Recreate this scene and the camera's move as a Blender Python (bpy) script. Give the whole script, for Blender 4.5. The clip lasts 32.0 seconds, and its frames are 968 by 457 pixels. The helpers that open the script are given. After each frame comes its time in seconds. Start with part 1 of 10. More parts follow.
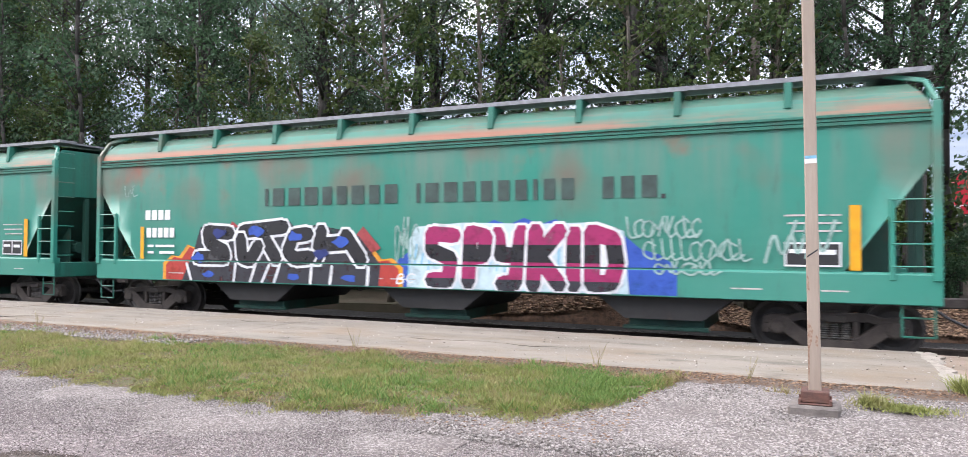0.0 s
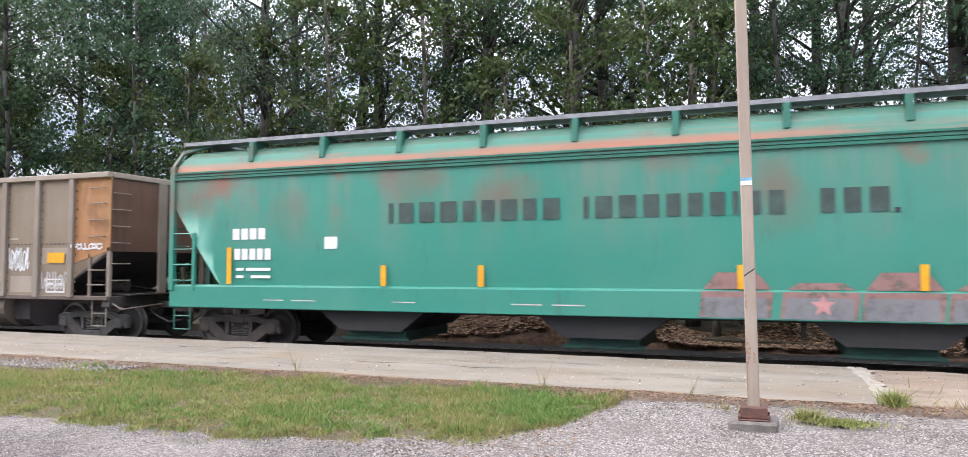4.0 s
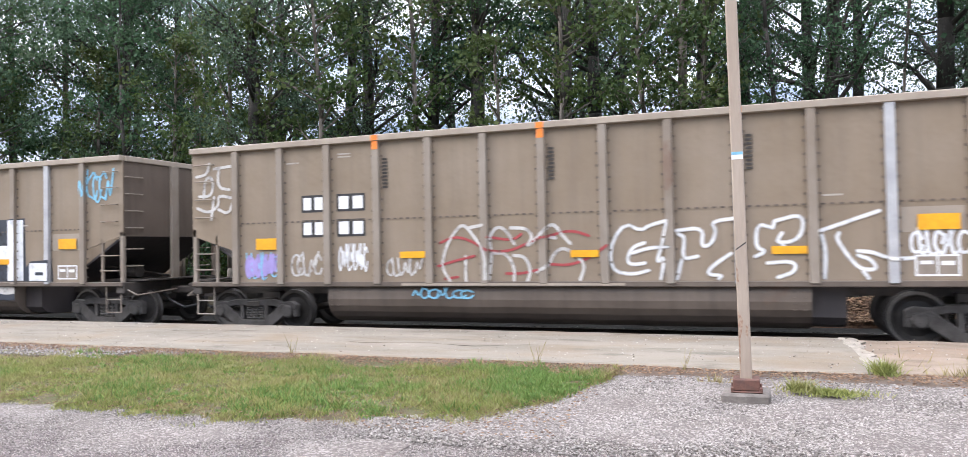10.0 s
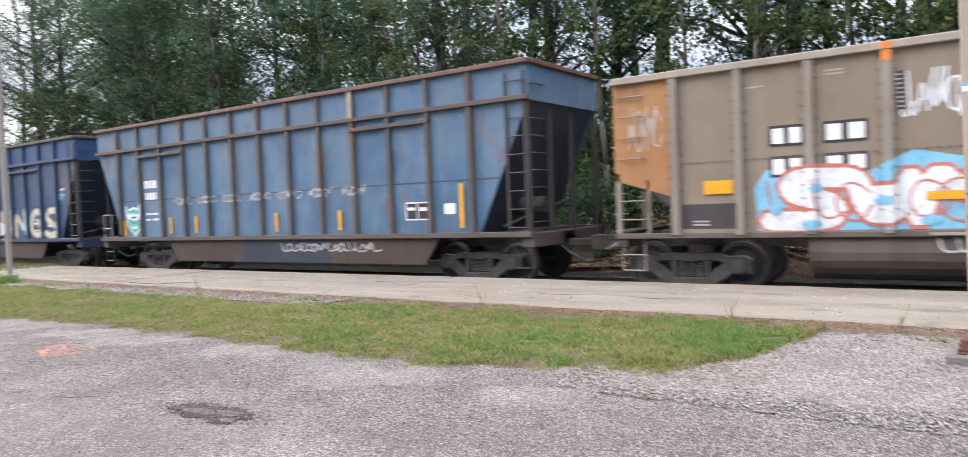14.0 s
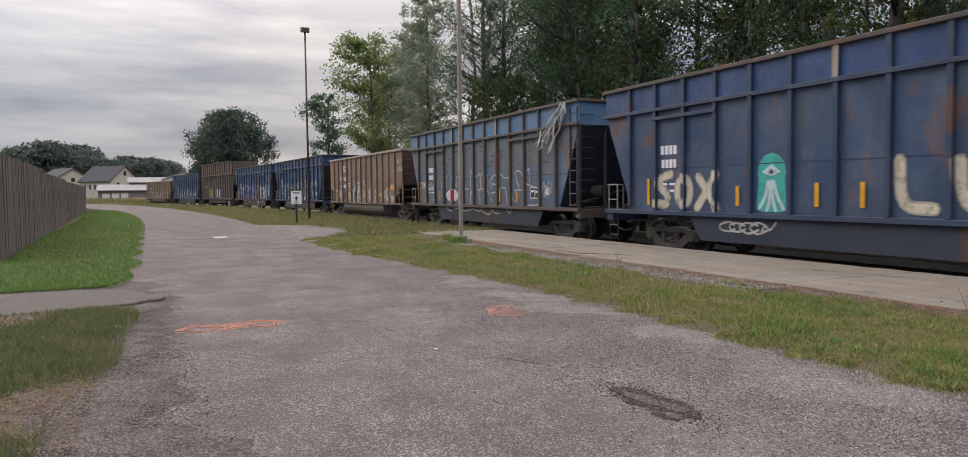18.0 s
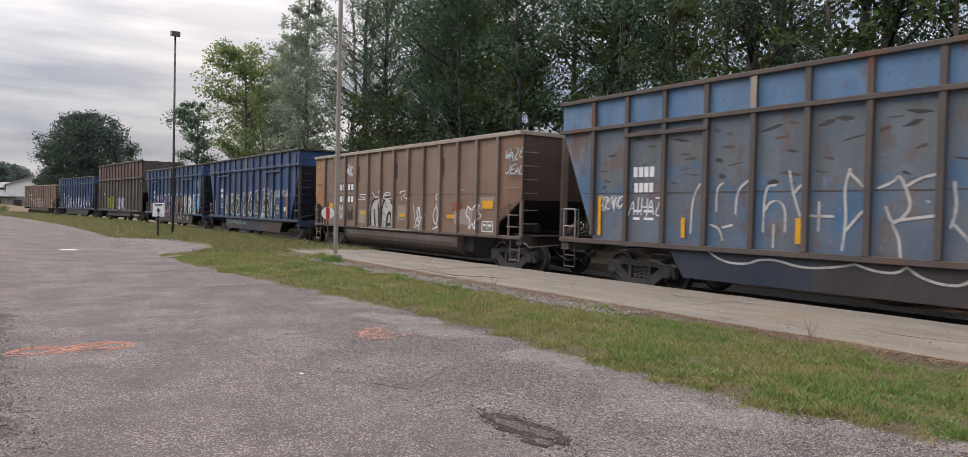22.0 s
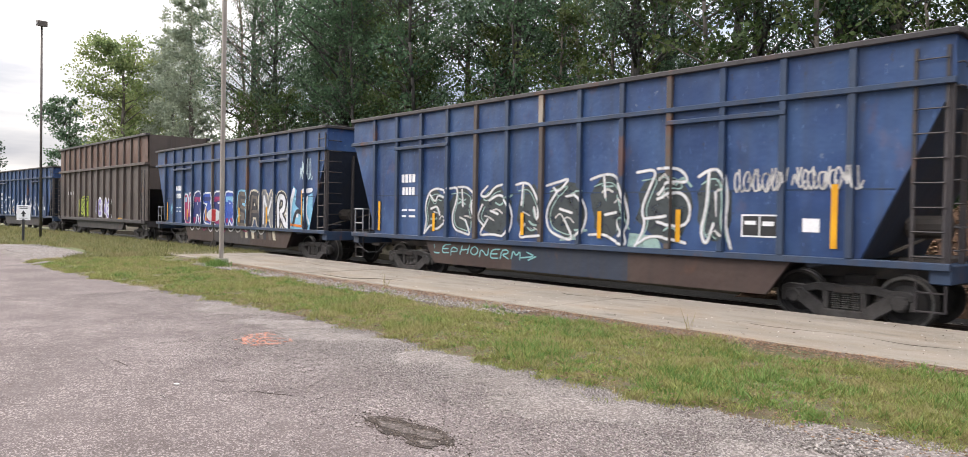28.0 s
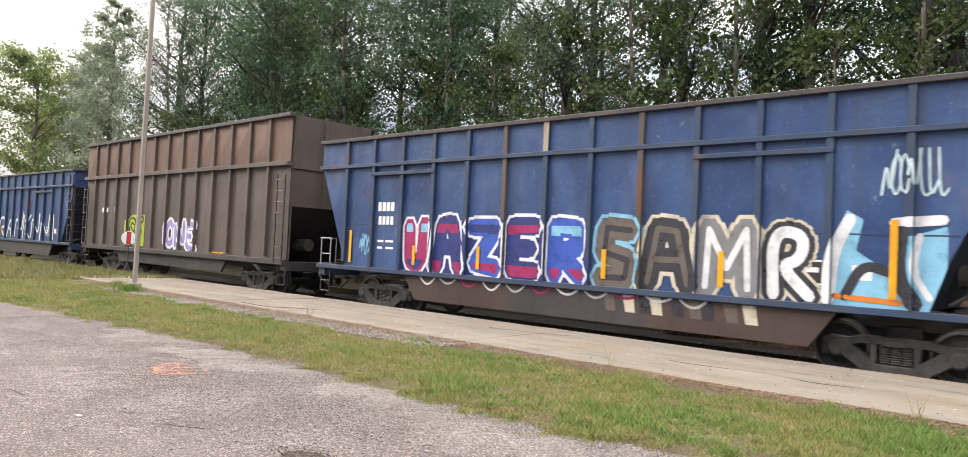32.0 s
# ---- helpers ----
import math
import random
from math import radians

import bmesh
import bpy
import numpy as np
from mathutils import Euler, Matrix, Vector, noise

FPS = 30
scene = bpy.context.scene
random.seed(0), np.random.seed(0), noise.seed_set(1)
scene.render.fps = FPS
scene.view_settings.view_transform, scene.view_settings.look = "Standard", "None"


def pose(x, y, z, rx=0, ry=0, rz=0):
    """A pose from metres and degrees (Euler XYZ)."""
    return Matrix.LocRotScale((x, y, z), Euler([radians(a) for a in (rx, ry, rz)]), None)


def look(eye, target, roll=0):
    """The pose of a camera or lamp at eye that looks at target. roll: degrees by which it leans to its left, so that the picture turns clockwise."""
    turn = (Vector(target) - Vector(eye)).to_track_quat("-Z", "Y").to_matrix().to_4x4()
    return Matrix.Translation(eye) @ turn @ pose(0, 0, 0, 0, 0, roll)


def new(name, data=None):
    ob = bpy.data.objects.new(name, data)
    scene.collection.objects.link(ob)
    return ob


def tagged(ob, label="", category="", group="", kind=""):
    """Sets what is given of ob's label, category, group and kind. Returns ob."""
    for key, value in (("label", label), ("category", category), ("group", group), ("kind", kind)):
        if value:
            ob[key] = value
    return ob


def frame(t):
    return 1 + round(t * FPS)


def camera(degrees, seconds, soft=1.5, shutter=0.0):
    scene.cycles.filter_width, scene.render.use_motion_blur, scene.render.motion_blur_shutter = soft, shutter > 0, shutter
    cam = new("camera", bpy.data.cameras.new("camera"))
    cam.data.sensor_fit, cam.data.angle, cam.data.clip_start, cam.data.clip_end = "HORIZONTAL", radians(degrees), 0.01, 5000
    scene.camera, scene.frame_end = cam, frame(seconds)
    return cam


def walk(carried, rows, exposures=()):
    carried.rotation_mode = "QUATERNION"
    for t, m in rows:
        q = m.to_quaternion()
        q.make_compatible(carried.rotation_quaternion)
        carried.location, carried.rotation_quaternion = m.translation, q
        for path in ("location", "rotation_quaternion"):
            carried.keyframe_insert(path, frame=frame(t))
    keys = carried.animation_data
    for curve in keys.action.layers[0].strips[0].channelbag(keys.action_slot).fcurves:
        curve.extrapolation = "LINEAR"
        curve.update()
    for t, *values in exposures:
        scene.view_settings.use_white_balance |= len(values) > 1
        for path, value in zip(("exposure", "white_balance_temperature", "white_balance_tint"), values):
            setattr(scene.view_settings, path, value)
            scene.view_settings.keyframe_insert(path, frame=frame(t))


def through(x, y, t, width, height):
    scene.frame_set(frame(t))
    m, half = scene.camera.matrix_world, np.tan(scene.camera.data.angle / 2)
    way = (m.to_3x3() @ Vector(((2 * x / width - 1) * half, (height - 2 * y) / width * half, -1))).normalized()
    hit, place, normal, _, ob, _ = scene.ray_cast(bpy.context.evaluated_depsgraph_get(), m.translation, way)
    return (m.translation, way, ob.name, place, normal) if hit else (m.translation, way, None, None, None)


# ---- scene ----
# ---- camera and its way ----
cam = camera(67.2, 32.0, soft=0.45, shutter=0.3)
PATH = [
    (0, pose(0.000, 0.000, 1.6, 91.34, -0.29, 24.77)),
    (0.5, pose(0.000, 0.000, 1.6, 91.65, 0.13, 23.68)),
    (1, pose(0.000, 0.000, 1.6, 91.60, -0.26, 23.18)),
    (1.5, pose(0.000, 0.000, 1.6, 91.64, -0.03, 23.62)),
    (2, pose(0.000, 0.000, 1.6, 91.83, 1.44, 22.67)),
    (2.5, pose(0.000, 0.000, 1.6, 92.07, 0.03, 21.59)),
    (3, pose(0.000, 0.000, 1.6, 92.85, -0.34, 20.95)),
    (3.5, pose(0.000, 0.000, 1.6, 92.91, 0.18, 20.60)),
    (5.5, pose(0.000, 0.000, 1.6, 93.32, -1.16, 19.25)),
    (6, pose(0.000, 0.000, 1.6, 92.46, -1.38, 18.73)),
    (6.5, pose(0.000, 0.000, 1.6, 91.81, -1.17, 18.27)),
    (7, pose(0.000, 0.000, 1.6, 91.56, -1.45, 17.57)),
    (7.5, pose(0.000, 0.000, 1.6, 92.51, 0.33, 18.42)),
    (8, pose(0.000, 0.000, 1.6, 92.32, 1.08, 18.54)),
    (8.5, pose(0.000, 0.000, 1.6, 91.32, 1.84, 18.44)),
    (9, pose(0.000, 0.000, 1.6, 91.16, 1.93, 19.45)),
    (9.5, pose(0.000, 0.000, 1.6, 91.28, 1.65, 20.00)),
    (10, pose(0.000, 0.000, 1.6, 91.33, 1.14, 19.92)),
    (10.5, pose(0.000, 0.000, 1.6, 91.51, 0.84, 19.93)),
    (11, pose(0.000, 0.000, 1.6, 91.62, 0.59, 19.76)),
    (11.5, pose(0.000, 0.000, 1.6, 91.22, -0.36, 20.93)),
    (12, pose(0.000, 0.000, 1.6, 90.18, -0.75, 22.65)),
    (12.5, pose(0.000, 0.000, 1.6, 89.49, -0.21, 22.46)),
    (13, pose(0.000, 0.000, 1.6, 89.22, -0.11, 22.57)),
    (13.5, pose(0.000, 0.000, 1.6, 87.80, 1.18, 26.43)),
    (14, pose(0.000, 0.000, 1.6, 88.05, 2.36, 34.34)),
    (14.3, pose(0.000, 0.000, 1.6, 88.71, 1.91, 42.67)),
    (14.5, pose(0.000, 0.000, 1.6, 88.44, 4.33, 50.35)),
    (16.5, pose(-0.251, -0.529, 1.6, 89.23, 1.79, 54.85)),
    (17, pose(-0.383, -0.502, 1.6, 87.55, 0.54, 61.46)),
    (17.5, pose(-0.649, -0.140, 1.6, 86.65, 1.79, 62.71)),
    (18, pose(-0.824, 0.165, 1.6, 87.01, 0.71, 65.34)),
    (18.5, pose(-0.930, 0.250, 1.6, 88.82, -1.84, 63.52)),
    (19, pose(-0.930, 0.250, 1.6, 89.63, -2.15, 62.27)),
    (19.5, pose(-0.930, 0.250, 1.6, 89.98, -1.65, 61.53)),
    (20, pose(-0.930, 0.250, 1.6, 89.85, -1.41, 60.51)),
    (20.5, pose(-0.930, 0.250, 1.6, 89.01, -1.11, 59.00)),
    (21, pose(-0.930, 0.250, 1.6, 88.10, 0.38, 57.71)),
    (21.5, pose(-0.930, 0.250, 1.6, 88.47, -0.32, 56.79)),
    (22, pose(-0.930, 0.250, 1.6, 88.71, -1.33, 55.81)),
    (22.5, pose(-0.930, 0.250, 1.6, 88.85, -1.23, 55.31)),
    (23, pose(-0.930, 0.250, 1.6, 89.73, -2.31, 54.47)),
    (23.5, pose(-0.930, 0.250, 1.6, 90.46, -1.97, 54.14)),
    (24, pose(-0.930, 0.250, 1.6, 90.44, -2.26, 53.17)),
    (24.5, pose(-0.930, 0.250, 1.6, 90.40, -2.72, 52.16)),
    (25, pose(-0.930, 0.250, 1.6, 90.45, -3.43, 51.47)),
    (25.5, pose(-0.930, 0.250, 1.6, 90.24, -2.14, 50.85)),
    (27.5, pose(-0.880, 0.340, 1.6, 88.83, -1.39, 48.29)),
    (28, pose(-0.880, 0.340, 1.6, 88.95, -1.00, 47.73)),
    (28.5, pose(-0.880, 0.340, 1.6, 89.06, -0.41, 47.09)),
    (29, pose(-0.880, 0.340, 1.6, 89.58, -0.49, 46.69)),
    (29.5, pose(-0.880, 0.340, 1.6, 90.14, -0.80, 46.42)),
    (30, pose(-0.880, 0.340, 1.6, 90.37, -1.06, 45.89)),
    (30.5, pose(-0.880, 0.340, 1.6, 90.73, -1.62, 45.03)),
    (31, pose(-0.880, 0.340, 1.6, 91.03, -1.50, 44.22)),
    (31.5, pose(-0.880, 0.340, 1.6, 91.41, -1.92, 43.29)),
    (32, pose(-0.880, 0.340, 1.6, 91.69, -2.74, 42.08)),
]
EXPOSURES = [(0.0, 1.64, 6800, 15), (3.5, 1.64, 6800, 14), (6.0, 1.68, 6800, 14), (7.0, 1.46, 6800, 14), (8.0, 1.54, 6800, 14), (9.0, 1.74, 6750, 13), (11.0, 1.7, 6650, 12), (13.0, 1.44, 6800, 13), (14.0, 1.62, 6800, 13), (14.5, 1.7, 6900, 14), (16.0, 0.65, 7350, 15),
             (17.0, 0.74, 7350, 15), (18.0, 0.56, 7350, 15), (19.0, 0.72, 7250, 14), (20.0, 0.76, 7250, 14), (22.0, 0.72, 7200, 14), (23.0, 0.88, 7200, 14), (25.0, 1.08, 7150, 14), (28.0, 1.42, 7350, 13), (29.0, 1.54, 7450, 13), (32.0, 1.62, 7750, 13)]
walk(cam, PATH, EXPOSURES)

# ---- daylight: a bright overcast sky with cloud bands ----
world = bpy.data.worlds.new("overcast_sky")
scene.world = world
world.use_nodes = True
wn, wl = world.node_tree.nodes, world.node_tree.links
wn.clear()
sky = wn.new("ShaderNodeTexSky")
sky.sky_type, sky.sun_disc = "NISHITA", False
sky.sun_elevation, sky.sun_rotation = radians(24), radians(-75)
sky.air_density, sky.dust_density = 1.0, 3.0
co = wn.new("ShaderNodeTexCoord")
mp = wn.new("ShaderNodeMapping")
mp.inputs["Scale"].default_value = (1.0, 1.0, 7.0)
cl = wn.new("ShaderNodeTexNoise")
cl.inputs["Scale"].default_value, cl.inputs["Detail"].default_value, cl.inputs["Roughness"].default_value = 1.9, 7.0, 0.55
cr = wn.new("ShaderNodeValToRGB")
cr.color_ramp.elements[0].position, cr.color_ramp.elements[0].color = 0.4, (4.1, 5.2, 7.1, 1)
cr.color_ramp.elements[1].position, cr.color_ramp.elements[1].color = 0.62, (11.7, 11.9, 12.5, 1)
mx = wn.new("ShaderNodeMix")
mx.data_type = "RGBA"
mx.inputs["Factor"].default_value = 0.88
bg = wn.new("ShaderNodeBackground")
bg.inputs["Strength"].default_value = 0.1
wo = wn.new("ShaderNodeOutputWorld")
wl.new(co.outputs["Generated"], mp.inputs["Vector"])
wl.new(mp.outputs["Vector"], cl.inputs["Vector"])
wl.new(cl.outputs["Fac"], cr.inputs["Fac"])
wl.new(sky.outputs["Color"], mx.inputs[6])
wl.new(cr.outputs["Color"], mx.inputs[7])
# an overcast sky is brighter overhead than at the horizon
sep = wn.new("ShaderNodeSeparateXYZ")
up = wn.new("ShaderNodeMapRange")
up.inputs["From Min"].default_value, up.inputs["From Max"].default_value = 0.04, 0.95
up.inputs["To Min"].default_value, up.inputs["To Max"].default_value = 0.31, 2.1
up.interpolation_type = "SMOOTHSTEP"
dim = wn.new("ShaderNodeVectorMath")
dim.operation = "SCALE"
wl.new(co.outputs["Generated"], sep.inputs["Vector"])
wl.new(sep.outputs["Z"], up.inputs["Value"])
wl.new(mx.outputs[2], dim.inputs[0])
wl.new(up.outputs["Result"], dim.inputs["Scale"])
# the low sky is bluer than the cloud overhead
low = wn.new("ShaderNodeMapRange")
low.inputs["From Min"].default_value, low.inputs["From Max"].default_value = 0.1, 0.55
hue = wn.new("ShaderNodeMix")
hue.data_type = "RGBA"
hue.inputs[6].default_value, hue.inputs[7].default_value = (0.9, 1.0, 1.13, 1), (1.03, 1.0, 0.97, 1)
tint = wn.new("ShaderNodeVectorMath")
tint.operation = "MULTIPLY"
wl.new(sep.outputs["Z"], low.inputs["Value"])
wl.new(low.outputs["Result"], hue.inputs["Factor"])
wl.new(dim.outputs["Vector"], tint.inputs[0])
wl.new(hue.outputs[2], tint.inputs[1])
wl.new(tint.outputs["Vector"], bg.inputs["Color"])
wl.new(bg.outputs["Background"], wo.inputs["Surface"])
sun = new("sun", bpy.data.lights.new("sun", "SUN"))
sun.data.energy, sun.data.angle, sun.data.color = 0.7, radians(25), (1.0, 0.97, 0.93)
sun.matrix_world = look((-40, -10, 24), (0, 8, 0))

# ---- materials ----
def nodes(name, rough=0.7, metal=0.0, spec=0.4):
    m = bpy.data.materials.new(name)
    m.use_nodes = True
    n, l = m.node_tree.nodes, m.node_tree.links
    b = n["Principled BSDF"]
    b.inputs["Roughness"].default_value, b.inputs["Metallic"].default_value = rough, metal
    b.inputs["Specular IOR Level"].default_value = spec
    return m, n, l, b


def noise_fac(n, l, scale, detail=5.0, stretch=(1, 1, 1), lo=0.4, hi=0.6, kind="Object", rough=0.6):
    c = n.new("ShaderNodeTexCoord")
    g = n.new("ShaderNodeMapping")
    g.inputs["Scale"].default_value = stretch
    t = n.new("ShaderNodeTexNoise")
    t.inputs["Scale"].default_value, t.inputs["Detail"].default_value, t.inputs["Roughness"].default_value = scale, detail, rough
    r = n.new("ShaderNodeMapRange")
    r.inputs["From Min"].default_value, r.inputs["From Max"].default_value = lo, hi
    l.new(c.outputs[kind], g.inputs["Vector"])
    l.new(g.outputs["Vector"], t.inputs["Vector"])
    l.new(t.outputs["Fac"], r.inputs["Value"])
    return r.outputs["Result"]


def blend(n, l, fac, a, b, amount=1.0):
    """a, b: colours or sockets; fac: a socket, scaled by amount."""
    if amount != 1.0:
        k = n.new("ShaderNodeMath")
        k.operation = "MULTIPLY"
        k.inputs[1].default_value = amount
        l.new(fac, k.inputs[0])
        fac = k.outputs[0]
    x = n.new("ShaderNodeMix")
    x.data_type = "RGBA"
    l.new(fac, x.inputs["Factor"])
    for s, v in ((6, a), (7, b)):
        if isinstance(v, tuple):
            x.inputs[s].default_value = (*v, 1)
        else:
            l.new(v, x.inputs[s])
    return x.outputs[2]


def bump(n, l, b, fac, strength=0.3, distance=0.01):
    u = n.new("ShaderNodeBump")
    u.inputs["Strength"].default_value, u.inputs["Distance"].default_value = strength, distance
    l.new(fac, u.inputs["Height"])
    l.new(u.outputs["Normal"], b.inputs["Normal"])


def painted(name, col, fade, dirt=(0.09, 0.075, 0.06), rust=0.25, grime=0.5, rough=0.55, wear=0.62, flecks=0.0):
    """Weathered paint on steel: faded areas, vertical dirt streaks, rust patches."""
    m, n, l, b = nodes(name, rough)
    c = blend(n, l, noise_fac(n, l, 0.55, 4, lo=0.35, hi=0.68), col, fade)
    c = blend(n, l, noise_fac(n, l, 1.0, 6, (3.2, 3.2, 0.22), 0.45, 0.75), c, dirt, grime)
    c = blend(n, l, noise_fac(n, l, 1.1, 9, (1.4, 1.4, 0.8), wear, wear + 0.07), c, (0.13, 0.055, 0.03), rust * 2)
    fine = noise_fac(n, l, 45, 4, lo=0.3, hi=0.7)
    c = blend(n, l, fine, c, dirt, 0.12)
    l.new(c, b.inputs["Base Color"])
    if flecks:      # chipped and scuffed spots
        c = blend(n, l, noise_fac(n, l, 7.0, 9, (1, 1, 0.7), 0.64, 0.7, rough=0.7), c, (0.3, 0.32, 0.35), flecks)
        c = blend(n, l, noise_fac(n, l, 0.8, 3, (1, 1, 0.5), 0.5, 0.75), c, tuple(min(1.0, q * 1.5 + 0.02) for q in fade), 0.5)
        c = blend(n, l, noise_fac(n, l, 16.0, 6, (1, 1, 0.3), 0.63, 0.67, rough=0.65), c, tuple(min(1.0, q * 1.8 + 0.05) for q in fade), flecks)
        c = blend(n, l, noise_fac(n, l, 10.0, 7, (1, 1, 0.5), 0.64, 0.68, rough=0.65), c, (0.05, 0.035, 0.028), flecks * 1.4)
        c = blend(n, l, noise_fac(n, l, 0.45, 3, (1, 1, 0.8), 0.52, 0.72), c, tuple(q * 0.55 for q in col), 0.6)
        l.new(c, b.inputs["Base Color"])
    bump(n, l, b, noise_fac(n, l, 1.7, 3, lo=0.3, hi=0.7), 0.3, 0.035)
    return m


def plain(name, col, col2=None, scale=6.0, rough=0.8, metal=0.0, bumps=0.0, bscale=40, lo=0.35, hi=0.65, spec=0.4, stretch=(1, 1, 1)):
    m, n, l, b = nodes(name, rough, metal, spec)
    col2 = col2 or tuple(k * 0.75 for k in col)
    c = blend(n, l, noise_fac(n, l, scale, 6, stretch, lo, hi), col, col2)
    c = blend(n, l, noise_fac(n, l, scale * 7, 4, stretch, 0.35, 0.7), c, tuple(k * 0.8 for k in col2), 0.3)
    l.new(c, b.inputs["Base Color"])
    if bumps:
        bump(n, l, b, noise_fac(n, l, bscale, 5, lo=0.25, hi=0.75), bumps, 0.02)
    return m


def leafy(name, dark, light, warm, through=0.35, patch=0.35):
    """Leaves: colour by island, some light through the blade."""
    m, n, l, b = nodes(name, 0.6, 0, 0.25)
    g = n.new("ShaderNodeNewGeometry")
    c = blend(n, l, g.outputs["Random Per Island"], dark, light)
    c = blend(n, l, noise_fac(n, l, patch, 3, lo=0.48, hi=0.66), c, warm, 0.6)
    l.new(c, b.inputs["Base Color"])
    t = n.new("ShaderNodeBsdfTranslucent")
    x = n.new("ShaderNodeMixShader")
    x.inputs["Fac"].default_value = through
    l.new(c, t.inputs["Color"])
    l.new(b.outputs[0], x.inputs[1])
    l.new(t.outputs[0], x.inputs[2])
    l.new(x.outputs[0], n["Material Output"].inputs["Surface"])
    return m


def pebbly(name, base, chips, dust, size=55, rough=0.9, patch=0.45):
    """Worn asphalt or gravel: stones of many tones in a binder."""
    m, n, l, b = nodes(name, rough, 0, 0.25)
    c = n.new("ShaderNodeTexCoord")
    v = n.new("ShaderNodeTexVoronoi")
    v.inputs["Scale"].default_value = size
    l.new(c.outputs["Object"], v.inputs["Vector"])
    s = n.new("ShaderNodeSeparateColor")
    l.new(v.outputs["Color"], s.inputs[0])
    r = n.new("ShaderNodeMapRange")
    r.inputs["From Min"].default_value, r.inputs["From Max"].default_value = 0.45, 1.0
    l.new(s.outputs[0], r.inputs["Value"])
    k = blend(n, l, r.outputs["Result"], base, chips)
    k = blend(n, l, noise_fac(n, l, 0.7, 7, lo=0.42, hi=0.66), k, dust, patch)
    k = blend(n, l, noise_fac(n, l, 4.5, 5, (1, 1, 1), 0.5, 0.72), k, tuple(q * 0.55 for q in base), 0.45)
    k = blend(n, l, noise_fac(n, l, 190, 2, lo=0.52, hi=0.7), k, tuple(q * 0.5 for q in base), 0.6)
    l.new(k, b.inputs["Base Color"])
    bump(n, l, b, v.outputs["Distance"], 0.6, 0.01)
    return m


def mapped(n, l, socket, axis, a, b):
    """0 to 1 between a and b along one axis of the object."""
    c = n.new("ShaderNodeTexCoord")
    s = n.new("ShaderNodeSeparateXYZ")
    r = n.new("ShaderNodeMapRange")
    r.inputs["From Min"].default_value, r.inputs["From Max"].default_value = a, b
    l.new(c.outputs["Object"], s.inputs[0])
    l.new(s.outputs[axis], r.inputs["Value"])
    if socket is None:
        return r.outputs["Result"]
    k = n.new("ShaderNodeMath")
    k.operation = "MULTIPLY"
    l.new(r.outputs["Result"], k.inputs[0])
    l.new(socket, k.inputs[1])
    return k.outputs[0]


def hopper_paint():
    """Teal-green paint, chalky in parts, with soft rust blooms and dirt washed down from the eaves."""
    m, n, l, b = nodes("green_car_paint", 0.42)
    c = blend(n, l, noise_fac(n, l, 0.4, 4, lo=0.35, hi=0.7), (0.02, 0.205, 0.152), (0.052, 0.225, 0.172))
    c = blend(n, l, mapped(n, l, noise_fac(n, l, 1.0, 6, (1.6, 1.6, 0.14), 0.42, 0.72), "Z", 1.9, 3.5), c, (0.17, 0.19, 0.16), 0.75)
    c = blend(n, l, mapped(n, l, noise_fac(n, l, 0.5, 3, (1, 1, 1.2), 0.5, 0.68, rough=0.45), "Z", 2.2, 3.2), c, (0.17, 0.105, 0.08), 0.85)
    c = blend(n, l, mapped(n, l, noise_fac(n, l, 0.9, 4, (1, 1, 1.0), 0.6, 0.75, rough=0.5), "Z", 2.3, 3.3), c, (0.27, 0.085, 0.055), 0.75)
    c = blend(n, l, noise_fac(n, l, 2.6, 6, (2, 2, 0.5), 0.6, 0.75), c, (0.06, 0.085, 0.07), 0.4)
    l.new(c, b.inputs["Base Color"])
    bump(n, l, b, noise_fac(n, l, 1.6, 3, (0.6, 1, 1), lo=0.3, hi=0.7), 0.2, 0.02)
    return m


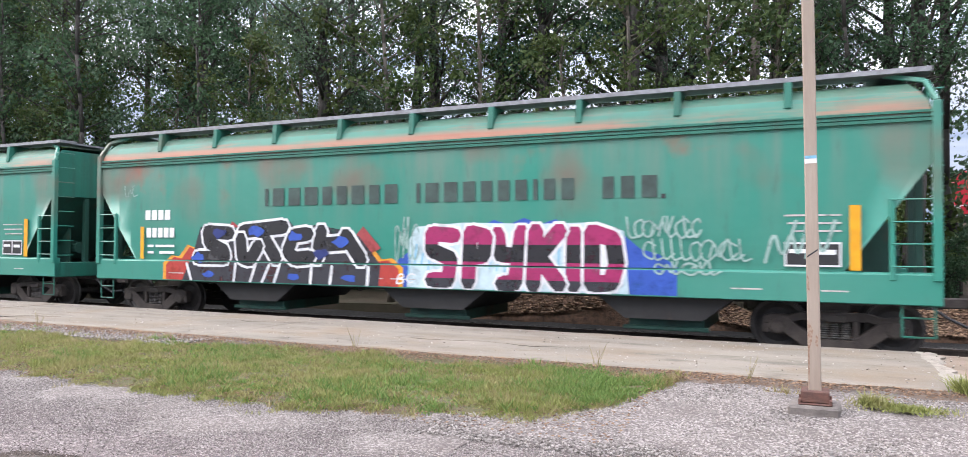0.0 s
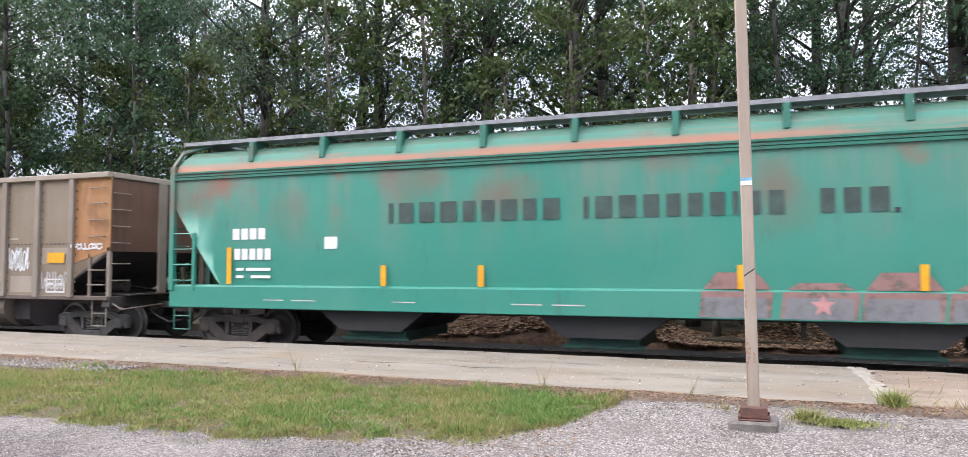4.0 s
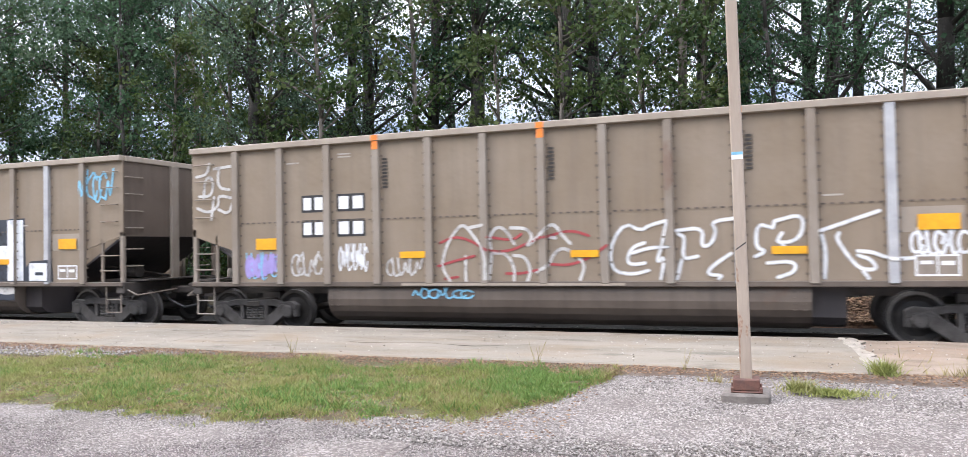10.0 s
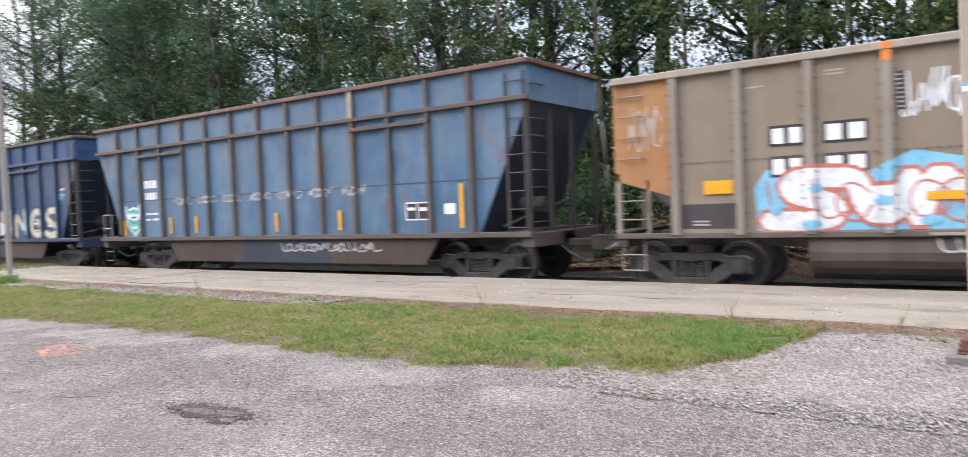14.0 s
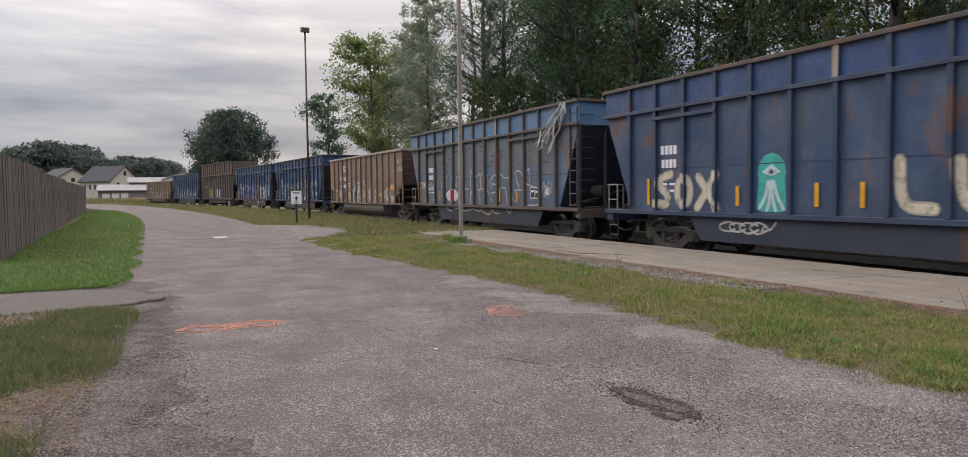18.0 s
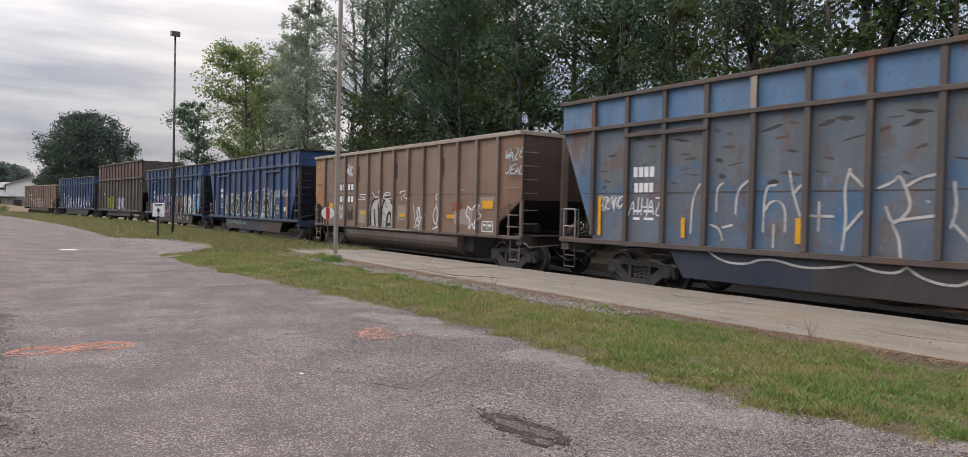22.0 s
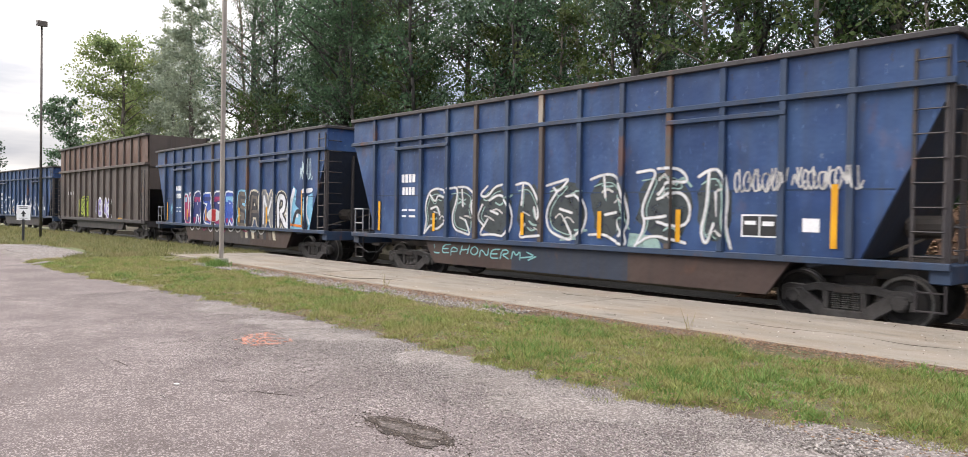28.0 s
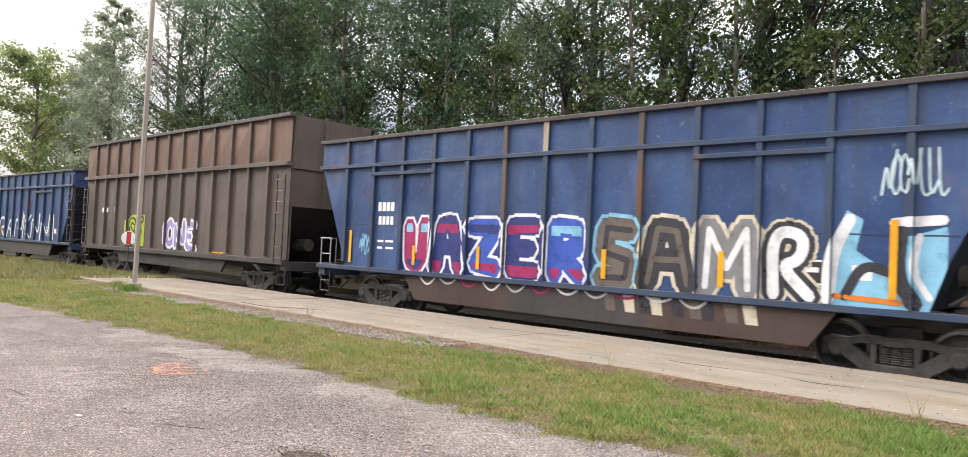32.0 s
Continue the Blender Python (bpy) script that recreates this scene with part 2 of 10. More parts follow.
def road_surface():
    """Worn asphalt: binder and stones, brown dust, dark tracks and stains along the lane."""
    m, n, l, b = nodes("worn_asphalt", 0.92, 0, 0.2)
    c = n.new("ShaderNodeTexCoord")
    v = n.new("ShaderNodeTexVoronoi")
    v.inputs["Scale"].default_value = 85
    l.new(c.outputs["Object"], v.inputs["Vector"])
    s = n.new("ShaderNodeSeparateColor")
    l.new(v.outputs["Color"], s.inputs[0])
    r = n.new("ShaderNodeMapRange")
    r.inputs["From Min"].default_value, r.inputs["From Max"].default_value = 0.55, 1.0
    l.new(s.outputs[0], r.inputs["Value"])
    loose = noise_fac(n, l, 1.1, 6, lo=0.4, hi=0.62)
    k = blend(n, l, r.outputs["Result"], (0.108, 0.088, 0.085), (0.36, 0.312, 0.298))
    k2 = blend(n, l, r.outputs["Result"], (0.083, 0.067, 0.064), (0.22, 0.187, 0.18))
    k = blend(n, l, loose, k2, k)
    k = blend(n, l, noise_fac(n, l, 0.28, 4, (0.45, 1.6, 1), 0.45, 0.65), k, (0.075, 0.061, 0.058), 0.28)
    k = blend(n, l, noise_fac(n, l, 0.5, 5, (1, 1, 1), 0.52, 0.7), k, (0.185, 0.155, 0.15), 0.32)
    k = blend(n, l, noise_fac(n, l, 3.3, 6, (1, 1, 1), 0.56, 0.72), k, (0.06, 0.05, 0.046), 0.5)
    k = blend(n, l, noise_fac(n, l, 210, 2, lo=0.54, hi=0.7), k, (0.05, 0.043, 0.042), 0.55)
    l.new(k, b.inputs["Base Color"])
    bump(n, l, b, v.outputs["Distance"], 0.5, 0.008)
    return m


def slab_concrete(name, col, dark, rusty):
    """Old platform concrete: streaks along it, dark stains, tan patches, light grit."""
    m, n, l, b = nodes(name, 0.9, 0, 0.25)
    c = blend(n, l, noise_fac(n, l, 1.2, 6, (0.3, 1.5, 1), 0.38, 0.7), col, dark)
    c = blend(n, l, noise_fac(n, l, 0.8, 7, (0.7, 1, 1), 0.48, 0.68), c, rusty, 0.75)
    c = blend(n, l, noise_fac(n, l, 2.2, 7, (0.6, 1.4, 1), 0.55, 0.7), c, tuple(q * 0.6 for q in dark), 0.65)
    c = blend(n, l, noise_fac(n, l, 60, 3, lo=0.6, hi=0.72), c, tuple(min(1.0, q * 1.7) for q in col), 0.5)
    l.new(c, b.inputs["Base Color"])
    bump(n, l, b, noise_fac(n, l, 26, 5, lo=0.25, hi=0.75), 0.35, 0.015)
    return m


MAT = {}
MAT["road"] = road_surface()
MAT["gravel"] = pebbly("grey_gravel", (0.118, 0.1, 0.093), (0.33, 0.298, 0.28), (0.085, 0.067, 0.059), 56, patch=0.6)
MAT["shoulder"] = pebbly("dark_gravel", (0.06, 0.049, 0.044), (0.19, 0.158, 0.144), (0.05, 0.04, 0.034), 60)
# near-black: oil, plus the shade under the cars put into the colour
MAT["ballast"] = pebbly("shaded_ballast_stone", (0.016, 0.015, 0.014), (0.045, 0.042, 0.04), (0.01, 0.009, 0.009), 18, patch=0.6)
MAT["concrete"] = slab_concrete("platform_concrete", (0.208, 0.182, 0.15), (0.145, 0.126, 0.103), (0.175, 0.13, 0.09))
MAT["concrete_old"] = slab_concrete("brown_concrete", (0.24, 0.19, 0.15), (0.15, 0.115, 0.085), (0.2, 0.125, 0.08))
MAT["soil"] = pebbly("verge_soil", (0.085, 0.065, 0.044), (0.165, 0.132, 0.095), (0.08, 0.066, 0.034), 60, patch=0.6)
MAT["verge"] = plain("short_verge_turf", (0.078, 0.08, 0.031), (0.1, 0.074, 0.046), 2.4, 0.95, 0, 0.7, 55, lo=0.42, hi=0.62)
MAT["mould"] = plain("leaf_mould", (0.115, 0.08, 0.06), (0.16, 0.125, 0.1), 5, 0.95, 0, 0.7, 30, lo=0.45, hi=0.7)
MAT["drive"] = pebbly("grey_driveway_asphalt", (0.09, 0.078, 0.07), (0.16, 0.142, 0.13), (0.11, 0.095, 0.084), 90)
MAT["footing"] = plain("grey_footing_concrete", (0.19, 0.165, 0.15), (0.11, 0.095, 0.085), 6, 0.9, 0, 0.5, 40)
MAT["curb"] = plain("pale_crumbling_concrete", (0.33, 0.295, 0.25), (0.22, 0.19, 0.155), 7, 0.9, 0, 0.6, 30)
MAT["turf"] = plain("mown_turf", (0.095, 0.105, 0.035), (0.07, 0.085, 0.028), 1.3, 0.9, 0, 0.5, 60)
MAT["field"] = plain("rough_ground", (0.11, 0.1, 0.05), (0.065, 0.075, 0.03), 0.4, 0.95)
MAT["floor"] = plain("forest_floor", (0.075, 0.055, 0.038), (0.045, 0.04, 0.022), 0.8, 0.95, 0, 0.5, 12)
MAT["chips"] = plain("wood_chips", (0.17, 0.095, 0.058), (0.07, 0.042, 0.028), 9, 0.9, 0, 0.8, 18)
MAT["steel"] = plain("grimy_steel", (0.05, 0.045, 0.042), (0.085, 0.07, 0.06), 4, 0.6, 0.2, 0.2, 25)
MAT["truck"] = plain("dusty_cast_steel", (0.084, 0.077, 0.073), (0.048, 0.043, 0.04), 5, 0.75, 0.1, 0.3, 30)
MAT["truck_rust"] = plain("rusty_cast_steel", (0.075, 0.062, 0.054), (0.045, 0.037, 0.033), 5, 0.8, 0.05, 0.3, 30)
MAT["wheel"] = plain("dark_wheel_steel", (0.038, 0.035, 0.034), (0.065, 0.058, 0.053), 6, 0.55, 0.35, 0.1, 30)
MAT["rim"] = plain("worn_rim_steel", (0.2, 0.19, 0.18), (0.12, 0.11, 0.1), 6, 0.4, 0.7)
MAT["rail"] = plain("rail_steel", (0.1, 0.075, 0.06), (0.06, 0.045, 0.036), 4, 0.5, 0.4)
MAT["tie"] = plain("old_tie_wood", (0.06, 0.048, 0.04), (0.035, 0.028, 0.024), 3, 0.9, 0, 0.4, 30, stretch=(8, 1, 1))
MAT["bark"] = plain("dark_bark", (0.036, 0.033, 0.03), (0.066, 0.06, 0.054), 2.5, 0.9, 0, 0.7, 14, stretch=(3, 3, 0.5))
MAT["bark_pale"] = plain("pale_bark", (0.16, 0.14, 0.12), (0.085, 0.072, 0.06), 2.5, 0.9, 0, 0.6, 14, stretch=(3, 3, 0.6))
MAT["twig"] = plain("pinkish_bare_twigs", (0.2, 0.155, 0.13), (0.14, 0.105, 0.09), 2.5, 0.9)
MAT["leaf"] = leafy("deep_green_leaves", (0.03, 0.068, 0.036), (0.076, 0.142, 0.074), (0.072, 0.118, 0.055), 0.45)
MAT["leaf_grey"] = leafy("grey_green_leaves", (0.045, 0.08, 0.053), (0.098, 0.15, 0.096), (0.105, 0.15, 0.086), 0.45)
MAT["leaf_gold"] = leafy("yellow_green_leaves", (0.12, 0.17, 0.075), (0.25, 0.305, 0.13), (0.27, 0.28, 0.11), 0.55)
# green lightened by half for the bright haze at the wood's edge
MAT["leaf_maple"] = leafy("haze_lightened_green_leaves", (0.06, 0.11, 0.068), (0.125, 0.2, 0.12), (0.13, 0.18, 0.1), 0.5)
MAT["shrub"] = leafy("shrub_leaves", (0.035, 0.065, 0.018), (0.085, 0.13, 0.038), (0.12, 0.12, 0.05))
MAT["grass"] = leafy("verge_grass", (0.108, 0.13, 0.036), (0.292, 0.308, 0.1), (0.33, 0.27, 0.135), 0.3, 1.9)
MAT["grass_far"] = leafy("rough_olive_grass", (0.1, 0.108, 0.04), (0.22, 0.212, 0.088), (0.25, 0.19, 0.105), 0.3, 0.6)
MAT["grass_side"] = leafy("roadside_grass", (0.07, 0.1, 0.032), (0.15, 0.165, 0.07), (0.2, 0.17, 0.09), 0.3, 2.2)
MAT["grass_lush"] = leafy("lush_grass", (0.062, 0.125, 0.03), (0.165, 0.265, 0.068), (0.18, 0.24, 0.07), 0.3)
MAT["grass_dry"] = leafy("dry_grass", (0.2, 0.165, 0.075), (0.32, 0.27, 0.14), (0.16, 0.15, 0.06), 0.3)
MAT["pole"] = plain("rust_stained_pole_steel", (0.36, 0.295, 0.24), (0.28, 0.22, 0.175), 1.6, 0.6, 0.1, 0.05, 30, stretch=(3, 3, 0.4))
MAT["pole_grey"] = plain("grey_pole_steel", (0.3, 0.27, 0.24), (0.2, 0.17, 0.15), 1.6, 0.6, 0.1, stretch=(3, 3, 0.4))
MAT["base_red"] = plain("rusted_base_steel", (0.14, 0.062, 0.046), (0.085, 0.045, 0.036), 9, 0.8, 0, 0.3, 40)
MAT["rust_stain"] = plain("rust_stained_paint", (0.24, 0.13, 0.085), (0.33, 0.25, 0.19), 30, 0.8, lo=0.4, hi=0.6)
MAT["black"] = plain("black_paint", (0.018, 0.018, 0.02), (0.03, 0.03, 0.032), 5, 0.5)
MAT["white"] = plain("white_paint", (0.74, 0.74, 0.75), (0.6, 0.6, 0.61), 3.5, 0.55, lo=0.45, hi=0.75)
MAT["yellow"] = plain("reflective_yellow_strip", (0.72, 0.36, 0.015), (0.6, 0.28, 0.012), 4, 0.45)
MAT["orange"] = plain("orange_paint", (0.75, 0.21, 0.025), (0.6, 0.17, 0.03), 6, 0.6)
MAT["orange_faded"] = plain("faded_orange_road_paint", (0.54, 0.18, 0.1), (0.2, 0.13, 0.108), 34, 0.9, lo=0.43, hi=0.58)
# leaf colour raised well past real leaves to carry glare and haze
MAT["leaf_haze"] = leafy("haze_lightened_leaves", (0.18, 0.22, 0.165), (0.31, 0.35, 0.26), (0.3, 0.33, 0.23), 0.55)
MAT["leaf_warm"] = leafy("warm_green_leaves", (0.035, 0.066, 0.024), (0.085, 0.125, 0.042), (0.12, 0.135, 0.045), 0.45)
# green shifted towards blue-grey: some haze is painted into these leaves
MAT["leaf_mid"] = leafy("haze_tinted_round_tree_leaves", (0.04, 0.066, 0.054), (0.085, 0.118, 0.09), (0.085, 0.115, 0.08), 0.45)
# pale blue-grey here is distance haze mixed into the leaf colour
MAT["leaf_far"] = leafy("haze_tinted_far_leaves", (0.07, 0.098, 0.086), (0.115, 0.142, 0.122), (0.115, 0.142, 0.11), 0.4)
MAT["letter"] = plain("worn_black_lettering", (0.03, 0.045, 0.042), (0.05, 0.085, 0.075), 4, 0.6)
MAT["red"] = plain("red_paint", (0.5, 0.035, 0.04), (0.35, 0.03, 0.03), 4, 0.5)
MAT["red_trailer"] = plain("red_trailer_paint", (0.5, 0.03, 0.05), (0.42, 0.025, 0.04), 1.2, 0.4)
MAT["crack"] = plain("dirt_filled_crack", (0.1, 0.08, 0.064), (0.06, 0.048, 0.038), 8, 0.95)
MAT["tar"] = plain("dark_pothole_fill", (0.066, 0.047, 0.037), (0.022, 0.017, 0.014), 11, 0.95, 0, 0.8, 30)
MAT["plastic"] = plain("torn_plastic_sheet", (0.62, 0.63, 0.62), (0.42, 0.42, 0.41), 5, 0.4)
MAT["grate"] = plain("galvanised_grating", (0.3, 0.31, 0.33), (0.2, 0.2, 0.215), 8, 0.5, 0.4)
MAT["vent"] = plain("dark_vent", (0.03, 0.026, 0.024), (0.05, 0.042, 0.038), 5, 0.7)
MAT["wood"] = plain("weathered_fence_wood", (0.145, 0.12, 0.112), (0.085, 0.072, 0.069), 1.5, 0.85, 0, 0.3, 20, stretch=(6, 6, 0.5))
MAT["siding"] = plain("cream_siding", (0.5, 0.46, 0.36), (0.43, 0.4, 0.32), 2, 0.7)
MAT["siding_white"] = plain("white_siding", (0.62, 0.62, 0.6), (0.54, 0.54, 0.53), 2, 0.7)
MAT["shingle"] = plain("grey_shingles", (0.055, 0.055, 0.062), (0.04, 0.04, 0.045), 3, 0.9)
MAT["metal_roof"] = plain("pale_metal_roof", (0.27, 0.265, 0.265), (0.2, 0.195, 0.195), 1.2, 0.85, 0.0, stretch=(6, 0.4, 1))
MAT["block"] = plain("grey_block_wall", (0.23, 0.2, 0.185), (0.14, 0.12, 0.11), 1.4, 0.9)
MAT["dark"] = plain("dark_opening", (0.02, 0.02, 0.022), (0.03, 0.03, 0.03), 3, 0.4)
MAT["dirt"] = plain("weedy_dirt", (0.155, 0.085, 0.055), (0.12, 0.1, 0.058), 0.5, 0.95, 0, 0.5, 8)
MAT["bay_black"] = painted("near_black_bay_paint", (0.022, 0.023, 0.024), (0.035, 0.034, 0.034), (0.02, 0.018, 0.017), 0.1, 0.4)
# dark green for the gates; on the car ends it stands for shade
MAT["gate_green"] = painted("shaded_grimy_green_paint", (0.012, 0.075, 0.055), (0.02, 0.07, 0.055), (0.025, 0.025, 0.022), 0.15, 0.6)
# springs paler than the frames: the daylight on them is in the colour
MAT["spring"] = plain("lit_spring_steel", (0.17, 0.16, 0.152), (0.09, 0.082, 0.076), 8, 0.7, 0.1)
# rivets coloured dark so that they read as shadow dashes along the posts
MAT["rivet"] = plain("shadow_dark_rivets", (0.07, 0.056, 0.045), (0.13, 0.1, 0.08), 9, 0.7)
# train paint
MAT["green"] = hopper_paint()
MAT["green_dark"] = painted("deep_green_paint", (0.014, 0.15, 0.108), (0.026, 0.145, 0.105), (0.04, 0.045, 0.035), 0.15, 0.6)
MAT["tan"] = painted("tan_brown_car_paint", (0.195, 0.147, 0.102), (0.235, 0.186, 0.14), (0.12, 0.092, 0.07), 0.06, 0.35, 0.6, 0.68)
MAT["tan_post"] = painted("worn_tan_post_paint", (0.2, 0.16, 0.125), (0.27, 0.235, 0.2), (0.12, 0.09, 0.07), 0.22, 0.5, 0.6, 0.6)
MAT["tan_chord"] = painted("pale_tan_chord_paint", (0.27, 0.225, 0.18), (0.33, 0.28, 0.23), (0.16, 0.12, 0.09), 0.15, 0.35, 0.6, 0.64)
MAT["brown_old"] = painted("faded_brown_car_paint", (0.186, 0.113, 0.077), (0.228, 0.147, 0.104), (0.1, 0.075, 0.06), 0.15, 0.45)
MAT["brown_warm"] = painted("warm_brown_panel_paint", (0.2, 0.105, 0.066), (0.235, 0.13, 0.085), (0.11, 0.07, 0.05), 0.2, 0.4)
MAT["brown_post"] = painted("worn_brown_post_paint", (0.15, 0.102, 0.078), (0.215, 0.165, 0.138), (0.09, 0.062, 0.05), 0.25, 0.5, 0.6, 0.6)
MAT["soot_sheet"] = painted("sooty_brown_end_paint", (0.062, 0.042, 0.034), (0.095, 0.064, 0.05), (0.022, 0.019, 0.018), 0.35, 0.7)
MAT["rust_panel"] = painted("rust_orange_panel_paint", (0.33, 0.15, 0.06), (0.36, 0.19, 0.08), (0.16, 0.08, 0.045), 0.2, 0.35, 0.65, 0.6)
MAT["rust_dark"] = painted("dark_rust_panel_paint", (0.12, 0.062, 0.045), (0.15, 0.085, 0.06), (0.05, 0.035, 0.03), 0.3, 0.6)
MAT["tub"] = painted("dusty_brown_tub_paint", (0.092, 0.07, 0.056), (0.125, 0.097, 0.078), (0.045, 0.037, 0.032), 0.15, 0.5)
MAT["silver"] = plain("bare_silver_post", (0.43, 0.43, 0.44), (0.33, 0.33, 0.345), 3, 0.45, 0.2)
MAT["blue"] = painted("deep_blue_car_paint", (0.016, 0.044, 0.135), (0.04, 0.088, 0.195), (0.032, 0.036, 0.052), 0.16, 0.6, 0.36, 0.62, 0.45)
MAT["blue_light"] = painted("faded_light_blue_paint", (0.042, 0.112, 0.205), (0.095, 0.155, 0.22), (0.11, 0.1, 0.095), 0.32, 0.6, 0.5, 0.61, 0.4)
MAT["blue_grey"] = painted("grimy_blue_grey_paint", (0.042, 0.13, 0.245), (0.125, 0.12, 0.118), (0.1, 0.083, 0.072), 0.32, 0.7, 0.6, 0.56, 0.45)
MAT["faded_grey"] = painted("greyed_blue_sheet_paint", (0.13, 0.14, 0.145), (0.07, 0.11, 0.155), (0.1, 0.08, 0.066), 0.3, 0.65, 0.5, 0.55, 0.45)
MAT["blue_bright"] = painted("bright_faded_blue_paint", (0.05, 0.15, 0.29), (0.1, 0.195, 0.31), (0.11, 0.1, 0.095), 0.32, 0.55, 0.5, 0.61, 0.4)
MAT["blue_dirty"] = painted("worn_blue_paint", (0.02, 0.054, 0.125), (0.055, 0.085, 0.135), (0.06, 0.056, 0.052), 0.4, 0.6, 0.42, 0.58, 0.4)
MAT["blue_post"] = painted("scuffed_blue_post_paint", (0.014, 0.038, 0.09), (0.035, 0.058, 0.1), (0.05, 0.042, 0.038), 0.35, 0.6, 0.5, 0.6)
MAT["post_rust"] = painted("rusted_post_paint", (0.07, 0.058, 0.055), (0.105, 0.08, 0.066), (0.055, 0.048, 0.045), 0.35, 0.5, 0.7, 0.56)
MAT["umber"] = painted("dark_umber_car_paint", (0.078, 0.06, 0.053), (0.11, 0.085, 0.075), (0.035, 0.03, 0.028), 0.2, 0.5, 0.6, 0.62)
MAT["belly"] = painted("near_black_sill_paint", (0.035, 0.032, 0.036), (0.06, 0.05, 0.05), (0.03, 0.026, 0.024), 0.3, 0.5)
MAT["belly_blue"] = painted("dark_blue_sill_paint", (0.018, 0.028, 0.05), (0.03, 0.04, 0.062), (0.045, 0.038, 0.034), 0.25, 0.5)
MAT["belly_rust"] = painted("rust_brown_sill_paint", (0.052, 0.031, 0.027), (0.07, 0.044, 0.036), (0.03, 0.025, 0.023), 0.2, 0.5)


def rust_bleed(name, col, rust):
    """Green paint with long level streaks of rust, thickest just over the eave."""
    m, n, l, b = nodes(name, 0.55)
    c = blend(n, l, noise_fac(n, l, 0.6, 4, lo=0.35, hi=0.7), col, tuple(k * 1.25 for k in col))
    c = blend(n, l, noise_fac(n, l, 1.6, 7, (1, 1, 1), 0.5, 0.7), c, (0.1, 0.1, 0.08), 0.6)
    c = blend(n, l, mapped(n, l, noise_fac(n, l, 1.0, 8, (0.22, 1.0, 3.5), 0.36, 0.54), "Z", 4.2, 4.05), c, rust, 0.85)
    c = blend(n, l, noise_fac(n, l, 0.8, 8, (0.3, 1.5, 6), 0.56, 0.68), c, tuple(k * 0.8 for k in rust), 0.7)
    l.new(c, b.inputs["Base Color"])
    return m


MAT["green_roof"] = rust_bleed("rust_streaked_green_paint", (0.045, 0.18, 0.135), (0.4, 0.155, 0.1))
MAT["green_roof_top"] = painted("dull_green_roof_paint", (0.05, 0.16, 0.115), (0.09, 0.18, 0.13), (0.13, 0.12, 0.095), 0.1, 0.5)


def spray(name, col):
    """Spray paint, worn thin in places so that what is under it shows."""
    m = plain(name, col, tuple(k * 0.82 for k in col), 2.5, 0.5)
    n, l = m.node_tree.nodes, m.node_tree.links
    fac = noise_fac(n, l, 3.2, 8, (1, 1, 1), 0.5, 0.74, rough=0.7)
    k = n.new("ShaderNodeMath")
    k.operation = "MULTIPLY"
    k.inputs[1].default_value = 0.9 if name.split("_")[0] in ("pale", "chalk", "mist", "cream", "brick", "dusty") else 0.5
    x, t = n.new("ShaderNodeMixShader"), n.new("ShaderNodeBsdfTransparent")
    l.new(fac, k.inputs[0])
    l.new(k.outputs[0], x.inputs["Fac"])
    l.new(n["Principled BSDF"].outputs[0], x.inputs[1])
    l.new(t.outputs[0], x.inputs[2])
    l.new(x.outputs[0], n["Material Output"].inputs["Surface"])
    return m


PAINT = {k: spray(k + "_spray_paint", c) for k, c in {
    "white": (0.72, 0.73, 0.75), "black": (0.016, 0.016, 0.02), "red": (0.42, 0.045, 0.035), "crimson": (0.33, 0.02, 0.11),
    "blue": (0.03, 0.09, 0.42), "navy": (0.02, 0.035, 0.16), "ink": (0.028, 0.034, 0.05), "sky": (0.2, 0.48, 0.66), "ice": (0.5, 0.64, 0.68), "orange": (0.7, 0.2, 0.03),
    "salmon": (0.52, 0.17, 0.12), "teal": (0.03, 0.4, 0.34), "cream": (0.6, 0.54, 0.42), "grey": (0.2, 0.2, 0.21),
    "lilac": (0.32, 0.26, 0.55), "brick": (0.34, 0.055, 0.06), "pale": (0.52, 0.5, 0.48), "taupe": (0.13, 0.105, 0.09), "lime": (0.42, 0.5, 0.06), "dusty": (0.27, 0.155, 0.14), "pink": (0.55, 0.27, 0.26), "aqua": (0.25, 0.55, 0.55), "mist": (0.3, 0.44, 0.4), "chalk": (0.4, 0.36, 0.31), "flame": (0.72, 0.3, 0.03), "coal": (0.032, 0.033, 0.042), "smoke": (0.045, 0.056, 0.06)}.items()}


